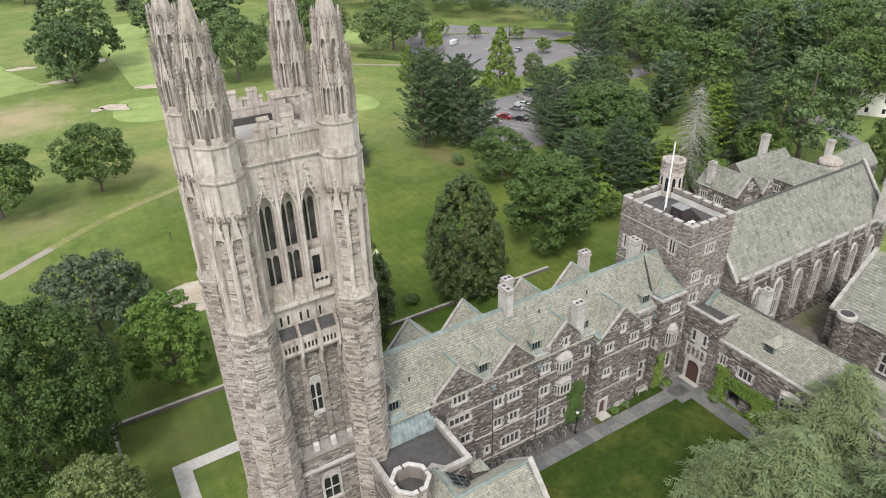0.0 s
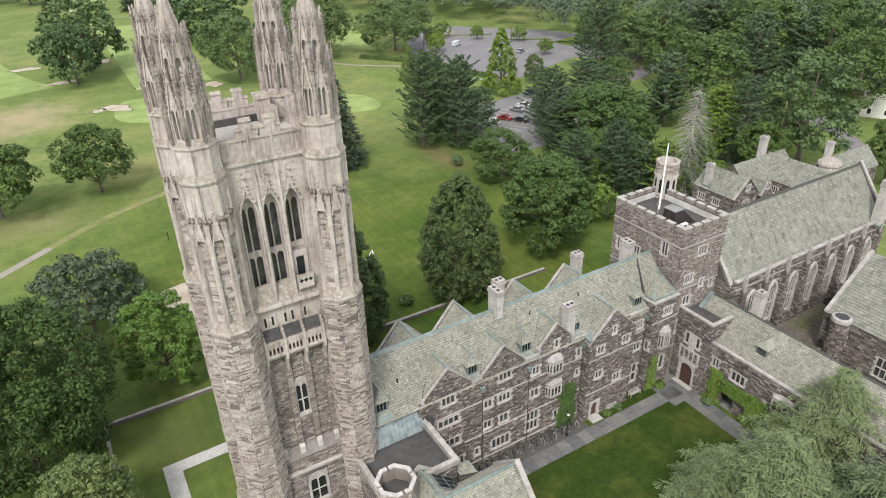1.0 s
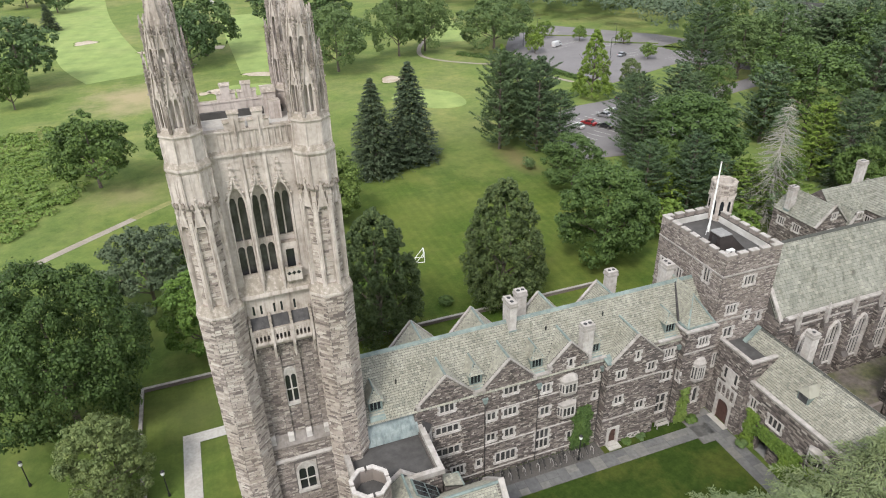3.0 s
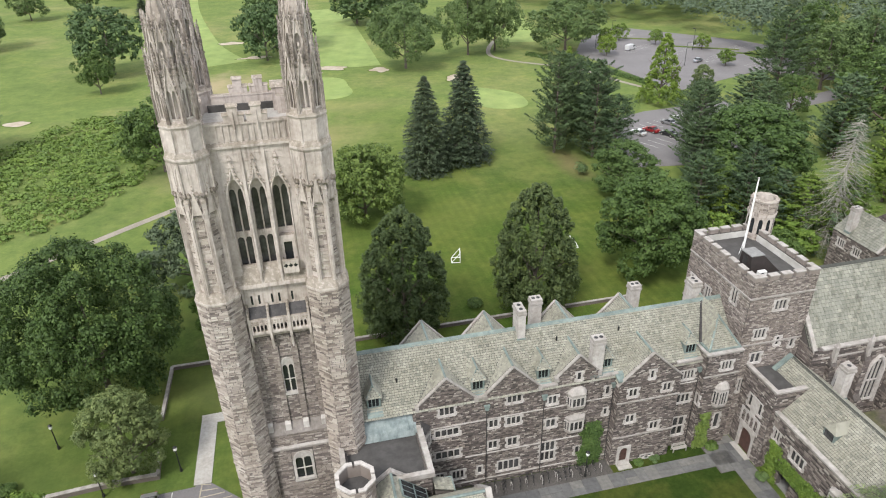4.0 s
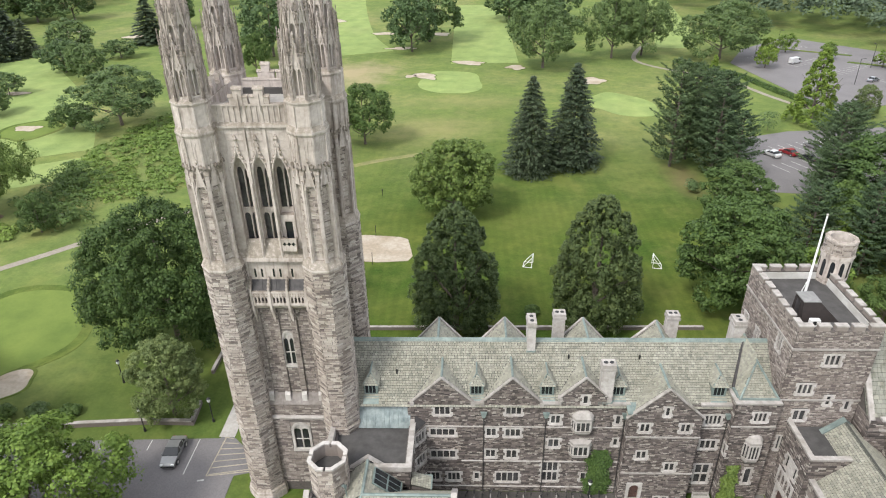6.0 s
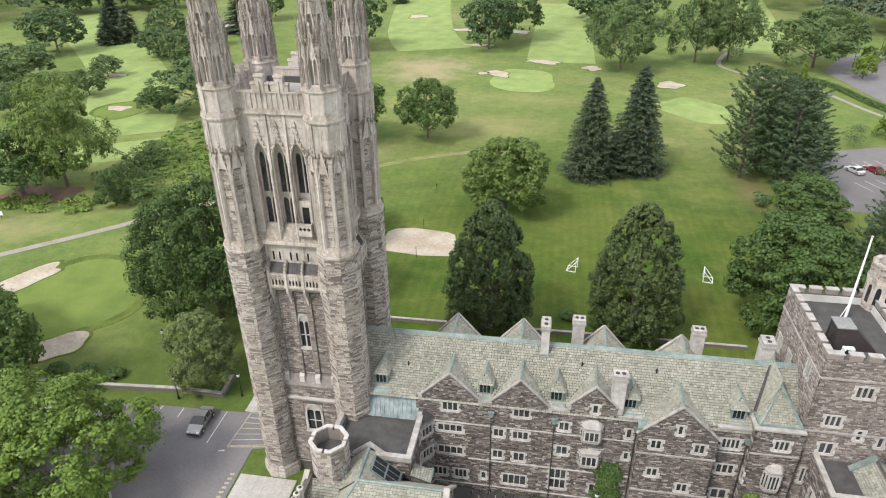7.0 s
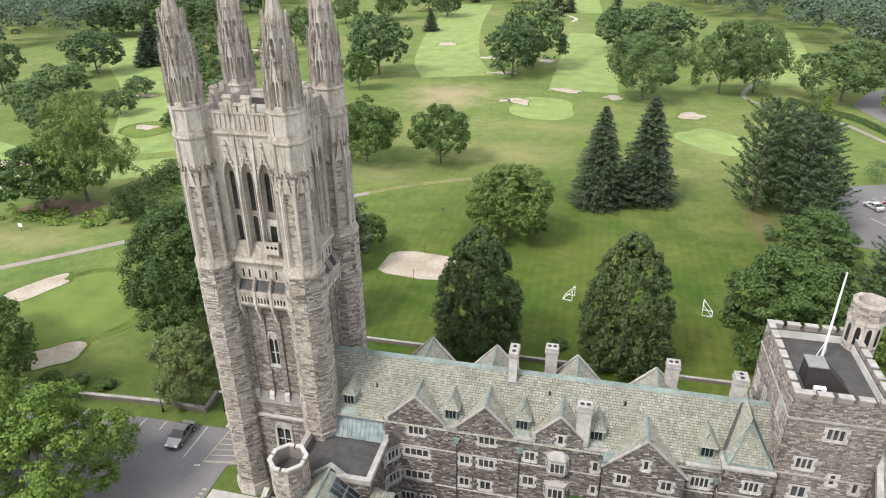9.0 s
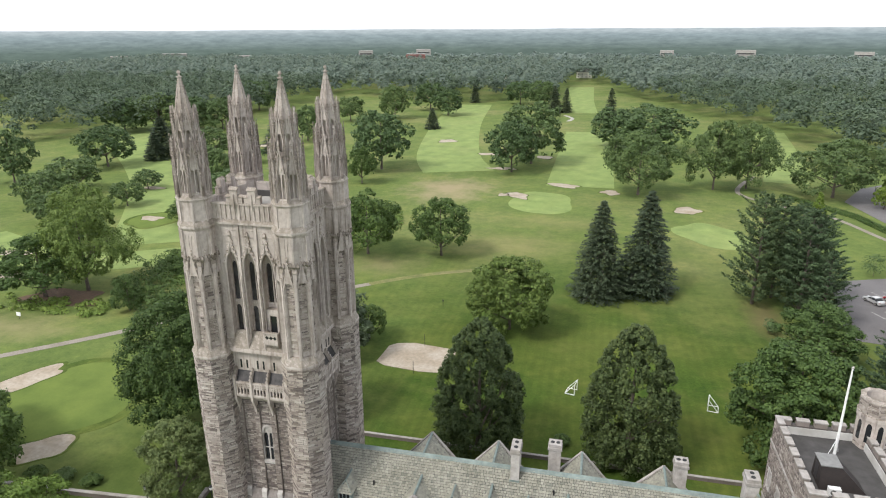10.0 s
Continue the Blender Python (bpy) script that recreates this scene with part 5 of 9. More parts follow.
roof_slope(college, (X1, YN + 0.15, ZE - 0.15), (X0, YN + 0.15, ZE - 0.15), (X1, YR, ZR), (X0, YR, ZR), 112, "long north slope of weathered grey-green slates")
part("ridge_cap", Solid().slab([(X0, YR - 0.28, ZR - 0.2), (X0, YR, ZR + 0.12), (X0, YR + 0.28, ZR - 0.2)], (X1 - X0, 0, 0)), COPPER, college, "verdigris copper ridge")
for i, (xc, half, zf, zt) in enumerate(GAB):
    gable_roof(college, xc, half, YS + 0.25, zf - 0.1, zt - 0.05, meet(zf), meet(zt) + 0.1, 120 + 3 * i)
    coping(college, [(xc - half - 0.15, zf - 0.1), (xc, zt)], 0.34, 0.11, YS - 0.08)
    coping(college, [(xc, zt), (xc + half + 0.15, zf - 0.1)], 0.34, 0.11, YS - 0.08)
    for k in (-1, 1):
        part("kneeler", Solid().box(xc + k * (half + 0.05) - 0.2, xc + k * (half + 0.05) + 0.2, YS - 0.14, YS + 0.4, zf - 0.45, zf + 0.05), COPING, college)
for i, (xc, zt) in enumerate(((26.5, 15.85), (33.55, 15.85), (41.95, 15.85), (49.8, 15.5))):
    half, zf = 3.0, 12.4
    facade(college, pose(0, YN + 0.5, 0, 0, 0, 180), -xc - half, -xc + half, 0.0, lambda u, c=-xc: zf + (zt - zf) * max(0, 1 - abs(u - c) / half), [(-xc, 9.5, 1.3, 1.2, 3, 1)], (-xc,), 130 + i)
    gable_roof(college, xc, half, YN + 0.3, zf - 0.1, zt - 0.05, YN - (zf - ZE) * 0.95, YN - (zt - ZE) * (YN - YR) / (ZR - ZE) - 0.1, 140 + 3 * i, -1)
    for k in (-1, 1):
        coping(college, [(xc + k * (half + 0.15), zf - 0.15), (xc, zt)] if k < 0 else [(xc, zt), (xc + half + 0.15, zf - 0.15)], 0.34, 0.11, YN + 0.16)
for z, a, c in ((9.2, 24.3, 45.3), (4.45, 28.9, 45.3), (0.75, 24.3, 45.3), (9.2, 52.3, 55.2)):
    part("string_course", Solid().slab([(a, YS - 0.12, z), (a, YS, z - 0.06), (a, YS, z + 0.14), (a, YS - 0.12, z + 0.06)], (c - a, 0, 0)), COPING, college)
for a, c in ((29.95, 31.1), (36.7, 38.7), (43.2, 45.4), (52.2, 55.2)):
    part("parapet_coping", Solid().box(a, c, YS - 0.12, YS + 0.3, 12.15, 12.35), COPING, college)
    part("gutter", Solid().slab([(a, YS + 0.3, 12.2), (a, YS + 0.75, 12.62), (a, YS + 0.75, 12.5), (a, YS + 0.3, 12.1)], (c - a, 0, 0)), COPPER, college, "verdigris copper gutter")
for x in (20.0, 30.45, 37.35, 44.25, 53.95):
    dormer(college, x, YS + 0.7, 12.72, 1.35, 1.22)
for x in (31.15, 37.3, 45.0, 55.0):
    p = thing("downpipe", "dark iron downpipe with a verdigris hopper on the wall", "downpipe", "college downpipes", m=pose(x, YS - 0.12, 0))
    part("pipe", Solid().tube((0, 0, 0), (0, 0, 10.8), 0.05, 0.05, 6), FLASHING, p)
    part("hopper", Solid().slab([(-0.32, -0.16, 11.2), (0.32, -0.16, 11.2), (0.14, -0.16, 10.6), (-0.14, -0.16, 10.6)], (0, 0.26, 0)), COPPER, p, "verdigris hopper")
for x, z in ((30.35, 14.1), (39.6, 15.3), (46.6, 15.3), (22.5, 14.2)):
    part("vent_pipe", Solid().tube((x, roof_at(meet(z)) * 0 + meet(z), z), (x, meet(z), z + 0.5), 0.09, 0.09, 6), IRON, college)
chimney(42.95, YS + 0.5, 12.2, 17.0, 1.25, 0.95, "pale stone chimney rising from the front wall")
chimney(35.9, YR - 0.1, 15.6, 19.3, 0.8, 1.7, "pale stone chimney on the slate ridge", 2)
chimney(39.3, YN - 0.3, 12.5, 17.1, 1.2, 0.95, "pale stone chimney behind the ridge")
chimney(51.2, YN - 0.3, 12.5, 17.0, 1.2, 0.95, "pale stone chimney behind the ridge")
chimney(56.8, 49.4, 13.6, 18.3, 1.1, 1.4, "pale stone chimney beside the square tower")

# oriel windows on the front
def oriel(parent, m, w, z0, z1, cap, foot):
    """A canted stone oriel: corbelled base, mullioned lights and a sloping cap."""
    o = [(-w / 2, 0), (-w / 2 + 0.35, -0.55), (w / 2 - 0.35, -0.55), (w / 2, 0)]
    b = Solid().loft([[(x * 0.35, y * 0.1, z0 - 0.35 - foot) for x, y in o], [(x * 0.8, y * 0.7, z0 - 0.35 - foot * 0.4) for x, y in o], [(x, y, z0 - 0.35) for x, y in o], [(x, y, z0 - 0.12) for x, y in o], [(x * 1.06, y * 1.1, z0 - 0.08) for x, y in o], [(x * 1.06, y * 1.1, z0) for x, y in o]])
    ob = part("oriel_window", b, COPING, parent, "pale stone oriel window", m)
    part("oriel_cap", Solid().loft([[(x, y, z1) for x, y in o], [(x, y, z1 + 0.26) for x, y in o], [(x * 1.07, y * 1.12, z1 + 0.3) for x, y in o], [(x * 1.07, y * 1.12, z1 + 0.36) for x, y in o], [(x * 0.75, y * 0.6, z1 + 0.3 + cap * 0.7) for x, y in o], [(x * 0.4, y * 0.05, z1 + 0.3 + cap) for x, y in o]]), COPING, ob)
    at = [o[0], ((o[0][0] + o[1][0]) / 2, -0.275), o[1], (o[1][0] + (o[2][0] - o[1][0]) / 3, -0.55), (o[1][0] + (o[2][0] - o[1][0]) * 2 / 3, -0.55), o[2], ((o[2][0] + o[3][0]) / 2, -0.275), o[3]]
    for i, (x, y) in enumerate(at):
        r = 0.085 if i in (0, 2, 5, 7) else 0.05
        part("mullion", Solid().box(x - r, x + r, y - 0.03, y + 0.1, z0, z1), TRIM, ob)
    for (x0, y0), (x1, y1) in zip(o, o[1:]):
        part("light_head", Solid().slab([(x0, y0 - 0.01, z1 - 0.14), (x1, y1 - 0.01, z1 - 0.14), (x1, y1 - 0.01, z1), (x0, y0 - 0.01, z1)], (0, 0.1, 0)), TRIM, ob)
    part("pane", Solid().loft([[(x * 0.95, y * 0.9, z) for x, y in o] for z in (z0, z1)]), LEADED, ob)


oriel(college, pose(40.95, YS, 0), 2.1, 9.2, 10.4, 0.75, 0.6)
oriel(college, pose(40.95, YS, 0), 2.2, 5.9, 7.15, 0.2, 0.5)

# the projecting gabled bay with the small door
BY = 42.35
bay = thing("gabled_bay", "projecting rubble gable bay with an arched oak door", "building")
bt = lambda u: 11.5 + 3.45 * max(0, 1 - abs(u - 48.6) / 3.45)
bw_ = [(46.8, 9.7, 0.85, 1.03, 2, 1), (50.7, 9.7, 0.85, 1.03, 2, 1), (48.72, 11.75, 0.35, 1.05, 1, 1), (46.88, 6.1, 0.9, 0.98, 2, 1), (49.88, 4.45, 0.9, 1.02, 2, 1), (49.2, 0.25, 0.5, 0.35, 1, 1), (50.0, 0.25, 0.5, 0.35, 1, 1)]
facade(bay, pose(0, BY, 0), 45.15, 52.2, 0.0, bt, bw_, (48.6,), 151, extra=[(46.1, 47.3, 0.0, 2.55)])
facade(bay, pose(45.15, 0, 0, 0, 0, -90), -YS - 0.4, -BY, 0.0, 11.5, [], (), 152)
facade(bay, pose(52.2, 0, 0, 0, 0, 90), BY, YS + 0.4, 0.0, 11.5, [], (), 153)
gable_roof(bay, 48.6, 3.5, BY + 0.25, 11.4, 14.9, meet(12.0), meet(14.9) + 0.1, 155)
coping(bay, [(44.95, 11.35), (48.6, 14.95)], 0.34, 0.11, BY - 0.08)
coping(bay, [(48.6, 14.95), (52.4, 11.35)], 0.34, 0.11, BY - 0.08)
for z in (8.95, 4.0):
    part("string_course", Solid().box(45.05, 52.3, BY - 0.12, BY + 0.02, z, z + 0.16), COPING, bay)
part("flat_roof", Solid().slab([(45.0, BY, 12.0), (45.0, YS + 0.2, 12.35), (45.0, YS + 0.2, 12.2), (45.0, BY, 11.85)], (1.0, 0, 0)), COPPER, bay, "verdigris copper flashing")


def door(parent, m, w, h, label):
    b = Solid()
    tracery(b, -w / 2 - 0.3, w / 2 + 0.3, 0.0, h + 0.3, [(-w / 2, w / 2, [(0.0, h * 0.68, h)])], -0.12, 0.3)
    ob = part("door_surround", b, TRIM, parent, label, m)
    part("door", Solid().box(-w / 2, w / 2, 0.2, 0.25, 0.0, h), DOOR_WOOD, ob, "dark oak plank door")
    for i in range(6):
        part("plank", Solid().box(-w / 2 + w * i / 6 + 0.01, -w / 2 + w * (i + 1) / 6 - 0.01, 0.16, 0.198, 0.0, h), DOOR_WOOD, ob)
    part("handle", Solid().tube((w * 0.3, 0.1, 1.05), (w * 0.3, 0.16, 1.05), 0.05, 0.05, 6), IRON, ob)


door(bay, pose(46.7, BY, 0.15), 1.0, 2.25, "pale stone arched door surround")
part("step", Solid().box(45.9, 47.5, BY - 1.0, BY, 0.02, 0.16).box(46.05, 47.35, BY - 0.5, BY + 0.2, 0.16, 0.3), CONCRETE, bay, "two pale stone door steps")

# the hipped bay beside the square tower
HY = 42.6
hip = thing("hipped_bay", "rubble bay with a hipped slate and copper roof", "building")
facade(hip, pose(0, HY, 0), 55.2, 59.4, 0.0, 13.1, [(57.68, 10.9, 1.15, 1.1, 3, 1), (57.95, 2.5, 0.6, 2.1, 1, 1, True)], (), 161)
facade(hip, pose(55.2, 0, 0, 0, 0, -90), -YS - 3.5, -HY, 0.0, 13.1, [(-43.0, 6.4, 0.45, 1.2, 1, 1)], (), 162)
part("parapet_coping", Solid().box(55.0, 59.4, HY - 0.15, HY + 0.35, 13.1, 13.3).box(55.0, 55.45, HY + 0.35, 46.8, 13.1, 13.3), COPING, hip)
part("string_course", Solid().box(55.1, 59.4, HY - 0.12, HY, 10.2, 10.36), COPING, hip)
A, C, D, F = (55.5, HY + 0.35, 13.3), (59.2, HY + 0.35, 13.3), (59.2, 50.5, 13.3), (55.5, 47.0, 13.3)
T, U = (57.3, 45.1, 16.3), (57.3, 49.5, 16.9)
part("roof", Solid().add([A, C, D, F, T, U], [(0, 1, 4), (3, 0, 4, 5), (0, 3, 2, 1), (2, 3, 5)]), SLATE_BASE, hip)
st = Solid()
stones_on_tri(st, A, C, T, 31)
slates(st, F, A, U, T, 33)
tagged(part("slate", st, SLATE, hip, "hipped grey-green slates"), kind="stuff")
part("copper_slope", Solid().add([C, D, U, T], [(0, 1, 2, 3)]), COPPER, hip, "dark verdigris copper slope")
part("hip_cap", Solid().tube(A, T, 0.13, 0.13, 5).tube(C, T, 0.13, 0.13, 5).tube(T, U, 0.14, 0.14, 5), COPPER, hip)
part("lead_gutter", Solid().box(55.45, 59.2, HY + 0.3, HY + 0.62, 13.28, 13.5), COPPER, hip, "broad verdigris gutter")
part("lead_gutter", Solid().box(55.35, 55.75, HY + 0.62, 47.2, 13.26, 13.5), COPPER, hip, "broad verdigris gutter")
part("valley", Solid().tube((55.45, 44.6, 13.45), (56.9, 47.9, 16.6), 0.16, 0.16, 5), FLASHING, hip)
oriel(hip, pose(57.7, HY, 0), 1.7, 6.4, 8.2, 0.7, 0.7)

# the square tower with the flagpole
SX0, SX1, SY0, SY1, ST = 59.3, 66.9, 43.3, 54.4, 21.1
sq = thing("square_tower", "square battlemented rubble tower with a flat dark roof", "tower")
sw = [(63.16, 17.25, 1.3, 1.15, 3, 1), (61.47, 13.8, 1.25, 1.15, 3, 1), (63.97, 12.45, 0.4, 1.1, 1, 1), (65.87, 11.85, 0.4, 1.1, 1, 1), (61.67, 10.5, 1.1, 1.25, 2, 1), (60.67, 6.6, 0.65, 1.8, 2, 1)]
facade(sq, pose(0, SY0, 0), SX0, SX1, 0.0, ST, sw, (), 171, MID_RUBBLE)
facade(sq, pose(SX0, 0, 0, 0, 0, -90), -SY1, -SY0, 0.0, ST, [(-53.0, 14.7, 0.8, 1.7, 2, 1), (-50.05, 14.7, 0.8, 1.8, 2, 1), (-45.75, 17.2, 0.8, 1.7, 2, 1)], (), 172, MID_RUBBLE)
facade(sq, pose(SX1, 0, 0, 0, 0, 90), SY0, SY1, 0.0, ST, [], (), 173)
facade(sq, pose(0, SY1, 0, 0, 0, 180), -SX1, -SX0, 0.0, ST, [(-63, 16, 1.2, 1.3, 3, 1)], (), 174)
part("roof", Solid().box(SX0 + 0.4, SX1 - 0.4, SY0 + 0.4, SY1 - 0.4, 19.9, 20.2), FELT, sq, "flat dark felt roof")
for z in (19.0, 13.0):
    part("string_course", Solid().box(SX0 - 0.12, SX1 + 0.12, SY0 - 0.12, SY0, z, z + 0.18).box(SX0 - 0.12, SX0, SY0, SY1, z, z + 0.18), COPING, sq)
PALE_PAINT = grained("chalky_paint", (0.62, 0.61, 0.59), (0.44, 0.43, 0.41), 2, 0.5, (0.6, 0.58, 0.54), 0.7)
for side, (a, c) in enumerate(((SX0, SX1), (SY0, SY1), (SX0, SX1), (SY0, SY1))):
    n = 5 if side % 2 == 0 else 7
    L = (c - a) / n
    for i in range(n):
        key = (side % 2, 0)
        z0, z1 = (ST, ST + 0.62)
        u0_, u1_ = a + i * L + L * 0.16, a + (i + 1) * L - L * 0.16
        if i == 0:
            u0_ = a if side % 2 == 0 else a + 0.57
        if i == n - 1:
            u1_ = c if side % 2 == 0 else c - 0.57
        for nm, za, zb, o, mt in (("merlon", ST, ST + 0.45, 0.0, MID_RUBBLE), ("coping", ST + 0.45, ST + 0.57, 0.05, COPING)):
            q = Solid()
            if side == 0:
                q.box(u0_ - o, u1_ + o, SY0 - o, SY0 + 0.5 + o, za, zb)
            elif side == 2:
                q.box(u0_ - o, u1_ + o, SY1 - 0.5 - o, SY1 + o, za, zb)
            elif side == 3:
                q.box(SX0 - o, SX0 + 0.5 + o, u0_ - o, u1_ + o, za, zb)
            else:
                q.box(SX1 - 0.5 - o, SX1 + o, u0_ - o, u1_ + o, za, zb)
            part(nm, q, mt, sq)
for args in ((SX0 + 0.5, SX0 + 0.56, SY0 + 0.5, SY1 - 0.5), (SX1 - 0.56, SX1 - 0.5, SY0 + 0.5, SY1 - 0.5), (SX0 + 0.5, SX1 - 0.5, SY1 - 0.56, SY1 - 0.5)):
    part("white_upstand", Solid().box(*args, 20.2, 20.95), PALE_PAINT, sq, "white painted inner face of the parapet")
ht = Solid()
ht.slab([(60.9, 46.0, 20.2), (60.9, 48.2, 20.2), (60.9, 48.0, 22.2), (60.9, 46.4, 22.2)], (1.5, 0, 0))
ht.slab([(62.4, 46.0, 20.2), (62.4, 46.4, 22.2), (64.4, 46.0, 20.2)], (0, 1.9, 0))
hut = thing("roof_hut", "dark brown clad roof access hut with a grey lid", "hut")
part("body", ht, grained("brown_cladding", (0.03, 0.022, 0.02), (0.018, 0.014, 0.013), 3, 0.5, (0.7, 0.7, 0.7), 0.4), hut)
part("lid", Solid().box(60.85, 62.45, 46.3, 48.1, 22.2, 22.3), PAVING, hut, "pale metal lid")
part("door", Solid().box(60.86, 60.9, 46.9, 47.6, 20.5, 21.9), FLASHING, hut)
ac = thing("condenser_unit", "small white condenser unit on the flat roof", "air conditioner")
part("case", Solid().box(61.4, 62.3, 45.3, 45.75, 20.2, 20.85), WHITE, ac)
part("fan_grille", Solid().tube((61.75, 45.29, 20.53), (61.75, 45.27, 20.53), 0.24, 0.24, 12), IRON, ac)
fl = thing("flagpole", "tall white flagpole with a gold ball on the tower roof", "flagpole", m=pose(63.45, 50.95, 20.2))
part("pole", Solid().tube((0, 0, 0), (0, 0, 8.7), 0.13, 0.07, 10), WHITE, fl)
part("ball", Solid().octa([(8.68, 0.02), (8.75, 0.1), (8.85, 0.1), (8.92, 0.02)]), TRIM, fl)
part("brace", Solid().tube((-0.9, -0.6, 0), (0, 0, 2.0), 0.03, 0.03, 4).tube((0.6, 0.9, 0), (0, 0, 2.0), 0.03, 0.03, 4), WHITE, fl)
stt = thing("stair_turret", "round stone stair turret with a copper-lined crown", "turret", m=pose(67.2, 53.7, 0))
part("shaft", Solid().octa([(0, 1.35), (22.6, 1.35)], n=10, turn=0), LIMESTONE, stt)
s2 = Solid()
for k in range(10):
    a = radians(18 + 36 * k)
    n = Vector((math.cos(a), math.sin(a), 0))
    u = Vector((-math.sin(a), math.cos(a), 0))
    stones(s2, n * 1.35, u, (0, 0, 1), n, -0.43, 0.43, 18, 20.6, seed=200 + k, hh=(0.15, 0.3), ll=(0.3, 0.7))
    stones(s2, n * 1.42, u, (0, 0, 1), n, -0.45, 0.45, 23.75, 24.9, seed=220 + k, hh=(0.15, 0.3), ll=(0.3, 0.7))
tagged(part("stonework", s2, PALE_RUBBLE, stt), kind="stuff")
for k in range(10):
    part("lancet", tracery(Solid(), -0.44, 0.44, 20.7, 23.2, [(-0.22, 0.22, [(21.0, 22.4, 22.9)])], -1.42, -1.3), LIMESTONE, stt, m=pose(0, 0, 0, 0, 0, 108 + 36 * k))
    part("pane", Solid().box(-0.24, 0.24, -1.40, -1.37, 20.95, 22.95), GLASS, stt, m=pose(0, 0, 0, 0, 0, 108 + 36 * k))
ringm = Solid()
for z0, z1, ro, ri in ((23.2, 23.6, 1.6, 1.2), (23.6, 24.95, 1.42, 1.15), (24.95, 25.15, 1.55, 1.1)):
    for k in range(10):
        a0, a1 = radians(36 * k), radians(36 * (k + 1))
        P = [(r * math.cos(a), r * math.sin(a)) for r, a in ((ri, a0), (ro, a0), (ro, a1), (ri, a1))]
        ringm.loft([[(x, y, z) for x, y in P] for z in (z0, z1)])
part("crown", ringm, LIMESTONE, stt)
part("crown_lining", Solid().octa([(24.0, 1.14), (24.1, 1.14)], n=10, turn=0), COPPER, stt, "verdigris copper lining")

# the great hall
hall = thing("great_hall", "long stone great hall with tall traceried windows and slate roof", "building")
HX0, HX1, HYS, HYN, HE, HR = 66.9, 101.5, 41.0, 52.6, 12.1, 19.4
HM = (HYS + HYN) / 2
hwin = [(71.6 + i * 4.35, 4.2, 1.5, 5.4, 3, 2, True) for i in range(7)]
facade(hall, pose(0, HYS, 0), HX0, HX1, 0.0, HE + 0.5, hwin, (), 181)
facade(hall, pose(0, HYN, 0, 0, 0, 180), -HX1, -HX0, 0.0, HE, [], (), 182)
facade(hall, pose(HX1, 0, 0, 0, 0, 90), HYS, HYN, 0.0, lambda u: HE + (HR + 0.3 - HE) * max(0, 1 - abs(u - HM) / ((HYN - HYS) / 2)), [(HM, 5, 3.2, 7, 4, 3, True)], (HM,), 183)
roof_slope(hall, (HX0, HYS + 0.45, HE), (HX1 - 0.3, HYS + 0.45, HE), (HX0, HM, HR), (HX1 - 0.3, HM, HR), 184, "tall south slope of streaked grey-green slates", big=True)
roof_slope(hall, (HX1 - 0.3, HYN, HE), (HX0, HYN, HE), (HX1 - 0.3, HM, HR), (HX0, HM, HR), 185, "north slope of grey-green slates", big=True)
part("ridge_cap", Solid().slab([(HX0, HM - 0.25, HR - 0.2), (HX0, HM, HR + 0.1), (HX0, HM + 0.25, HR - 0.2)], (HX1 - HX0, 0, 0)), SLATE_BASE, hall)
for x in (HX0 + 0.25, HX1):
    for k in (-1, 1):
        y1 = HYS if k < 0 else HYN
        part("gable_coping", Solid().slab([(x - 0.3, y1, HE + 0.1), (x - 0.3, HM, HR + 0.15), (x - 0.3, HM, HR + 0.45), (x - 0.3, y1, HE + 0.4)], (0.5, 0, 0)), COPING, hall)
part("parapet_coping", Solid().box(HX0 + 1, HX1, HYS - 0.15, HYS + 0.4, HE + 0.5, HE + 0.7), COPING, hall)
part("string_course", Solid().box(HX0 + 1, HX1, HYS - 0.12, HYS, HE - 0.7, HE - 0.52), COPING, hall)
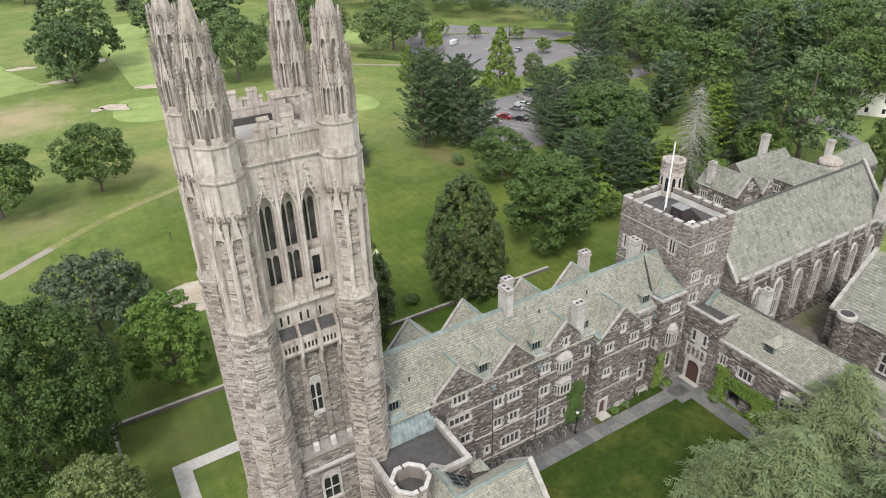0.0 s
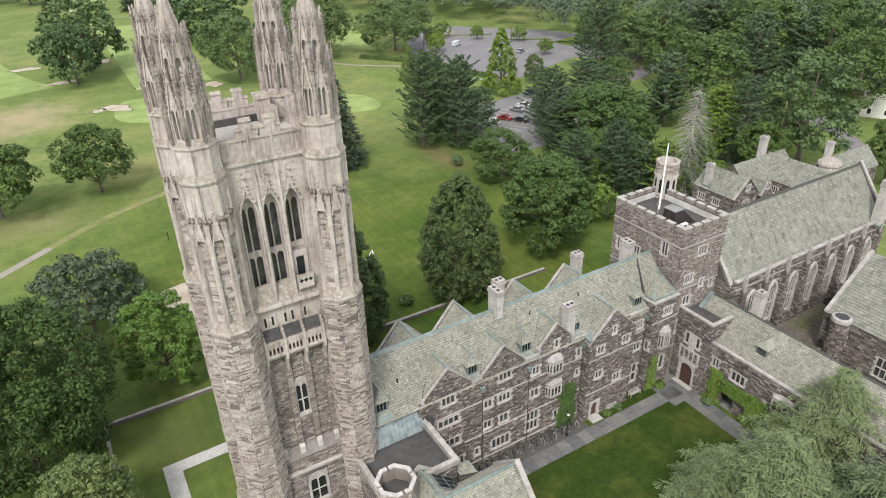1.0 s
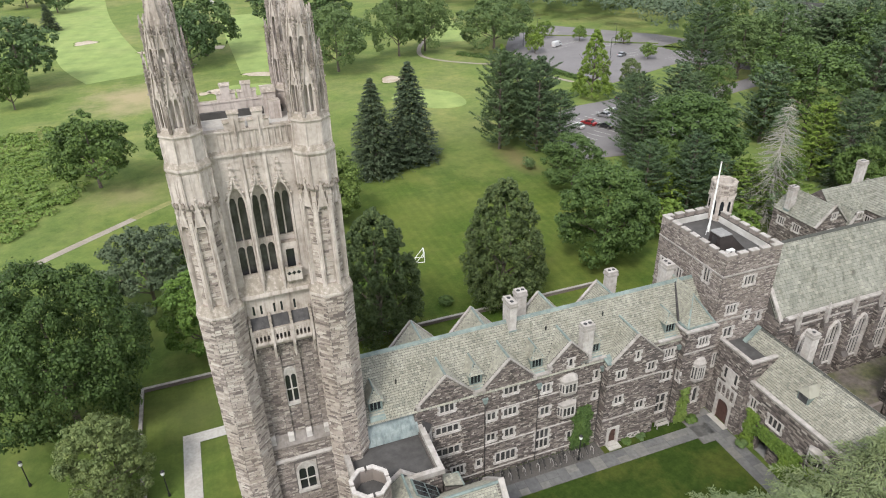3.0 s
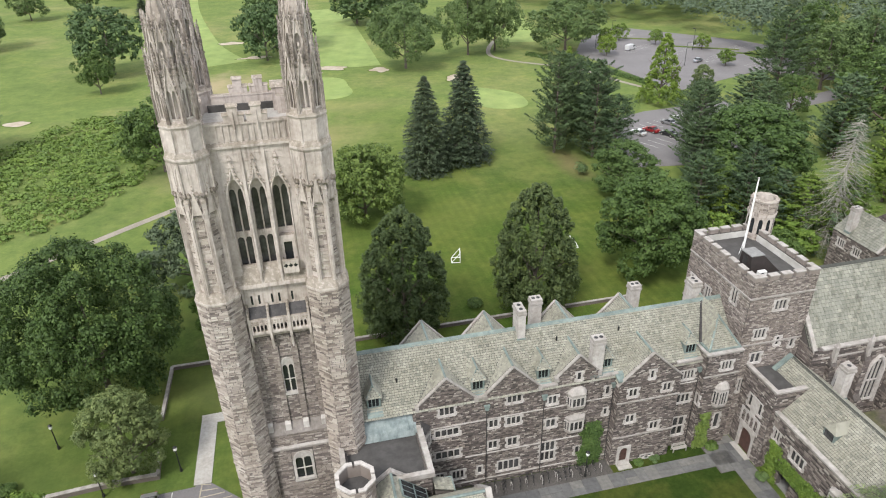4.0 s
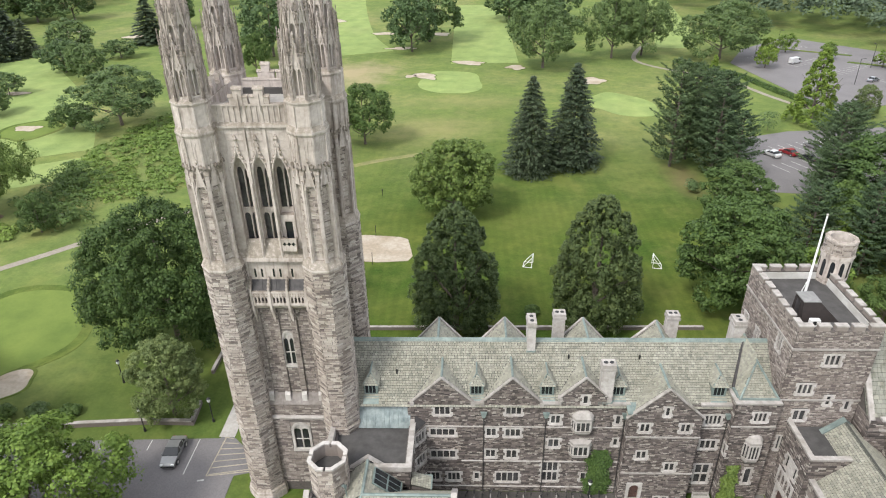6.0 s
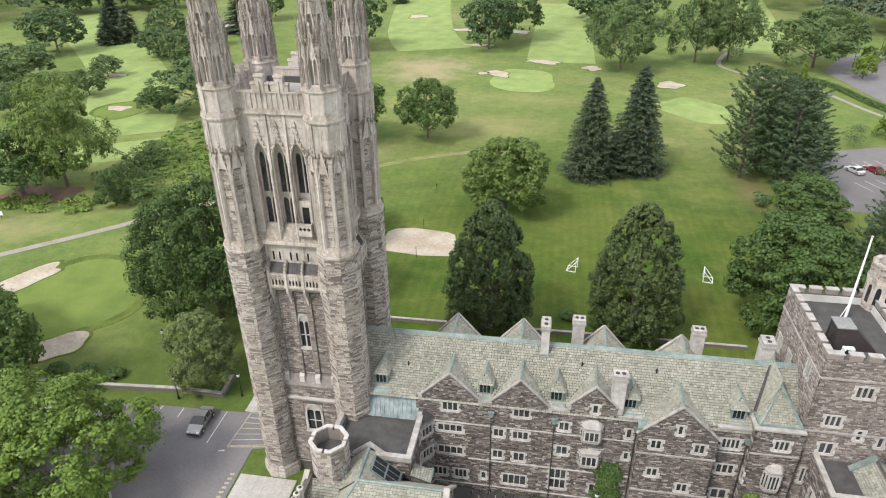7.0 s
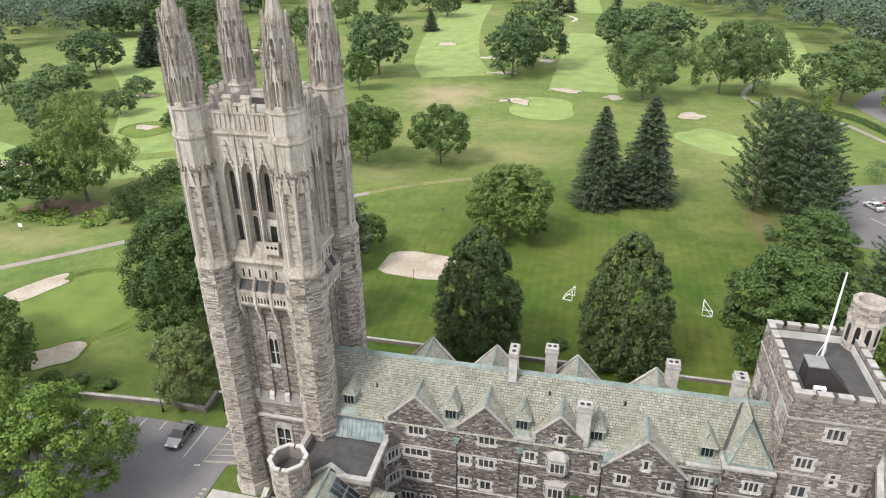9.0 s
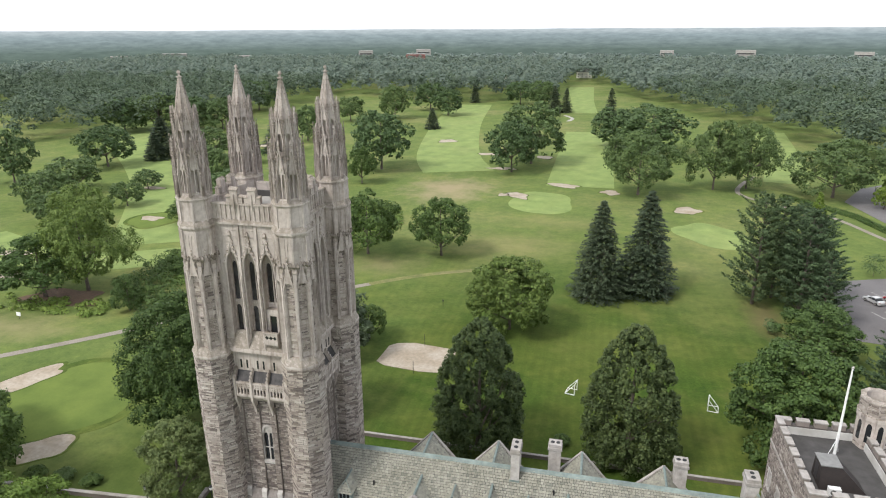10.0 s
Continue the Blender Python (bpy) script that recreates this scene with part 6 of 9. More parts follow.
for i in range(8):
    x = 69.4 + i * 4.35
    b = Solid()
    b.box(x - 0.45, x + 0.45, HYS - 1.1, HYS, 0, 5.2)
    b.slab([(x - 0.45, HYS - 1.1, 5.2), (x - 0.45, HYS, 5.2), (x - 0.45, HYS, 6.3), (x - 0.45, HYS - 0.6, 5.7)], (0.9, 0, 0))
    b.box(x - 0.38, x + 0.38, HYS - 0.6, HYS, 5.2, 10.6)
    b.slab([(x - 0.38, HYS - 0.6, 10.6), (x - 0.38, HYS, 10.6), (x - 0.38, HYS, 11.9)], (0.76, 0, 0))
    bt_ = part("buttress", b, MORTAR, hall, "stepped stone buttress")
    bs = stones(Solid(), (0, HYS - 1.1, 0), (1, 0, 0), (0, 0, 1), (0, -1, 0), x - 0.45, x + 0.45, 0, 5.2, seed=700 + i, hh=(0.15, 0.3), ll=(0.3, 0.8))
    stones(bs, (0, HYS - 0.6, 0), (1, 0, 0), (0, 0, 1), (0, -1, 0), x - 0.38, x + 0.38, 5.7, 10.6, seed=720 + i, hh=(0.15, 0.3), ll=(0.3, 0.8))
    stones(bs, (x - 0.45, 0, 0), (0, -1, 0), (0, 0, 1), (-1, 0, 0), -HYS, 1.1 - HYS, 0, 5.2, seed=740 + i, hh=(0.15, 0.3), ll=(0.3, 0.8))
    stones(bs, (x - 0.38, 0, 0), (0, -1, 0), (0, 0, 1), (-1, 0, 0), -HYS, 0.6 - HYS, 5.2, 10.6, seed=760 + i, hh=(0.15, 0.3), ll=(0.3, 0.8))
    tagged(part("stonework", bs, RUBBLE, bt_), kind="stuff")
    part("buttress_pinnacle", Solid().octa([(11.0, 0.22), (12.9, 0.2), (12.95, 0.25), (13.05, 0.25), (13.1, 0.18), (13.8, 0.02)], x, HYS - 0.25, 4, 45), COPING, bt_)
    if i < 7:
        xm = x + 2.17
        b = Solid()
        arc = [(1.0, 8.3), (0.93, 9.0), (0.72, 9.6), (0.4, 10.05), (0.0, 10.4)]
        for sg in (-1, 1):
            b.box(min(xm + sg * 0.9, xm + sg * 1.28), max(xm + sg * 0.9, xm + sg * 1.28), HYS - 0.14, HYS + 0.05, 3.6, 8.3)
            for (p0, z0), (p1, z1) in zip(arc, arc[1:]):
                b.tube((xm + sg * 1.05 * p0, HYS - 0.05, z0), (xm + sg * 1.05 * p1, HYS - 0.05, z1), 0.24, 0.24, 6)
        part("window_arch", b, TRIM, hall, "pointed pale stone arch round a tall window")
facade(hall, pose(HX0 + 0.02, 0, 0, 0, 0, -90), -43.25, -HYS, 0.0, HE + 0.5, [], (), 186)
part("end_wall", Solid().slab([(HX0 + 0.05, HYS + 0.3, HE - 0.3), (HX0 + 0.05, 43.4, HE - 0.3), (HX0 + 0.05, 43.4, HE + 2.9), (HX0 + 0.05, HYS + 0.5, HE)], (0.3, 0, 0)), MORTAR, hall)
chimney(99.0, HYS + 0.2, 12.0, 19.0, 1.0, 1.3, "tall pale stone chimney on the hall's side", 1)

# ranges north-east of the hall
ne = thing("north_east_range", "stone range behind the hall with grey-green slate roofs", "building")


def simple_range(parent, x0, x1, y0, y1, ze, zr, seed, along="x"):
    if along == "x":
        ym = (y0 + y1) / 2
        facade(parent, pose(0, y0, 0), x0, x1, 0, ze, [(x0 + 2 + i * 3.2, ze - 2.2, 1.2, 1.2, 3, 1) for i in range(int((x1 - x0 - 2) / 3.2))], (), seed)
        gt = lambda u, k: ze + (zr - ze) * max(0, 1 - abs(u - k) * 2 / (y1 - y0))
        facade(parent, pose(x0, 0, 0, 0, 0, -90), -y1, -y0, 0, lambda u: gt(u, -ym), [], (-ym,), seed + 6)
        facade(parent, pose(x1, 0, 0, 0, 0, 90), y0, y1, 0, lambda u: gt(u, ym), [], (ym,), seed + 7)
        roof_slope(parent, (x0, y0 - 0.1, ze), (x1, y0 - 0.1, ze), (x0, ym, zr), (x1, ym, zr), seed + 1, big=True)
        roof_slope(parent, (x1, y1 + 0.1, ze), (x0, y1 + 0.1, ze), (x1, ym, zr), (x0, ym, zr), seed + 2, big=True)
    else:
        xm = (x0 + x1) / 2
        facade(parent, pose(x0, 0, 0, 0, 0, -90), -y1, -y0, 0, ze, [(-y1 + 2 + i * 3.2, ze - 2.2, 1.2, 1.2, 3, 1) for i in range(int((y1 - y0 - 2) / 3.2))], (), seed)
        facade(parent, pose(0, y0, 0), x0, x1, 0, lambda u: ze + (zr - ze) * max(0, 1 - abs(u - xm) * 2 / (x1 - x0)), [(xm, ze - 2, 1.2, 1.3, 3, 1), (xm, ze + 1.2, 0.8, 1.0, 2, 1)], (xm,), seed + 5)
        roof_slope(parent, (x0 - 0.1, y1, ze), (x0 - 0.1, y0, ze), (xm, y1, zr), (xm, y0, zr), seed + 1, big=True)
        roof_slope(parent, (x1 + 0.1, y0, ze), (x1 + 0.1, y1, ze), (xm, y0, zr), (xm, y1, zr), seed + 2, big=True)
        coping(parent, [(x0 - 0.1, ze), (xm, zr + 0.1)], 0.4, 0.2, y0 - 0.1)
        coping(parent, [(xm, zr + 0.1), (x1 + 0.1, ze)], 0.4, 0.2, y0 - 0.1)


simple_range(ne, 104.2, 119, 66, 73.2, 7.5, 11.0, 301)
simple_range(ne, 97.8, 104.2, 63.6, 72.5, 7.7, 11.0, 311, "y")
simple_range(ne, 111.2, 119.2, 57, 70.2, 7.6, 11.05, 321, "y")
simple_range(ne, 119.3, 136, 60, 66, 7.0, 10.4, 341)
simple_range(ne, 105.4, 108.2, 63.6, 67.2, 6.6, 8.9, 351, "y")
chimney(113.6, 70.6, 9.6, 14.4, 1.4, 1.0, "pale stone chimney on the rear range")
chimney(124.5, 64.0, 9.0, 13.0, 1.2, 1.0, "pale stone chimney on the rear range", 1)
chimney(98.6, 70.2, 8.0, 12.4, 1.2, 1.0, "pale stone chimney on the rear range")
tagged(part("oriel_turret", Solid().octa([(0, 1.7), (10.0, 1.7), (10.2, 1.95), (10.7, 1.95), (11.3, 1.1), (11.5, 0.1)], 120.6, 61.2, 10, 0), LIMESTONE), "round pale stone turret with a domed cap", "turret")

# the cloister wing
wing = thing("cloister_wing", "low stone cloister wing with slate roof and vine-covered arches", "building")
WX0, WX1, WY0, WY1, WE, WR = 61.2, 70.0, 12.0, 43.3, 7.7, 11.3
WM = 65.6
facade(wing, pose(WX0, 0, 0, 0, 0, -90), -38.4, -WY0, 0.0, 7.9, [(-37.2, 4.9, 0.7, 1.3, 2, 1), (-34.0, 4.7, 1.7, 1.25, 3, 1), (-24.0, 4.7, 1.7, 1.25, 3, 1), (-37.3, 1.3, 0.4, 1.0, 1, 1)], (), 191, extra=[(-35.6, -34.0, 0.0, 2.9), (-31.6, -29.6, 0.0, 2.9), (-27.0, -25.0, 0.0, 2.9)])
facade(wing, pose(WX1, 0, 0, 0, 0, 90), WY0, WY1 - 2, 0.0, 7.7, [], (), 192)
facade(wing, pose(0, WY0, 0), WX0, WX1, 0, lambda u: WE + (WR - WE) * max(0, 1 - abs(u - WM) / 4.4), [], (WM,), 193)
part("cloister_floor", Solid().box(61.3, 64.5, WY0, 38, 0.0, 0.1), PAVING, wing, "stone cloister floor")
part("cloister_back", Solid().box(64.5, 64.8, WY0, 38, 0, 5), MORTAR, wing)
roof_slope(wing, (WX0 + 0.6, WY1 - 0.6, WE), (WX0 + 0.6, WY0, WE), (WM, WY1 - 0.6, WR), (WM, WY0, WR), 194, "low west slope of grey-green slates")
roof_slope(wing, (WX1, WY0, WE), (WX1, WY1 - 0.6, WE), (WM, WY0, WR), (WM, WY1 - 0.6, WR), 195)
part("ridge_cap", Solid().slab([(WM - 0.2, WY0, WR - 0.1), (WM, WY0, WR + 0.1), (WM + 0.2, WY0, WR - 0.1)], (0, WY1 - WY0 - 0.5, 0)), SLATE_BASE, wing)
part("copper_end", Solid().add([(WM - 2.4, WY1 - 0.5, WR - 2.0), (WM + 2.6, WY1 - 0.5, WR - 2.2), (WM, WY1 - 0.5, WR + 0.15), (WM - 2.4, WY1 - 1.1, WR - 2.0), (WM + 2.6, WY1 - 1.1, WR - 2.2), (WM, WY1 - 1.1, WR + 0.15)], [(0, 1, 2), (0, 2, 5, 3), (2, 1, 4, 5), (3, 5, 4)]), COPPER, wing)
part("parapet_coping", Solid().box(WX0 - 0.12, WX0 + 0.4, WY0, 38.4, 7.9, 8.1), COPING, wing)
part("lead_gutter", Solid().box(WX0 + 0.4, WX0 + 0.95, WY0, 38.4, 7.55, 7.75), FLASHING, wing)
oriel(wing, pose(WX0, 28.2, 0, 0, 0, -90), 2.6, 4.8, 6.1, 0.4, 0.6)
for y in (33.0, 22.5):
    d = thing("roof_dormer", "small slate-topped dormer with dark leaded window", "dormer", "wing dormers", m=pose(62.9, y, 8.6, 0, 0, -90))
    part("cheek", Solid().box(-0.7, 0.7, 0, 1.6, -0.1, 1.2), COPPER, d)
    part("pane", Solid().box(-0.55, 0.55, -0.03, 0, 0.2, 1.1), LEADED, d)
    part("dormer_roof", Solid().add([(-0.85, -0.15, 1.2), (0.85, -0.15, 1.2), (0.85, 2.3, 1.2), (-0.85, 2.3, 1.2), (0, 0.35, 2.1), (0, 2.6, 2.1)], [(0, 1, 4), (1, 2, 5, 4), (3, 0, 4, 5), (2, 3, 5), (0, 3, 2, 1)]), SLATE, d)
chimney(68.0, 37.6, 8.9, 13.2, 1.0, 1.0, "pale stone chimney on the wing's ridge", 1)
porch = thing("porch_block", "flat-topped rubble porch with a large arched oak door", "porch")
PX = 60.75
facade(porch, pose(PX, 0, 0, 0, 0, -90), -43.2, -38.2, 0.0, 10.4, [(-41.4, 6.2, 0.45, 1.5, 1, 1), (-39.8, 6.2, 0.45, 1.5, 1, 1)], (), 196, extra=[(-41.75, -39.65, 0.0, 3.3)])
facade(porch, pose(0, 38.2, 0), PX, 64.4, 0.0, 10.4, [], (), 197)
part("roof", Solid().box(PX + 0.3, 64.3, 38.4, 43.2, 9.5, 9.75), FELT, porch, "mossy flat roof")
part("coping", Solid().box(PX - 0.1, PX + 0.4, 38.1, 43.2, 10.4, 10.6).box(PX + 0.4, 64.4, 38.1, 38.6, 10.4, 10.6), COPING, porch)
part("carved_panel", tracery(Solid(), -1.55, 1.55, 3.5, 5.6, [(-1.3 + i * 0.68, -1.3 + i * 0.68 + 0.5, [(3.8, 4.9, 5.3)]) for i in range(4)], -0.1, 0.05), TRIM, porch, "pale carved stone panel over the door", pose(PX, 40.7, 0, 0, 0, -90))
part("carved_panel", Solid().box(-0.42, 0.42, -0.09, 0.02, 5.62, 7.9), TRIM, porch, "pale carved stone panel", pose(PX, 40.6, 0, 0, 0, -90))
door(porch, pose(PX, 40.7, 0.1, 0, 0, -90), 1.9, 3.1, "broad pale stone arched door surround")
part("step", Solid().box(PX - 0.7, PX, 39.3, 42.1, 0.02, 0.15), CONCRETE, porch, "pale stone door step")

# second hall to the south-east, with its stair turret, and the court between
se = thing("library_range", "stone range with a steep slate roof and a big mullioned window", "building", m=pose(1.6, 1.5, 0))
facade(se, pose(76.2, 0, 0, 0, 0, -90), -33.0, -8.0, 0.0, 8.5, [(-30.5, 5.4, 1.3, 1.2, 2, 1), (-24.0, 3.4, 3.2, 2.6, 5, 2), (-18.0, 3.4, 3.2, 2.6, 5, 2)], (), 331)
facade(se, pose(0, 33.0, 0, 0, 0, 180), -90, -76.2, 0.0, lambda u: 8.5 + 6.5 * max(0, 1 - abs(u + 83.1) / 6.9), [], (-83.1,), 332)
roof_slope(se, (76.1, 33.0, 8.5), (76.1, 8.0, 8.5), (83.1, 33.0, 15.0), (83.1, 8.0, 15.0), 333, big=True)
roof_slope(se, (90, 8.0, 8.5), (90, 33.0, 8.5), (83.1, 8.0, 15.0), (83.1, 33.0, 15.0), 334, big=True)
part("gable_coping", Solid().slab([(76.0, 33.1, 8.5), (83.1, 33.1, 15.1), (83.1, 33.1, 15.4), (76.0, 33.1, 8.8)], (0, -0.5, 0)), COPING, se)
MOSSY = grained("mossy_felt", (0.13, 0.11, 0.092), (0.06, 0.05, 0.044), 1.6, 0.35, (0.75, 0.95, 0.4), 0.9, 0.95, 0, 0.4)
t3 = thing("round_stair_turret", "round rubble stair turret with a flat lead cap", "turret", m=pose(77.4, 32.2, 0))
part("shaft", Solid().octa([(0, 1.05), (8.6, 1.05)], n=10, turn=0), MORTAR, t3)
s3 = Solid()
for k in range(10):
    a = radians(18 + 36 * k)
    n = Vector((math.cos(a), math.sin(a), 0))
    stones(s3, n * 1.05, (-math.sin(a), math.cos(a), 0), (0, 0, 1), n, -0.34, 0.34, 2.8, 8.5, seed=900 + k, hh=(0.13, 0.25), ll=(0.25, 0.6))
tagged(part("stonework", s3, RUBBLE, t3), kind="stuff")
part("cap", Solid().octa([(8.6, 1.2), (8.8, 1.2), (9.1, 1.12), (9.2, 0.85), (9.1, 0.75)], n=14, turn=0), COPING, t3)
part("lead", Solid().octa([(9.05, 0.84), (9.16, 0.84)], n=14, turn=0), FLASHING, t3)
tagged(part("low_roof", Solid().box(70.2, 88, 33.2, 40.0, 2.6, 3.0), MOSSY), "flat brown mossy roof between the halls", "roof")
tagged(part("low_wall", Solid().box(70.2, 76.5, 33.0, 33.4, 0, 4.0), RUBBLE), "low rubble wall with pale coping", "wall")
bx = thing("roof_light", "small pale glazed roof light", "skylight", m=pose(84.5, 36.4, 3.0))
part("kerb", Solid().box(-1, 1, -0.7, 0.7, 0, 0.6), TRIM, bx)
part("pane", Solid().slab([(-1.1, -0.8, 0.6), (1.1, -0.8, 0.6), (1.1, 0.8, 1.0), (-1.1, 0.8, 1.0)], (0, 0, 0.08)), COPPER, bx)

# flat-roofed block, low octagonal turret and the gate range at the tower's foot
fb = thing("flat_roof_block", "stone block with a flat felt roof and pale parapet", "building")
facade(fb, pose(0, 37.2, 0), 16.3, 24.2, 0.0, 9.7, [(22.6, 6.2, 1.0, 1.2, 2, 1)], (), 401)
facade(fb, pose(24.2, 0, 0, 0, 0, 90), 37.2, 43.4, 0.0, 9.7, [(42.3, 7.7, 1.4, 1.1, 3, 1), (42.3, 4.7, 1.4, 1.1, 3, 1), (40.0, 1.0, 0.7, 1.6, 1, 1, True)], (), 402)
facade(fb, pose(16.3, 0, 0, 0, 0, -90), -43.4, -37.2, 0.0, 9.7, [], (), 403)
facade(fb, pose(24.22, 42.0, 0, 0, 0, 51.8), 0.0, 1.75, 0.0, 9.7, [(0.9, 7.75, 1.2, 1.1, 3, 1), (0.9, 4.75, 1.2, 1.1, 3, 1), (1.0, 1.7, 0.5, 1.0, 1, 1)], (), 404, label="narrow canted wall with three-light windows")
for z in (9.2, 4.35):
    part("string_course", Solid().box(0.0, 1.75, -0.1, 0.02, z, z + 0.15), COPING, fb, m=pose(24.22, 42.0, 0, 0, 0, 51.8))
part("canted_cap", Solid().add([(24.3, 41.9, 9.7), (25.4, 43.36, 9.7), (24.3, 43.36, 10.7), (24.3, 43.36, 9.6)], [(0, 1, 2), (0, 2, 3), (1, 3, 2), (0, 3, 1)]), FLASHING, fb, "grey lead cap over the canted wall")
part("roof", Solid().box(16.5, 24.0, 37.4, 43.9, 9.15, 9.4), FELT, fb, "flat stained felt roof")
part("parapet_coping", Solid().box(23.85, 24.4, 37.0, 43.3, 9.7, 10.25), COPING, fb)
part("parapet_coping", Solid().box(20.2, 23.85, 37.0, 37.5, 9.7, 10.25), COPING, fb)
part("parapet_coping", Solid().box(16.1, 16.6, 37.2, 43.4, 9.7, 10.4), COPING, fb)
cs = Solid()
cs.slab([(18.2, 42.75, 9.5), (23.85, 42.75, 9.5), (23.85, 44.25, 12.35), (18.6, 44.25, 12.35)], (0, 0.12, -0.1))
cr_ = part("metal_roof", cs, SHEET_METAL, fb, "steep streaked sheet-metal roof")
for i in range(12):
    x = 18.5 + i * 0.46
    part("seam", Solid().tube((x, 42.74, 9.55), (x + 0.02, 44.24, 12.38), 0.03, 0.03, 4), SHEET_METAL, cr_)
lt = thing("octagonal_turret", "low battlemented octagonal stone turret with pale coping", "turret", m=pose(17.2, 35.75, 0))
part("shaft", Solid().octa([(0, 1.6), (11.3, 1.6)]), MORTAR, lt)
st = Solid()
wo = 2 * 1.62 * math.tan(radians(22.5))
for k in range(8):
    a = radians(45 * k)
    n = Vector((math.cos(a), math.sin(a), 0))
    u = Vector((-math.sin(a), math.cos(a), 0))
    stones(st, n * 1.6, u, (0, 0, 1), n, -wo / 2, wo / 2, 0, 12.8, seed=410 + k, hh=(0.15, 0.32), ll=(0.3, 0.9), proud=0.05)
tagged(part("stonework", st, PALE_RUBBLE, lt), kind="stuff")
for k in range(8):
    a0, a1 = radians(22.5 + 45 * k), radians(67.5 + 45 * k)

    def crown_block(nm, z0, z1, ro, ri, f0, f1, mt):
        ends = [[Vector((r * math.cos(a), r * math.sin(a), 0)) for a in (a0, a1)] for r in (ri, ro)]
        P = [ends[0][0].lerp(ends[0][1], f0), ends[1][0].lerp(ends[1][1], f0), ends[1][0].lerp(ends[1][1], f1), ends[0][0].lerp(ends[0][1], f1)]
        part(nm, Solid().loft([[(p.x, p.y, z) for p in P] for z in (z0, z1)]), mt, lt)

    crown_block("parapet", 11.3, 12.55, 1.73, 1.5, 0.0, 1.0, MID_RUBBLE)
    for f0, f1 in (((0.0, 0.42), (0.58, 1.0)) if k % 2 else ((0.0, 1.0),)):
        crown_block("merlon", 12.55, 12.85, 1.73, 1.5, f0, f1, MID_RUBBLE)
        crown_block("coping", 12.85, 13.02, 1.84, 1.46, f0, f1, TRIM)
part("cap_roof", Solid().octa([(11.3, 1.36), (11.5, 1.36)]), FELT, lt, "felt roof inside the crown")
part("rainwater_head", Solid().tube((1.2, -1.0, 10.4), (1.6, -1.3, 10.6), 0.12, 0.16, 6).tube((1.6, -1.3, 9.3), (1.6, -1.3, 10.5), 0.07, 0.07, 6), COPPER, lt)

gate = thing("gate_range", "low stone gate range with slate roofs and copper ridges", "building")
facade(gate, pose(0, 30.2, 0), 15.2, 28.4, 0.0, 7.4, [], (), 421)
facade(gate, pose(0, 36.8, 0, 0, 0, 180), -28.4, -22.4, 0.0, 7.4, [(-26.5, 4.2, 1.0, 1.2, 2, 1), (-24.3, 0.9, 1.0, 1.4, 2, 1)], (), 422)
facade(gate, pose(28.4, 0, 0, 0, 0, 90), 30.2, 36.8, 0.0, lambda u: 7.4 + 3.4 * max(0, 1 - abs(u - 33.5) / 3.3), [(33.5, 4.4, 1.6, 1.3, 3, 1)], (33.5,), 423)
facade(gate, pose(15.2, 0, 0, 0, 0, -90), -34.6, -30.2, 0.0, 9.5, [], (), 424)
part("gable_coping", Solid().slab([(14.95, 30.0, 7.5), (14.95, 34.7, 9.6), (14.95, 34.7, 9.85), (14.95, 30.0, 7.75)], (0.5, 0, 0)), COPING, gate)
part("flat_roof", Solid().box(15.3, 20.4, 34.2, 37.3, 8.75, 9.0), FELT, gate, "small flat felt roof behind the turret")
roof_slope(gate, (15.45, 30.1, 7.3), (18.7, 30.1, 7.3), (15.45, 34.3, 9.3), (18.7, 34.3, 9.3), 425)
roof_slope(gate, (18.0, 30.05, 7.3), (28.2, 30.05, 7.3), (20.4, 33.5, 10.7), (28.2, 33.5, 10.7), 427)
roof_slope(gate, (28.2, 36.9, 7.3), (22.4, 36.9, 7.3), (28.2, 33.5, 10.7), (20.4, 33.5, 10.7), 426)
hip_face = [(18.0, 30.05, 7.3), (20.4, 33.5, 10.7), (18.5, 34.6, 9.1)]
part("hip_slope", Solid().slab(hip_face, (-0.05, 0, -0.1)), SLATE, gate, "small triangular slate hip")
for k in (-1, 1):
    part("gable_coping", Solid().slab([(28.1, 33.5 + k * 3.5, 7.3), (28.1, 33.5, 10.8), (28.1, 33.5, 11.1), (28.1, 33.5 + k * 3.5, 7.6)], (0.55, 0, 0)), COPING, gate)
roof_slope(gate, (18.5, 37.4, 9.1), (18.5, 33.5, 9.1), (20.4, 37.4, 10.75), (20.4, 33.5, 10.75), 428)
roof_slope(gate, (23.5, 33.5, 8.1), (23.5, 37.2, 8.1), (20.4, 33.5, 10.75), (20.4, 37.2, 10.75), 429)
for k in (-1, 1):
    part("gable_coping", Solid().slab([(20.4 + k * 2.0, 37.35, 9.2), (20.4, 37.35, 10.9), (20.4, 37.35, 11.15), (20.4 + k * 2.0, 37.35, 9.5)], (0, 0.4, 0)), COPING, gate)
part("ridge_cap", Solid().tube((20.4, 33.5, 10.72), (28.1, 33.5, 10.72), 0.15, 0.15, 6), COPPER, gate, "verdigris copper ridge")
part("ridge_cap", Solid().tube((20.4, 33.5, 10.78), (20.4, 37.4, 10.78), 0.14, 0.14, 6), COPPER, gate, "verdigris copper ridge")
part("hip_cap", Solid().tube((18.0, 30.05, 7.34), (20.4, 33.5, 10.78), 0.12, 0.12, 6), COPPER, gate, "verdigris copper hip")
part("valley", Solid().tube((18.05, 30.1, 7.36), (18.55, 34.4, 9.2), 0.1, 0.1, 5), COPPER, gate)
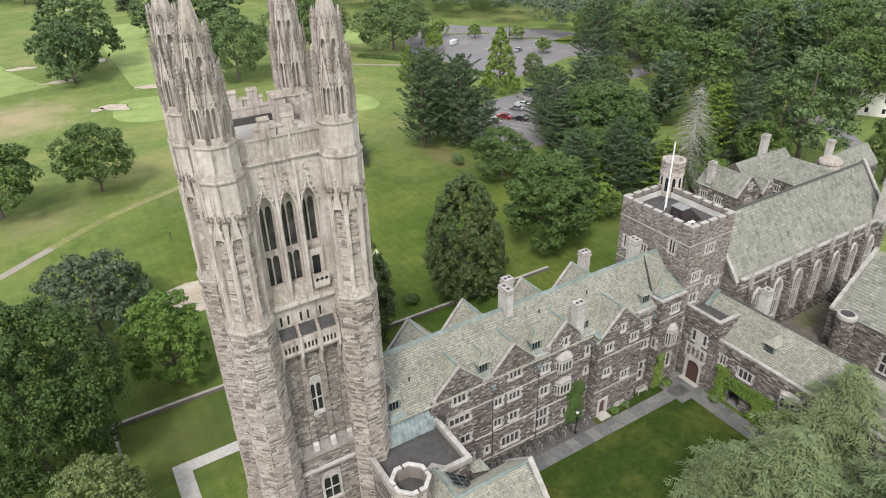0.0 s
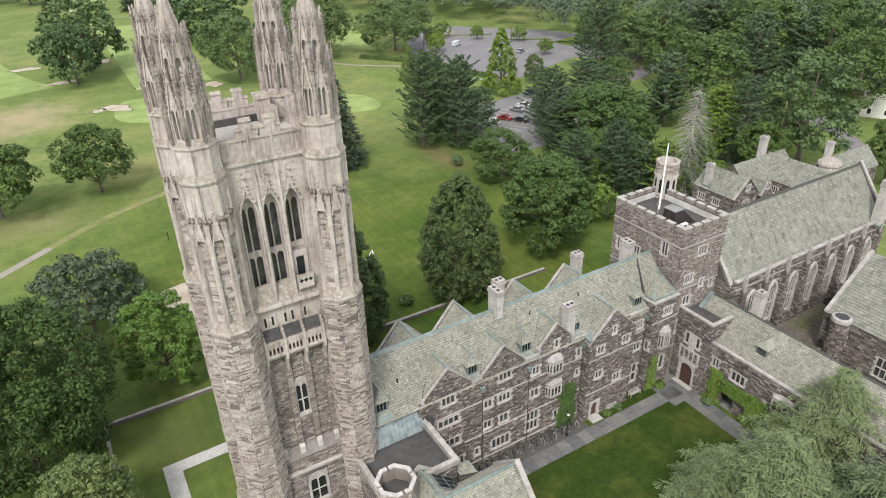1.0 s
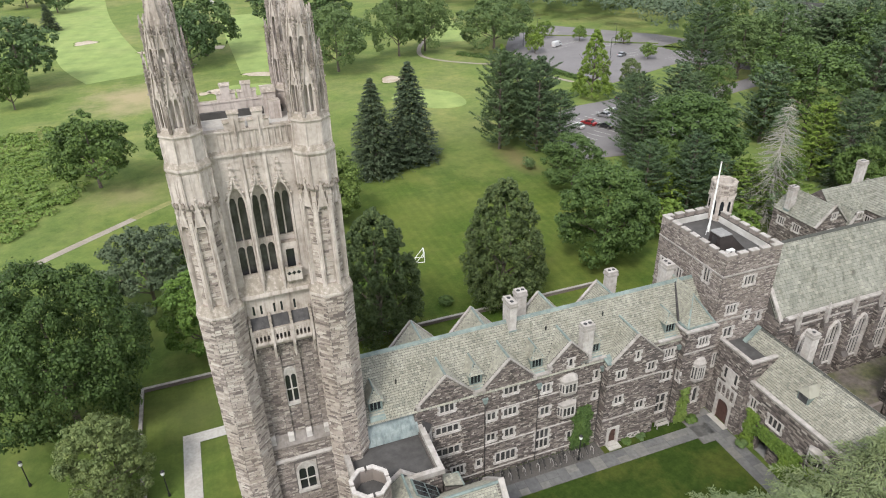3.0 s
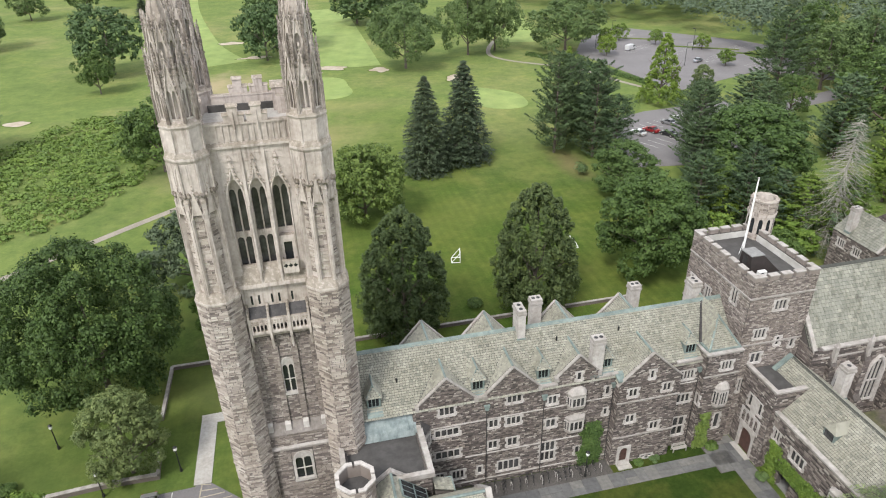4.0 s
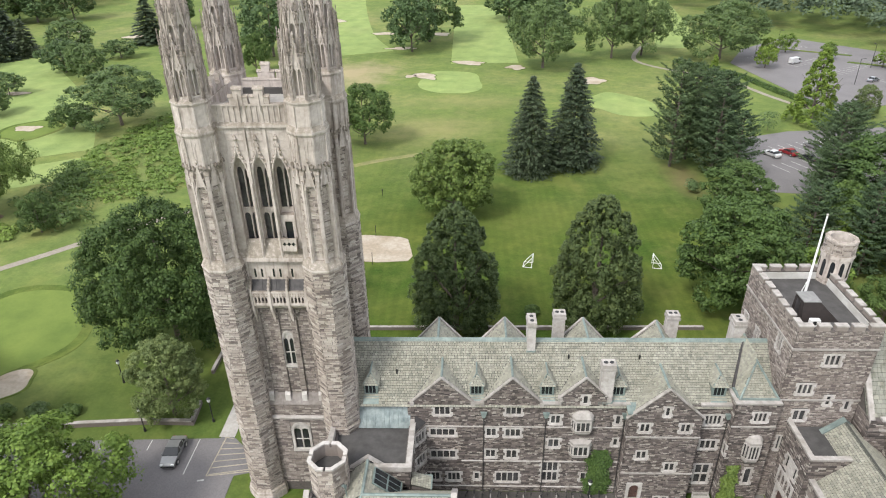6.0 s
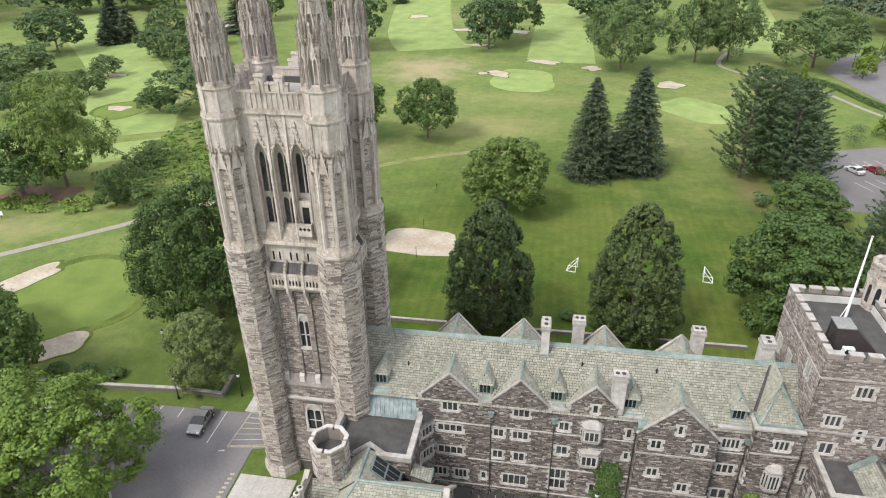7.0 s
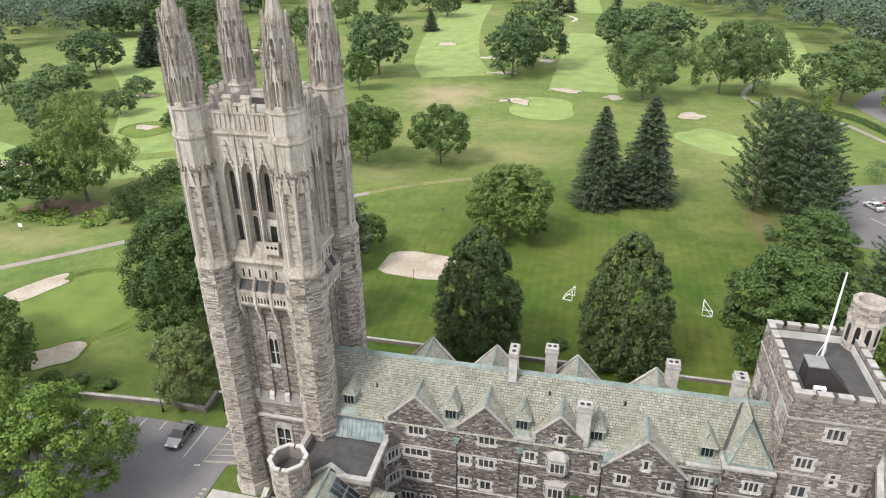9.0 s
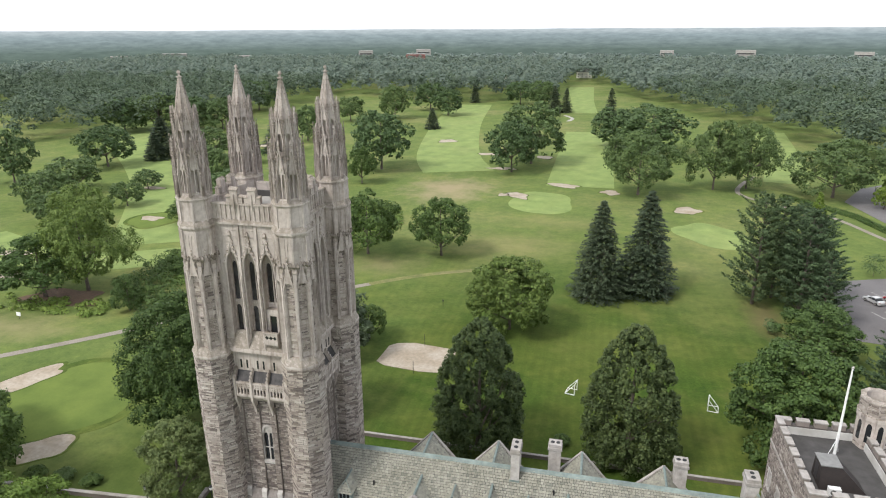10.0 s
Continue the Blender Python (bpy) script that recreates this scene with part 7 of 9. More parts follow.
# glazed roof window on the cross gable
along, across = Vector((2.4, 0, -2.05)), Vector((0, 1.9, 0))
corner = Vector((21.0, 35.05, 10.33))
raised = along.cross(across).normalized()
raised = raised if raised.z > 0 else -raised
rw = part("roof_window", Solid().slab([tuple(corner), tuple(corner + along), tuple(corner + along + across), tuple(corner + across)], tuple(raised * 0.14)), COPPER, gate, "long copper-framed glazed roof window")
for i in range(3):
    for j in range(2):
        o_ = corner + along * (0.05 + 0.48 * j) + across * (0.05 + 0.315 * i) + raised * 0.145
        part("pane", Solid().slab([tuple(o_), tuple(o_ + along * 0.42), tuple(o_ + along * 0.42 + across * 0.27), tuple(o_ + across * 0.27)], tuple(raised * 0.015)), GLASS, rw)
roof_slope(gate, (26.1, 36.75, 7.75), (26.1, 38.3, 7.75), (24.3, 36.75, 8.35), (24.3, 38.3, 8.35), 430, "small slate lean-to roof by the passage")
part("lead_edge", Solid().box(24.25, 26.15, 38.3, 38.45, 7.6, 7.8).box(26.1, 26.25, 36.75, 38.45, 7.6, 7.78), COPPER, gate, "verdigris copper edge")
part("lean_to_wall", Solid().box(24.35, 26.0, 36.8, 38.2, 0.0, 7.7), MORTAR, gate)
for i in range(4):
    c = thing("chimney_shaft", "round pale stone chimney shaft in a row of four", "chimney", "row of chimney shafts", m=pose(15.75 - 0.06 * i, 31.7 - 0.62 * i, 6.5))
    part("shaft", Solid().octa([(0, 0.22), (4.2, 0.22), (4.25, 0.3), (4.45, 0.3), (4.5, 0.22)], n=10, turn=0), TRIM, c)
    part("flue", Solid().octa([(4.49, 0.14), (4.52, 0.14)], n=10, turn=0), IRON, c)

# ---- courtyard paving, slab by slab ----
court_path = thing("courtyard_path", "path of grey bluestone slabs round the courtyard lawn", "path", kind="structure")
SLAB = grained("bluestone_slab", (0.158, 0.156, 0.152), (0.104, 0.103, 0.102), 2.2, 0.5, (0.7, 0.7, 0.68), 0.5, 0.85, 0, 0.25)
_nt = SLAB.node_tree
_info = _nt.nodes.new("ShaderNodeObjectInfo")
_tone = ramp_node(_nt, _info.outputs["Random"], [(0.0, (0.72, 0.73, 0.76)), (0.6, (1.0, 1.0, 1.0)), (1.0, (1.22, 1.18, 1.12))])
_b = _nt.nodes["Principled BSDF"]
_src = _b.inputs["Base Color"].links[0].from_socket
_nt.links.new(mix_node(_nt, 1.0, _src, _tone, "MULTIPLY"), _b.inputs["Base Color"])
slab_meshes = {}


def slab_at(x, y, w, d):
    key = (round(w, 1), round(d, 1))
    if key not in slab_meshes:
        slab_meshes[key] = mesh_of("slab", Solid().loft([[(-w / 2 + e, -d / 2 + e, z), (w / 2 - e, -d / 2 + e, z), (w / 2 - e, d / 2 - e, z), (-w / 2 + e, d / 2 - e, z)] for z, e in ((0.02, 0.012), (0.075, 0.012), (0.085, 0.03))]))
    part("slab", slab_meshes[key], SLAB, court_path, m=pose(x, y, 0))


part("path_bed", Solid().box(24.6, 58.4, 39.3, 41.2, 0, 0.05).box(58.2, 60.6, 12.0, 42.6, 0, 0.052).box(56.5, 58.4, 38.3, 42.4, 0, 0.049), MORTAR, court_path)
rs = random.Random(4)
x = 24.6
while x < 58.0:
    w = rs.choice((1.1, 1.4, 1.7))
    if rs.random() < 0.5:
        slab_at(x + w / 2, 40.25, w, 1.9)
    else:
        slab_at(x + w / 2, 39.75, w, 0.9)
        slab_at(x + w / 2, 40.7, w, 1.0)
    x += w
y = 13.0
while y < 42.2:
    d = rs.choice((1.1, 1.4, 1.7))
    slab_at(58.75, y + d / 2, 1.1, d)
    slab_at(59.95, y + d / 2, 1.3, d)
    y += d
for i in range(3):
    slab_at(57.4, 38.9 + i * 1.2, 1.6, 1.2)
for i in range(6):
    for j in range(5):
        part("flagstone", mesh_of("flagstone", Solid().loft([[(3.95 + i * 1.07 + e, 35.6 + j * 1.15 + e, z), (5.0 + i * 1.07 - e, 35.6 + j * 1.15 + e, z), (5.0 + i * 1.07 - e, 36.73 + j * 1.15 - e, z), (3.95 + i * 1.07 + e, 36.73 + j * 1.15 - e, z)] for z, e in ((0.12, 0.01), (0.15, 0.02))])), CONCRETE, terrace)


# ---- trees ----
def leaf_mesh(name, centres, normals, size, rng, material, aspect=1.0, hang=None):
    """Many small bent leaf sprays, each an island of its own."""
    n = len(centres)
    t = rng.normal(size=(n, 3)) if hang is None else hang + rng.normal(size=(n, 3)) * 0.25
    nn = normals / np.linalg.norm(normals, axis=1, keepdims=True)
    t -= nn * np.sum(t * nn, axis=1, keepdims=True)
    t /= np.linalg.norm(t, axis=1, keepdims=True) + 1e-9
    s = np.cross(nn, t)
    k = (size * rng.uniform(0.6, 1.35, size=(n, 1)))
    w = k * aspect
    v = np.empty((n, 4, 3))
    v[:, 0] = centres - t * k * 0.5
    v[:, 1] = centres + s * w * 0.5 - nn * k * 0.12
    v[:, 2] = centres + t * k * 0.5
    v[:, 3] = centres - s * w * 0.5 - nn * k * 0.12
    me = bpy.data.meshes.new(name)
    me.vertices.add(n * 4)
    me.vertices.foreach_set("co", v.reshape(-1))
    me.loops.add(n * 4)
    me.loops.foreach_set("vertex_index", np.arange(n * 4, dtype=np.int32))
    me.polygons.add(n)
    me.polygons.foreach_set("loop_start", np.arange(0, n * 4, 4, dtype=np.int32))
    me.update(calc_edges=True)
    me.materials.append(material)
    return me


def clumps_to_leaves(cc, cr, per, rng, flat=0.75, spray=False):
    """Leaf places on the outer and upper sides of round clumps."""
    m = len(cc)
    d = rng.normal(size=(m, per, 3))
    d /= np.linalg.norm(d, axis=2, keepdims=True)
    d[:, :, 2] = np.where(d[:, :, 2] < -0.25, -d[:, :, 2], d[:, :, 2])
    r = cr[:, None, None] * rng.uniform(0.72, 1.05, size=(m, per, 1))
    p = cc[:, None, :] + d * r * np.array([1, 1, flat])
    nrm = d + np.array([0, 0, 0.35]) + rng.normal(size=d.shape) * 0.2
    if spray:
        return p.reshape(-1, 3), nrm.reshape(-1, 3), (d + np.array([0, 0, 0.55]) + rng.normal(size=d.shape) * 0.35).reshape(-1, 3)
    return p.reshape(-1, 3), nrm.reshape(-1, 3)


def limbs(b, rng, H, R, start, tips, r0):
    b.tube((0, 0, -0.1), (0.1, 0.05, H * start), r0, r0 * 0.72, 8)
    b.tube((0.1, 0.05, H * start), (0.05, -0.1, H * 0.8), r0 * 0.72, r0 * 0.2, 7)
    for i in range(tips):
        a = 2 * math.pi * i / tips + rng.uniform(-0.3, 0.3)
        z0 = H * (start * rng.uniform(0.75, 1.0) + 0.22 * rng.random())
        m = (R * 0.45 * math.cos(a), R * 0.45 * math.sin(a), z0 + H * 0.14)
        e = (R * 0.82 * math.cos(a + 0.2), R * 0.82 * math.sin(a + 0.2), z0 + H * rng.uniform(0.16, 0.32))
        b.tube((0.05, 0, z0), m, r0 * 0.4, r0 * 0.24, 5)
        b.tube(m, e, r0 * 0.24, r0 * 0.06, 5)
        b.tube(m, (m[0] * 1.5 - 0.4, m[1] * 1.3 + 0.5, m[2] + H * 0.18), r0 * 0.18, r0 * 0.05, 5)


def broad_tree(name, H, R, material, seed, shape="round", leaves=9000, leaf=0.42, low=0.16, m=None, label="", group="", boughs=34, bough=0.34, open_crown=0.0, ragged=1.0):
    """A tree whose crown is built of boughs, clumps on the boughs and leaf sprays on the clumps."""
    rng = np.random.default_rng(seed)
    rnd = random.Random(seed)
    tree = thing(name, label, "tree", group, m=m)
    b = Solid()
    limbs(b, rnd, H, R, max(low, 0.12), 7, 0.035 * H * 0.6 + 0.08)
    part("trunk", b, BARK, tree)
    k = np.arange(boughs)
    spin = k * 2.39996 + rng.uniform(-0.35, 0.35, boughs)
    half = H * (1 - low) / 2
    if shape == "round":
        up = 1 - (1.86 if low < 0.08 else 1.74) * (k + 0.5) / boughs
        ring = np.sqrt(1 - np.where(up < 0, 0.72 * up, up) ** 2)
        out = np.stack([ring * np.cos(spin), ring * np.sin(spin), up], 1)
        lump = (0.76 + ragged * rng.uniform(-0.15, 0.12, boughs)) * (1 + ragged * (0.1 * np.sin(2 * spin + seed) + 0.06 * np.sin(3 * spin + 2 * seed)))
        inner = k % 6 == 5
        lump[inner] *= 0.55
        br = R * bough * (1 + ragged * rng.uniform(-0.42, 0.36, boughs))
        bc = np.stack([out[:, 0] * R * lump, out[:, 1] * R * lump, H * low + half + out[:, 2] * (half - br * 0.55) * np.clip(lump + 0.18, 0, 0.97)], 1)
        tall = 0.72
    else:
        f = 1 - (k + 0.5) / boughs
        if shape == "oval":
            f = f ** 1.15
            wid = np.interp(f, [0, 0.12, 0.3, 0.48, 0.65, 0.8, 0.92, 1], [0.66, 0.88, 0.94, 0.89, 0.75, 0.57, 0.34, 0.06])
            tall = 1.5
        else:
            f = f ** 1.3
            wid = (1 - f) ** 0.75 * 0.92
            tall = 0.8
        out = np.stack([np.cos(spin), np.sin(spin), 0.35 + f * 0.6], 1)
        out /= np.linalg.norm(out, axis=1, keepdims=True)
        rr = np.where(k % 4 == 0, 0.62, rng.uniform(0.86, 1.0, boughs))
        br = R * bough * rng.uniform(0.75, 1.25, boughs) * np.clip(1.1 - f * 0.55, 0.45, 1.1)
        bc = np.stack([np.cos(spin) * rr * wid * R, np.sin(spin) * rr * wid * R, H * low + br * 0.5 + f * (H * (1 - low) - br * 1.7)], 1)
    subs = 20 if shape == "round" else 9
    d = rng.normal(size=(boughs, subs, 3)) * 0.9 + out[:, None, :] * 0.75 + np.array([0, 0, 0.45])
    d /= np.linalg.norm(d, axis=2, keepdims=True)
    sc = bc[:, None, :] + d * br[:, None, None] * rng.uniform(0.55, 1.0, (boughs, subs, 1)) * np.array([1, 1, tall])
    sr = br[:, None] * rng.uniform(0.24, 0.4, (boughs, subs)) * (1.25 if shape != "round" else 1.0)
    if open_crown:
        keep = rng.random((boughs, subs)) > open_crown
        sc, d, sr = sc[keep], d[keep], sr[keep]
    sc, d, sr = sc.reshape(-1, 3), d.reshape(-1, 3), sr.reshape(-1)
    per = max(leaves // len(sc), 6)
    e = rng.normal(size=(len(sc), per, 3)) * 0.75 + d[:, None, :] * 0.45 + np.array([0, 0, 0.3])
    e /= np.linalg.norm(e, axis=2, keepdims=True)
    p = sc[:, None, :] + e * sr[:, None, None] * rng.uniform(0.5, 1.3, (len(sc), per, 1)) * np.array([1, 1, 0.8 if shape == "round" else 1.25])
    nrm = e * 1.0 + np.array([0, 0, 0.25]) + rng.normal(size=e.shape) * 0.28
    tip = e + rng.normal(size=e.shape) * 0.5 + np.array([0, 0, 0.3 if shape == "oval" else -0.1])
    p, nrm, tip = p.reshape(-1, 3), nrm.reshape(-1, 3), tip.reshape(-1, 3)
    keep = p[:, 2] > 0.2
    part("crown", leaf_mesh("crown", p[keep], nrm[keep], leaf * 1.32, rng, material, 0.66, tip[keep]), material, tree)
    return tree


def needle_tree(name, H, R, material, seed, label, kind="spruce", m=None, group="", levels=30, per=11, low=0.05, leaf=0.5, bare=None):
    """A conifer: whorls of branches on a straight stem, each branch clad in needle sprays."""
    rng = np.random.default_rng(seed)
    tree = thing(name, label, "tree", group, m=m)
    b = Solid()
    b.tube((0, 0, -0.1), (0, 0, H * 0.6), 0.017 * H, 0.009 * H, 8)
    b.tube((0, 0, H * 0.6), (0.05, 0, H * 0.985), 0.009 * H, 0.02, 6)
    P, N, T = [], [], []
    up = np.array([0, 0, 1.0])
    for i in range(levels):
        f = (i + 0.5) / levels
        base_z = H * (low + (1 - low) * f)
        if kind == "spruce":
            r = 1.12 * R * (1 - f) ** 0.74 + 0.2
            drop, jit = -0.30, 0.35
        elif kind == "pine":
            r = R * np.interp(f, [0, 0.15, 0.5, 0.8, 1], [0.75, 1.0, 0.95, 0.72, 0.22]) * rng.uniform(0.7, 1.15)
            drop, jit = 0.5, 0.7
        else:
            r = R * np.interp(f, [0, 0.25, 0.6, 0.9, 1], [1.0, 0.95, 0.7, 0.3, 0.1]) * rng.uniform(0.75, 1.12)
            drop, jit = -0.08, 0.6
        turn = rng.uniform(0, 6.283)
        for j in range(per):
            z = min(base_z + rng.uniform(-jit, jit) * H / levels, H * 0.985)
            a = turn + 6.283 * j / per + rng.uniform(-0.25, 0.25)
            ln = r * (rng.uniform(0.45, 1.15) if kind != "spruce" else rng.uniform(0.72, 1.1))
            tip = np.array([math.cos(a) * ln, math.sin(a) * ln, drop * ln])
            away = np.array([math.cos(a), math.sin(a), 0.0])
            side = np.array([-math.sin(a), math.cos(a), 0.0])
            if j < (per if bare else 4) and f < 0.95:
                b.tube((0, 0, z), tuple(np.array([0, 0, z]) + tip * 0.85), 0.06 if bare else 0.05, 0.015, 4)
            if bare:
                for h in (0.35, 0.5, 0.62, 0.74, 0.86):
                    root = np.array([0, 0, z]) + tip * h
                    for g in (-1, 1):
                        twig = root + (away * 0.5 + side * g * rng.uniform(0.5, 0.9)) * ln * 0.3 * (1.1 - h) - up * ln * rng.uniform(0.03, 0.12)
                        b.tube(tuple(root), tuple(twig), 0.022, 0.008, 3)
            if bare and rng.random() < bare:
                continue
            if kind == "cedar":
                # a drooping frond: twigs set in pairs along the branch
                n = max(int(ln * 3.0), 4)
                s = np.linspace(0.25, 1.0, n)
                q = np.array([0, 0, z]) + tip * s[:, None] + up * (0.28 * ln * s * (1 - s * 1.1))[:, None]
                for g in (-1, 1):
                    tw = away * 0.62 + side * g * 0.85 + rng.normal(size=(n, 3)) * 0.16
                    tw[:, 2] -= 0.25
                    tl = (0.35 + 0.36 * ln * (1.06 - s)) * rng.uniform(0.7, 1.2, n)
                    for h in (0.12, 0.34, 0.56, 0.78, 1.0):
                        P.append(q + tw * (tl * h)[:, None] - up * (0.22 * tl * h * h)[:, None] + rng.normal(size=(n, 3)) * 0.04)
                        N.append(up + away * 0.3 + rng.normal(size=(n, 3)) * 0.3)
                        T.append(tw - up * (0.25 + 0.4 * h))
                continue
            k = max(int(6 + ln * (8 if kind == "spruce" else 9)), 6)
            s = rng.uniform(0.12, 1.0, k) ** 0.7 if kind == "spruce" else rng.uniform(0.3, 1.02, k) ** 0.6
            q = np.array([0, 0, z]) + tip * s[:, None] + up * ((0.12 if kind == "spruce" else 0.1) * ln * (s ** 2 - s))[:, None]
            q += side * (rng.normal(size=k) * (0.2 if kind == "spruce" else 0.16) * ln * (1.15 - s))[:, None] + rng.normal(size=(k, 3)) * 0.08
            P.append(q)
            N.append((up + 0.3 * away + rng.normal(size=(k, 3)) * 0.3) if kind == "spruce" else (up * 0.75 + 0.5 * away + rng.normal(size=(k, 3)) * 0.5))
            T.append(np.tile(away + up * (-0.5 if kind == "spruce" else 0.35), (k, 1)) + side * rng.normal(size=(k, 1)) * 0.5)
    part("trunk", b, DRY_WOOD if bare else BARK, tree)
    if P:
        P, N, T = np.concatenate(P), np.concatenate(N), np.concatenate(T)
        part("crown", leaf_mesh("crown", P, N, leaf, rng, material, {"cedar": 0.26, "pine": 0.34}.get(kind, 0.42), T), material, tree)
    return tree


LEAF_OAK = leafy("oak_leaves", [(0.0, (0.036, 0.066, 0.019)), (0.5, (0.070, 0.117, 0.030)), (1.0, (0.125, 0.186, 0.051))])
LEAF_LINDEN = leafy("linden_leaves", [(0.0, (0.037, 0.058, 0.021)), (0.55, (0.074, 0.105, 0.036)), (1.0, (0.153, 0.186, 0.065))])
LEAF_BRIGHT = leafy("bright_leaves", [(0.0, (0.075, 0.125, 0.022)), (0.5, (0.125, 0.193, 0.034)), (1.0, (0.205, 0.278, 0.060))])
LEAF_MAPLE = leafy("maple_leaves", [(0.0, (0.047, 0.081, 0.035)), (0.5, (0.086, 0.135, 0.050)), (1.0, (0.142, 0.205, 0.081))])
LEAF_BEECH = leafy("beech_leaves", [(0.0, (0.039, 0.071, 0.021)), (0.5, (0.074, 0.122, 0.033)), (1.0, (0.130, 0.187, 0.060))])
LEAF_DARK_OAK = leafy("dark_oak_leaves", [(0.0, (0.027, 0.051, 0.015)), (0.5, (0.056, 0.096, 0.024)), (1.0, (0.112, 0.166, 0.044))])
LEAF_YOUNG = leafy("young_leaves", [(0.0, (0.046, 0.092, 0.020)), (0.5, (0.088, 0.158, 0.032)), (1.0, (0.155, 0.240, 0.056))])
LEAF_SILVER = leafy("silver_maple_leaves", [(0.0, (0.046, 0.068, 0.038)), (0.5, (0.084, 0.115, 0.062)), (1.0, (0.145, 0.180, 0.104))])
LEAF_LAWN_BEECH = leafy("lawn_beech_leaves", [(0.0, (0.052, 0.088, 0.022)), (0.5, (0.092, 0.142, 0.036)), (1.0, (0.165, 0.222, 0.064))])
LEAF_HORNBEAM = leafy("hornbeam_leaves", [(0.0, (0.065, 0.098, 0.038)), (0.5, (0.115, 0.155, 0.06)), (1.0, (0.185, 0.23, 0.1))])
LEAF_ASH = leafy("ash_leaves", [(0.0, (0.078, 0.122, 0.028)), (0.5, (0.136, 0.194, 0.046)), (1.0, (0.225, 0.288, 0.078))])
LEAF_FERN = leafy("brush_leaves", [(0.0, (0.085, 0.135, 0.03)), (0.5, (0.145, 0.215, 0.045)), (1.0, (0.21, 0.29, 0.07))], patch=0.18)
LEAF_SPRUCE = leafy("spruce_needles", [(0.0, (0.028, 0.043, 0.024)), (0.5, (0.053, 0.075, 0.041)), (1.0, (0.086, 0.112, 0.062))], through_light=0.15)
LEAF_PINE = leafy("pine_needles", [(0.0, (0.053, 0.089, 0.047)), (0.5, (0.095, 0.145, 0.073)), (1.0, (0.150, 0.206, 0.110))], through_light=0.25)
LEAF_WHITE_PINE = leafy("white_pine_needles", [(0.0, (0.041, 0.070, 0.034)), (0.5, (0.073, 0.115, 0.054)), (1.0, (0.115, 0.164, 0.081))], through_light=0.25)
LEAF_CEDAR = leafy("cedar_needles", [(0.0, (0.11, 0.145, 0.072)), (0.5, (0.19, 0.235, 0.115)), (1.0, (0.29, 0.335, 0.18))], patch=1.3, through_light=0.3)
LEAF_WOOD = leafy("woodland_leaves", [(0.0, (0.048, 0.074, 0.047)), (0.5, (0.086, 0.124, 0.080)), (1.0, (0.140, 0.184, 0.120))], patch=0.06)
# distance haze is mixed into these two paler, bluer leaf colours
LEAF_FAR_HAZY = leafy("hazy_far_leaves", [(0.0, (0.122, 0.164, 0.136)), (0.5, (0.170, 0.218, 0.178)), (1.0, (0.226, 0.276, 0.222))], patch=0.05, through_light=0.4)
LEAF_DISTANT_HAZY = leafy("hazy_distant_leaves", [(0.0, (0.190, 0.235, 0.215)), (0.5, (0.236, 0.287, 0.258)), (1.0, (0.282, 0.335, 0.300))], patch=0.02, through_light=0.4)

seeds = {}


def plant(kind, x, y, H, R, turn=0.0):
    """A tree of a kind at a place. The first of a kind is built, the others are copies of it at their own size."""
    made = seeds.get(kind)
    base = KINDS[kind]
    if made is None:
        made = base[0](base[1], base[2], base[3], m=pose(0.000, 0.000, 0.000), **base[4])
        seeds[kind] = made
        made.matrix_basis = pose(x, y, 0, 0, 0, turn) @ Matrix.Diagonal((R / base[3], R / base[3], H / base[2], 1))
        return made
    c = copy_thing(made, pose(0, 0, 0))
    c.matrix_basis = pose(x, y, 0, 0, 0, turn) @ Matrix.Diagonal((R / base[3], R / base[3], H / base[2], 1))
    return c


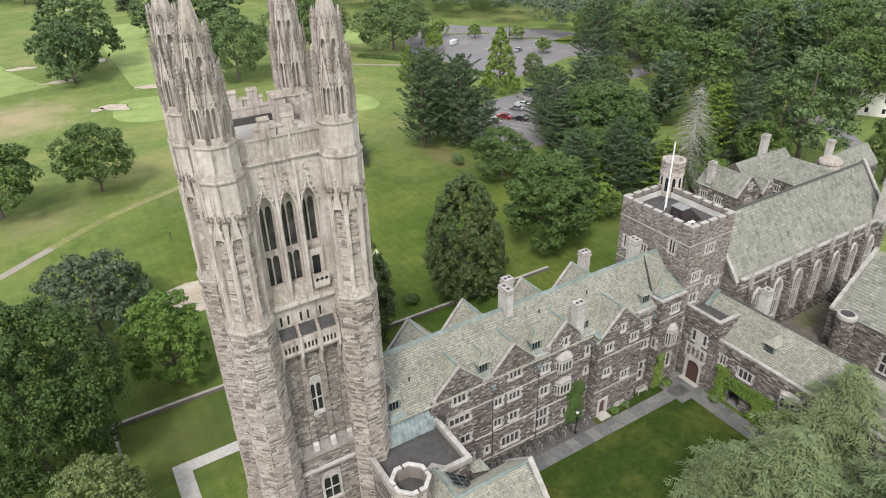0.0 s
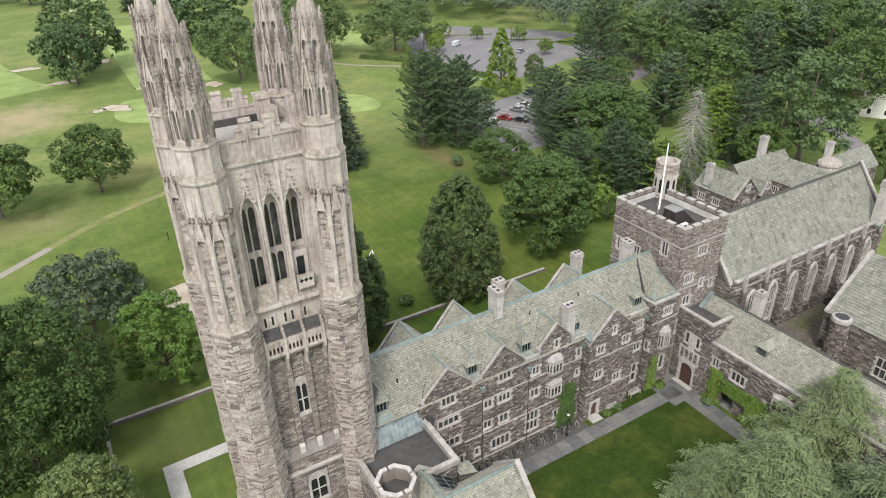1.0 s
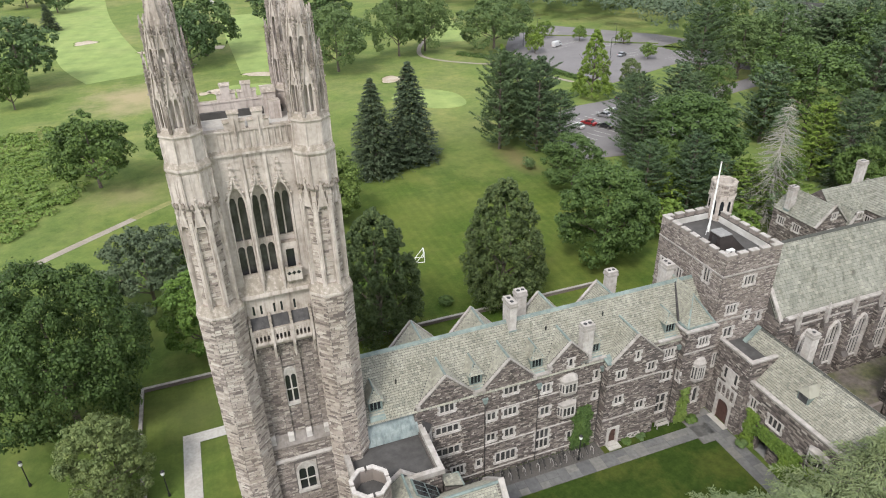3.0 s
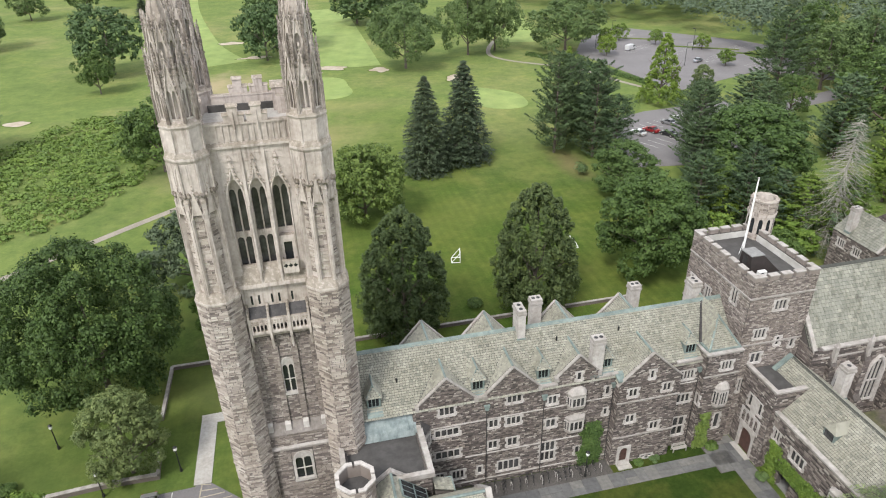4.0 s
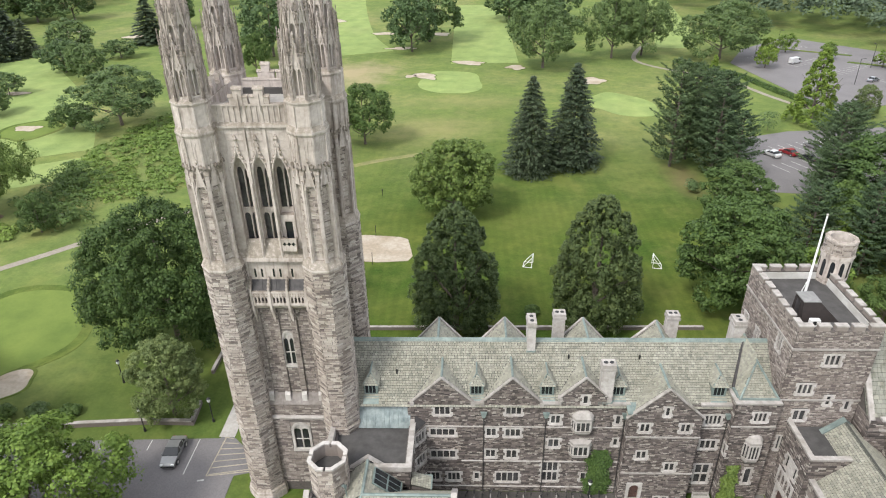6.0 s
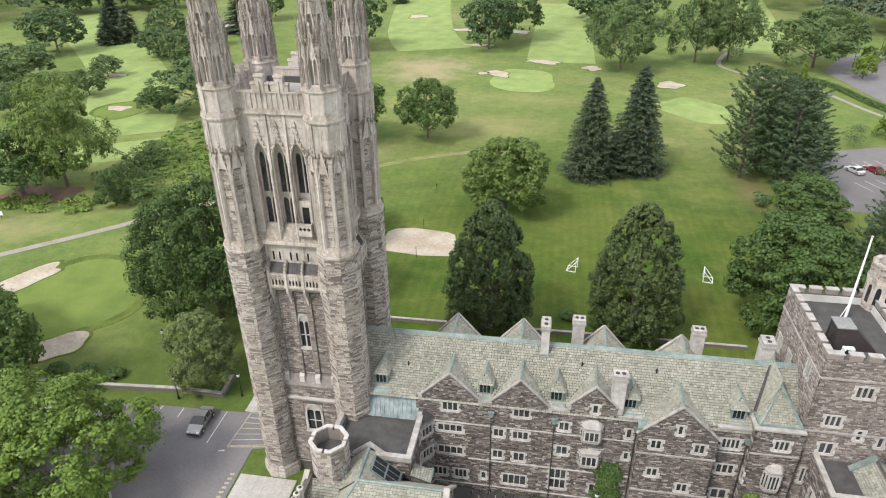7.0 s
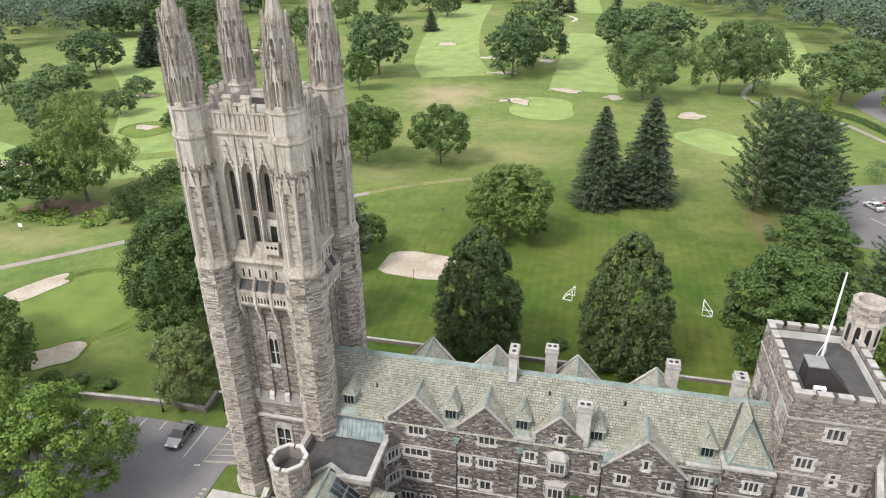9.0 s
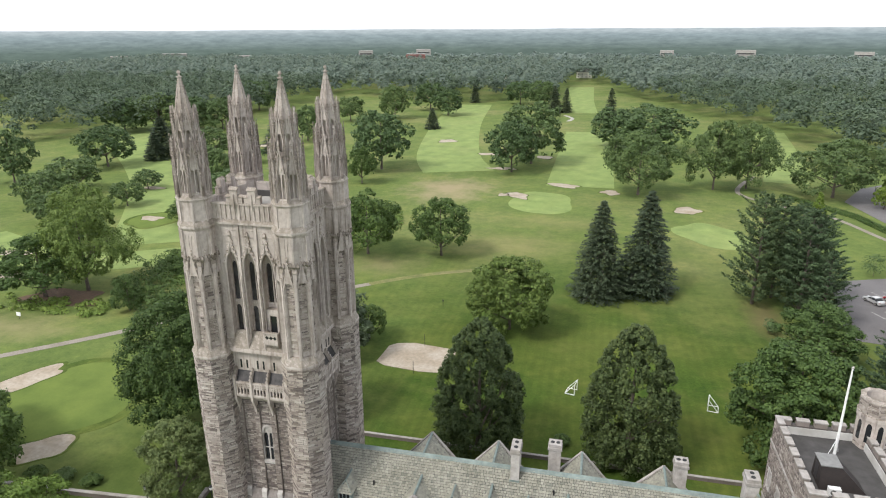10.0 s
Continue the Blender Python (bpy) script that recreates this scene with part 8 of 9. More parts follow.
KINDS = {
    "wood_a": (broad_tree, "woodland_tree", 17, 6, dict(material=LEAF_MAPLE, seed=131, leaves=8000, leaf=0.36, low=0.06, boughs=30, bough=0.33, ragged=0.7, label="leafy mid-green tree of the woodland", group="woodland trees")),
    "wood_c": (broad_tree, "woodland_tree", 17, 6, dict(material=LEAF_BEECH, seed=161, leaves=8000, leaf=0.36, low=0.06, boughs=30, bough=0.33, ragged=0.7, label="bright green leafy woodland tree", group="woodland trees")),
    "wood_b": (broad_tree, "woodland_tree", 17, 6, dict(material=LEAF_OAK, seed=141, leaves=8000, leaf=0.36, low=0.06, boughs=30, bough=0.33, ragged=0.7, label="dark green leafy woodland tree", group="woodland trees")),
    "wood_pine": (needle_tree, "woodland_pine", 18, 5, dict(material=LEAF_PINE, seed=151, kind="pine", label="ragged grey-green pine of the woodland", group="woodland trees", levels=19, per=10, leaf=0.7)),
    "young": (broad_tree, "young_tree", 14, 5.5, dict(material=LEAF_YOUNG, seed=33, leaves=24000, leaf=0.26, low=0.04, boughs=40, bough=0.28, ragged=0.5, label="fresh bright green rounded tree beside the lawn wall", group="lawn trees")),
    "grey_maple": (broad_tree, "maple_tree", 14, 8, dict(material=LEAF_SILVER, seed=23, leaves=18000, leaf=0.36, low=0.03, boughs=44, bough=0.26, ragged=0.7, open_crown=0.1, label="grey-green silver maple with a feathery crown", group="lawn trees")),
    "oak_a": (broad_tree, "oak_tree", 22, 12, dict(material=LEAF_DARK_OAK, seed=3, leaves=70000, leaf=0.3, low=0.02, boughs=80, bough=0.25, ragged=0.45, label="large dark green oak with a broad lumpy crown", group="golf course trees")),
    "oak_b": (broad_tree, "oak_tree", 16, 8.2, dict(material=LEAF_OAK, seed=8, leaves=12000, leaf=0.44, low=0.09, boughs=30, bough=0.33, label="dark green oak with a bare short trunk on the grass", group="golf course trees")),
    "oak_c": (broad_tree, "oak_tree", 22, 12, dict(material=LEAF_MAPLE, seed=15, leaves=17000, leaf=0.5, low=0.07, boughs=36, bough=0.31, open_crown=0.12, label="mid green spreading tree on the golf course", group="golf course trees")),
    "ash": (broad_tree, "ash_tree", 23, 12, dict(material=LEAF_ASH, seed=19, leaves=30000, leaf=0.38, low=0.05, boughs=44, bough=0.28, open_crown=0.1, label="tall yellow-green ash with an open lumpy crown", group="golf course trees")),
    "linden": (broad_tree, "linden_tree", 20, 6.2, dict(material=LEAF_LINDEN, seed=5, shape="oval", leaves=56000, leaf=0.25, low=0.01, boughs=230, bough=0.2, label="dense dark egg-shaped linden on the lawn", group="pair of lindens")),
    "maple": (broad_tree, "maple_tree", 15.3, 8.4, dict(material=LEAF_MAPLE, seed=21, leaves=16000, leaf=0.4, low=0.03, boughs=36, bough=0.3, label="rounded green maple with low branches", group="lawn trees")),
    "lawn_oak": (broad_tree, "oak_tree", 17, 8.2, dict(material=LEAF_OAK, seed=23, leaves=30000, leaf=0.34, low=0.01, boughs=48, bough=0.28, ragged=0.55, label="dense dark green rounded oak near the square tower", group="lawn trees")),
    "far_oak": (broad_tree, "oak_tree", 22, 12, dict(material=LEAF_MAPLE, seed=17, leaves=7000, leaf=0.8, low=0.05, boughs=30, bough=0.32, open_crown=0.08, label="mid green spreading tree far out on the golf course", group="golf course trees")),
    "far_spruce": (needle_tree, "spruce_tree", 20, 5, dict(material=LEAF_SPRUCE, seed=63, label="dark conical spruce far out on the golf course", group="golf course trees", levels=16, per=10, leaf=1.1)),
    "small": (broad_tree, "young_tree", 7, 3, dict(material=LEAF_BRIGHT, seed=33, leaves=2000, leaf=0.4, low=0.1, boughs=16, bough=0.42, label="small bright green tree in the car park", group="car park trees")),
    "locust": (broad_tree, "locust_tree", 15, 8, dict(material=LEAF_BRIGHT, seed=35, leaves=42000, leaf=0.25, low=0.07, boughs=50, bough=0.27, open_crown=0.12, label="light yellow-green locust tree on the car park island", group="car park trees")),
    "beech": (broad_tree, "beech_tree", 15.4, 8.2, dict(material=LEAF_LAWN_BEECH, seed=25, leaves=28000, leaf=0.34, low=0.0, boughs=46, bough=0.28, ragged=0.7, label="bright green beech with low spreading branches on the lawn", group="lawn trees")),
    "yew": (needle_tree, "cypress_tree", 18, 5, dict(material=LEAF_BRIGHT, seed=171, kind="pine", label="light green feathery conifer behind the college", group="rear conifers", levels=22, per=14, leaf=0.6)),
    "bright": (broad_tree, "young_tree", 15, 7, dict(material=LEAF_BEECH, seed=31, leaves=22000, leaf=0.3, low=0.04, boughs=40, bough=0.28, ragged=0.5, label="fresh green leafy tree", group="lawn trees")),
    "dense": (broad_tree, "hornbeam_tree", 12.5, 5, dict(material=LEAF_HORNBEAM, seed=41, leaves=30000, leaf=0.2, low=0.02, boughs=60, bough=0.26, ragged=0.4, label="compact grey-green tree beside the car park", group="lawn trees")),
    "redwood": (broad_tree, "dawn_redwood", 20, 6.4, dict(material=LEAF_BRIGHT, seed=51, shape="cone", leaves=12000, leaf=0.4, low=0.02, boughs=90, bough=0.2, label="light green conical dawn redwood by the car park")),
    "spruce": (needle_tree, "spruce_tree", 23, 6, dict(material=LEAF_SPRUCE, seed=61, label="dark conical spruce on the lawn", group="pair of spruces", levels=24, per=24, leaf=0.55)),
    "pine": (needle_tree, "pine_tree", 22, 6.8, dict(material=LEAF_WHITE_PINE, seed=71, kind="pine", label="tall ragged white pine", group="pine grove", levels=20, per=14, leaf=0.62, low=0.02)),
    "cedar": (needle_tree, "cedar_tree", 13, 7, dict(material=LEAF_CEDAR, seed=81, kind="cedar", label="feathery grey-green cedar in the courtyard", group="courtyard cedars", levels=15, per=15, leaf=0.38, low=0.06)),
}
spots = [("linden", 27.8, 73.6, 19.6, 6.0), ("linden", 48.2, 75, 20.2, 6.1), ("lawn_oak", 69.5, 80, 17, 8.2), ("spruce", 43.6, 133.5, 22, 6.6), ("spruce", 53.5, 138, 23.6, 7.2),
         ("beech", 26.8, 112.7, 15.4, 8.2), ("oak_b", -15.6, 150, 16.8, 8.4), ("oak_b", 3.5, 153, 15.6, 7.4), ("far_oak", -47, 256, 24.7, 13.2), ("far_oak", 7.5, 261.5, 21.9, 10.5), ("far_oak", 13.5, 281, 26.8, 13.6),
         ("oak_c", 56.5, 232, 23.5, 12), ("oak_c", 83.5, 246, 25.5, 10), ("far_oak", 66, 320, 22.5, 18), ("pine", 75.8, 136.5, 24.0, 6.4), ("pine", 83.5, 131.5, 22.5, 6.6), ("pine", 87, 150, 19, 6.4), ("pine", 88, 141, 19, 5.6), ("pine", 80.5, 141, 22, 5.8),
         ("pine", 86, 125.5, 16, 5), ("oak_c", 122, 242, 20.6, 14), ("bright", 81, 110, 11, 7), ("ash", -69.5, 112, 24, 9.6), ("oak_b", -76, 106.5, 14.5, 9.5), ("oak_a", -12.0, 69.3, 21.8, 10.0), ("dense", -6.7, 54.6, 11.4, 4.4),
         ("young", 4.0, 77.4, 13.6, 5.3), ("grey_maple", -3.4, 94.5, 13.2, 7.6), ("locust", -12.8, 35.6, 14.4, 8.6), ("oak_b", -31.2, 47.5, 14.8, 6), ("redwood", 121, 167, 20, 6.6), ("lawn_oak", 108.5, 108, 17, 11.5), ("pine", 131, 87, 20, 6),
         ("cedar", 47.6, 25.5, 9, 5.6), ("cedar", 50, 21, 13, 8), ("cedar", 61.5, 23, 14, 7.5), ("oak_c", -68, 170.4, 16.2, 11.7), ("oak_b", -80, 167, 7, 5.3), ("far_oak", -166, 237, 18.4, 12), ("far_spruce", -164, 273, 17.6, 8.3), ("far_oak", -178, 200, 22, 9),
         ("far_oak", -146, 193, 12.6, 11.4), ("far_oak", -121, 203, 7.5, 5.3), ("far_oak", -112, 180, 8.8, 5.7), ("far_oak", -121, 157, 9.8, 6), ("far_oak", -103, 221, 13.4, 6.7), ("far_oak", -119, 234, 12, 8), ("far_spruce", -109, 286, 19.4, 8.5), ("far_oak", -109, 257, 7.5, 6.6)]
for i, (kind, x, y, H, R) in enumerate(spots):
    plant(kind, x, y, H, R, 137.5 * i % 360)


def woods(name, trees, material, leaf, per, seed, label):
    """Far trees that nobody could count, as one mesh: each a lumpy crown of leaf sprays."""
    rng = np.random.default_rng(seed)
    t = np.array(trees)
    n = len(t)
    cl = 7
    d = rng.normal(size=(n, cl, 3)) + np.array([0, 0, 0.25])
    d /= np.linalg.norm(d, axis=2, keepdims=True)
    d[:, 0] = (0, 0, 1)
    c = np.stack([t[:, None, 0] + d[:, :, 0] * t[:, None, 3] * 0.62, t[:, None, 1] + d[:, :, 1] * t[:, None, 3] * 0.62, t[:, None, 2] * (0.6 + 0.24 * d[:, :, 2])], 2).reshape(-1, 3)
    r = np.repeat(t[:, 3] * 0.56, cl) * rng.uniform(0.75, 1.25, n * cl)
    p, nrm = clumps_to_leaves(c, r, per // cl, rng, 0.8)
    nrm[:, 2] += 0.45
    k = p[:, 2] > 0.3
    return tagged(part(name, leaf_mesh(name, p[k], nrm[k], leaf, rng, material), material), label, "woods", kind="stuff")


def scatter(seed, count, x0, x1, y0, y1, ok, h=(14, 21), spacing=7.0):
    rng = random.Random(seed)
    out, cells = [], {}
    for _ in range(count):
        x, y = rng.uniform(x0, x1), rng.uniform(y0, y1)
        if not ok(x, y):
            continue
        c = (int(x // spacing), int(y // spacing))
        if c in cells:
            continue
        cells[c] = 1
        H = rng.uniform(*h)
        out.append((x, y, H, H * rng.uniform(0.26, 0.36)))
    return out


def wood_edge(y):
    """Where the forest begins east of the golf course."""
    return float(np.interp(y, (265, 290, 309, 347, 395, 485, 578, 657), (185, 168, 154, 140, 122, 101, 66, 46)))


def east_wood(x, y):
    if math.hypot(x, y) < 238 and y < 200:
        return False
    return (x > 112 and y < 120 and x + y > 205 and not (150 < x < 215 and 60 < y < 78)) or (x > 150 and 120 <= y < 160) or (x > 185 and y >= 160) or (y > 265 + (x - 100) * 0.1 and x > wood_edge(y))


near_wood = scatter(5, 6000, 100, 330, 20, 330, east_wood, (12, 22), 11.0)
rng_kind = random.Random(12)
singles = [t for t in near_wood if math.hypot(t[0] - 20, t[1]) < 262]
for i, (x, y, H, R) in enumerate(singles):
    plant(rng_kind.choice(("wood_a", "wood_a", "wood_c", "wood_pine", "wood_b", "wood_c", "wood_pine")), x, y, H * rng_kind.uniform(0.8, 1.3), R * rng_kind.uniform(0.85, 1.4), 77 * i % 360)
woods("woods", [t for t in near_wood if math.hypot(t[0] - 20, t[1]) >= 262], LEAF_WOOD, 1.0, 230, 7, "dense mixed green woodland beyond the college")
def far_ok(x, y):
    return (x > wood_edge(y) and y > 290) or (y > 560 + 40 * math.sin(x * 0.02) and x < 40 and not (5 < x and y < 720)) or (x < -190 and y > 330 + 50 * math.sin(x * 0.03)) or x > 330


far_wood = scatter(6, 11000, -640, 430, 250, 930, far_ok, (16, 26), 11.0)
woods("far_woods", [t for t in far_wood if t[1] < 540], LEAF_WOOD, 1.15, 260, 8, "continuous woodland beyond the golf course")
woods("far_woods", [t for t in far_wood if t[1] >= 540], LEAF_FAR_HAZY, 2.1, 105, 9, "continuous woodland far beyond the golf course")
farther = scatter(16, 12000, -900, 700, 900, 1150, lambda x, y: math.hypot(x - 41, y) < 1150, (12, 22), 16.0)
woods("distant_woods", farther, LEAF_DISTANT_HAZY, 3.2, 77, 18, "continuous woodland stretching to the horizon")
rear_trees = [('pine', 103.1, 120.2, 19.1, 6.0), ('wood_pine', 136.0, 114.6, 19.1, 6.0), ('wood_b', 149.1, 113.6, 23.2, 12.0), ('pine', 156.8, 163.3, 25.0, 8.4), ('wood_pine', 130.1, 139.0, 14.8, 6.4), ('wood_a', 141.6, 79.3, 25.6, 9.6), ('wood_c', 182.4, 91.5, 23.5, 9.4), ('wood_pine', 179.5, 121.1, 23.9, 7.3), ('wood_pine', 195.7, 117.0, 21.1, 6.8), ('wood_c', 204.7, 114.5, 26.8, 10.3), ('pine', 193.9, 89.5, 23.9, 6.8), ('bright', 145.8, 62.4, 14.2, 5.1), ('yew', 137.3, 117.8, 10.7, 3.5), ('wood_pine', 98.5, 86.0, 12.2, 3.6), ('wood_b', 168.0, 141.6, 19.0, 7.8), ('wood_a', 174.1, 164.9, 20.5, 8.4), ('wood_c', 196.2, 129.3, 25.0, 10.3), ('wood_b', 201.4, 144.2, 21.1, 9.8), ('wood_pine', 195.6, 153.7, 23.3, 8.7), ('wood_a', 222.6, 109.6, 25.4, 10.9), ('wood_b', 160.2, 95.6, 13.9, 7.5), ('wood_pine', 197.1, 104.4, 17.7, 7.1), ('wood_b', 145.4, 142.2, 12.6, 5.4), ('wood_a', 191.3, 173.5, 18.8, 7.9)]
singles_far = [("far_oak", -115, 398, 16, 9), ("far_oak", -91, 417, 22, 11), ("far_spruce", -55, 376, 12.6, 5), ("far_oak", -109, 319, 19, 9), ("far_spruce", -57, 525, 16, 4.6), ("far_spruce", 48, 430, 21, 5.4), ("far_spruce", 10, 469, 19, 6), ("far_spruce", 18, 472, 17, 5), ("oak_b", -46, 229, 14, 5.4), ("far_oak", -205, 445, 22, 12.6), ("far_oak", -60, 440, 18, 11), ("far_oak", -20, 520, 18, 12), ("far_oak", 0, 500, 20, 12), ("far_oak", -80, 470, 20, 12),
               ("far_oak", -230, 330, 20, 14), ("far_oak", -212, 338, 22, 14), ("far_oak", -195, 345, 20, 14), ("far_oak", -178, 350, 19, 12), ("oak_c", 95.5, 250, 24, 9.8), ("far_oak", 50, 330, 20, 13), ("redwood", 104, 196, 12, 3.5), ("small", 141, 246, 7, 3), ("small", 150, 252, 7, 3), ("small", 160, 240, 6, 2.6), ("small", 172, 226, 6, 2.6), ("small", 133, 228, 8, 3.4), ("dense", 137, 171, 9, 3.2), ("small", 165, 200, 6, 2.6),
               ("pine", 112, 134, 15, 6.5), ("pine", 99, 112, 14, 5.2), ("pine", 118, 118, 18, 6), ("oak_b", 96, 98, 12, 6.5), ("small", 91, 92, 8, 4), ("far_oak", -130, 260, 15, 9), ("far_spruce", -150, 262, 15, 6), ("far_spruce", -155, 255, 13, 5.5), ("far_oak", -138, 172, 12, 8), ("bright", -52.6, 104.2, 8, 3.4), ("far_oak", -95, 142, 9, 5), ("oak_b", 1.5, 102.5, 7, 3.3), ("locust", -26, 38, 11, 6), ("oak_b", -38, 52, 12, 7), ("oak_b", -45, 58, 10, 6), ("locust", -20, 24, 13, 8), ("cedar", 55, 13, 14, 8),
               ("yew", 101, 83, 12, 4.5), ("yew", 107, 79, 13, 4.5), ("yew", 128, 92, 17, 5), ("pine", 93, 88, 17, 5), ("pine", 86, 92, 15, 5), ("oak_b", 97, 92, 12, 5.5), ("oak_b", 90, 75, 7, 4), ("small", 96, 78, 6, 3.4), ("oak_b", 128, 80, 12, 5.5), ("small", 84, 84, 7, 3.6)]
for i, (kind, x, y, H, R) in enumerate(rear_trees + singles_far):
    plant(kind, x, y, H, R, 101 * i % 360)
needle_tree("dead_spruce", 24, 8, LEAF_PINE, 91, "half-dead pale bare conifer behind the tower", kind="spruce", m=pose(104.8, 80.1, 0), levels=34, per=10, bare=0.72, leaf=0.4)
needle_tree("dead_spruce", 19, 5, LEAF_PINE, 92, "thin ragged conifer with bare pale limbs", kind="spruce", m=pose(131.5, 86.5, 0), levels=26, per=10, bare=0.35, leaf=0.6)

# the far distance: a plain glowing backdrop of hazy woods
mat = bpy.data.materials.new("hazy_distance")
mat.use_nodes = True
nt = mat.node_tree
nt.nodes.clear()
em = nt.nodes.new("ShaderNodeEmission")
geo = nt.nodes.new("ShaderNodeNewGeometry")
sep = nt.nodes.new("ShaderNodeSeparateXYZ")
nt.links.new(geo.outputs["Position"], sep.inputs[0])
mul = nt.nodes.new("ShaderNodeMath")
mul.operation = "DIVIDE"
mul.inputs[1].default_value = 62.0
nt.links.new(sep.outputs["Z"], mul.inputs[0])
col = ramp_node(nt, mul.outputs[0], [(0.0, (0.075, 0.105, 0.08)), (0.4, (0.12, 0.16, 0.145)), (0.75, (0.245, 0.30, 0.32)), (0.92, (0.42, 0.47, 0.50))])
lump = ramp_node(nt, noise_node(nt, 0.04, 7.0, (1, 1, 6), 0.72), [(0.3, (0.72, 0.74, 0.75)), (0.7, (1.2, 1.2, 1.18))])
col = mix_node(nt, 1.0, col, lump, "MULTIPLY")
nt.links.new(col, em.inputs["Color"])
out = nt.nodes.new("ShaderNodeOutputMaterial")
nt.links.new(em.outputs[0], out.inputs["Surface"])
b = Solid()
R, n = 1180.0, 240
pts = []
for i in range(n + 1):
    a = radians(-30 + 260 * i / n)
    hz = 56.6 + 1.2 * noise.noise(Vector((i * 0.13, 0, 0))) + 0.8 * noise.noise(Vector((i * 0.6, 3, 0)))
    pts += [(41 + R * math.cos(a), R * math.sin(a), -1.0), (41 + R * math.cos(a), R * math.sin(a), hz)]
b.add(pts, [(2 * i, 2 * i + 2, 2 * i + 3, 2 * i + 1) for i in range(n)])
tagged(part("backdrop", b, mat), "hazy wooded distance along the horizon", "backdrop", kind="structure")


# ---- walls, furniture and small things outdoors ----
def low_wall(name, pts, w, h, label):
    ob = thing(name, label, "wall", kind="structure")
    for (x0, y0), (x1, y1) in zip(pts, pts[1:]):
        d = Vector((x1 - x0, y1 - y0, 0))
        L = d.length
        m = Matrix.Translation((x0, y0, 0)) @ Matrix.Rotation(math.atan2(d.y, d.x), 4, "Z")
        part("wall_body", Solid().box(-w / 2, L + w / 2, -w / 2, w / 2, 0, h), RUBBLE, ob, m=m)
        n = max(1, round(L / 1.5))
        me = mesh_of("coping_stone", Solid().box(0.008, L / n - 0.008, -w / 2 - 0.04, w / 2 + 0.04, h, h + 0.1))
        for i in range(n):
            part("coping_stone", me, COPING, ob, m=m @ pose(L / n * i, 0, 0))
    return ob


low_wall("garden_wall", [(-4.7, 62.5), (-4.7, 72.5), (63.5, 72.9)], 0.32, 0.5, "low stone garden wall with pale coping round the lawn")
low_wall("car_park_wall", [(-33, 51.4), (-20, 52.2), (-9.5, 53.0), (-3.9, 52.9), (-4.2, 56.4)], 0.4, 0.6, "low stone wall with pale coping beside the car park")


def lamp_post(m):
    p = thing("lamp_post", "black iron lamp post with a white lantern", "street lamp", "lamp posts", m=m)
    part("post", Solid().octa([(0, 0.16), (0.4, 0.13), (0.5, 0.07), (3.1, 0.05)]), IRON, p)
    part("lantern", Solid().octa([(3.1, 0.08), (3.2, 0.17), (3.6, 0.2)]), WHITE, p)
    part("lantern_cap", Solid().octa([(3.6, 0.24), (3.75, 0.1), (3.85, 0.02)]), IRON, p)
    return p


lp = lamp_post(pose(-9.3, 51.7, 0.02))
for x, y in ((-1.5, 53.4), (42.0, 41.6), (80, 62), (79, 84), (-16, 60.5)):
    copy_thing(lp, pose(x, y, 0.02))


def tall_light(m):
    p = thing("car_park_light", "slim dark car park light mast", "street lamp", "car park lights", m=m)
    part("mast", Solid().tube((0, 0, 0), (0, 0, 8), 0.1, 0.06, 6), IRON, p)
    part("arm", Solid().tube((0, 0, 7.9), (1.0, 0, 8.05), 0.05, 0.05, 5), IRON, p)
    part("head", Solid().box(0.7, 1.4, -0.18, 0.18, 7.98, 8.12), IRON, p)
    return p


tl = tall_light(pose(152, 205, 0))
for x, y in ((134, 240), (147, 253), (168, 226), (185, 200), (118, 140), (127, 158)):
    copy_thing(tl, pose(x, y, 0, 0, 0, x * 7 % 360))


def bench(m):
    o = thing("bench", "weathered pale wooden bench by the wall", "bench", "benches", m=m)
    for i in range(4):
        part("slat", Solid().box(-0.85, 0.85, -0.45 + i * 0.12, -0.35 + i * 0.12, 0.42, 0.46), CONCRETE, o)
    for i in range(3):
        part("back_slat", Solid().box(-0.85, 0.85, 0.02, 0.06, 0.55 + i * 0.14, 0.65 + i * 0.14), CONCRETE, o)
    for x in (-0.8, 0.8):
        for y in (-0.42, 0.03):
            part("leg", Solid().box(x - 0.04, x + 0.04, y - 0.04, y + 0.04, 0, 0.44 if y < 0 else 0.95), CONCRETE, o)
        part("armrest", Solid().box(x - 0.05, x + 0.05, -0.48, 0.05, 0.62, 0.67), CONCRETE, o)
    return o


bn = bench(pose(53.8, 42.7, 0.03))
copy_thing(bn, pose(60.5, 28.0, 0.03, 0, 0, -90))


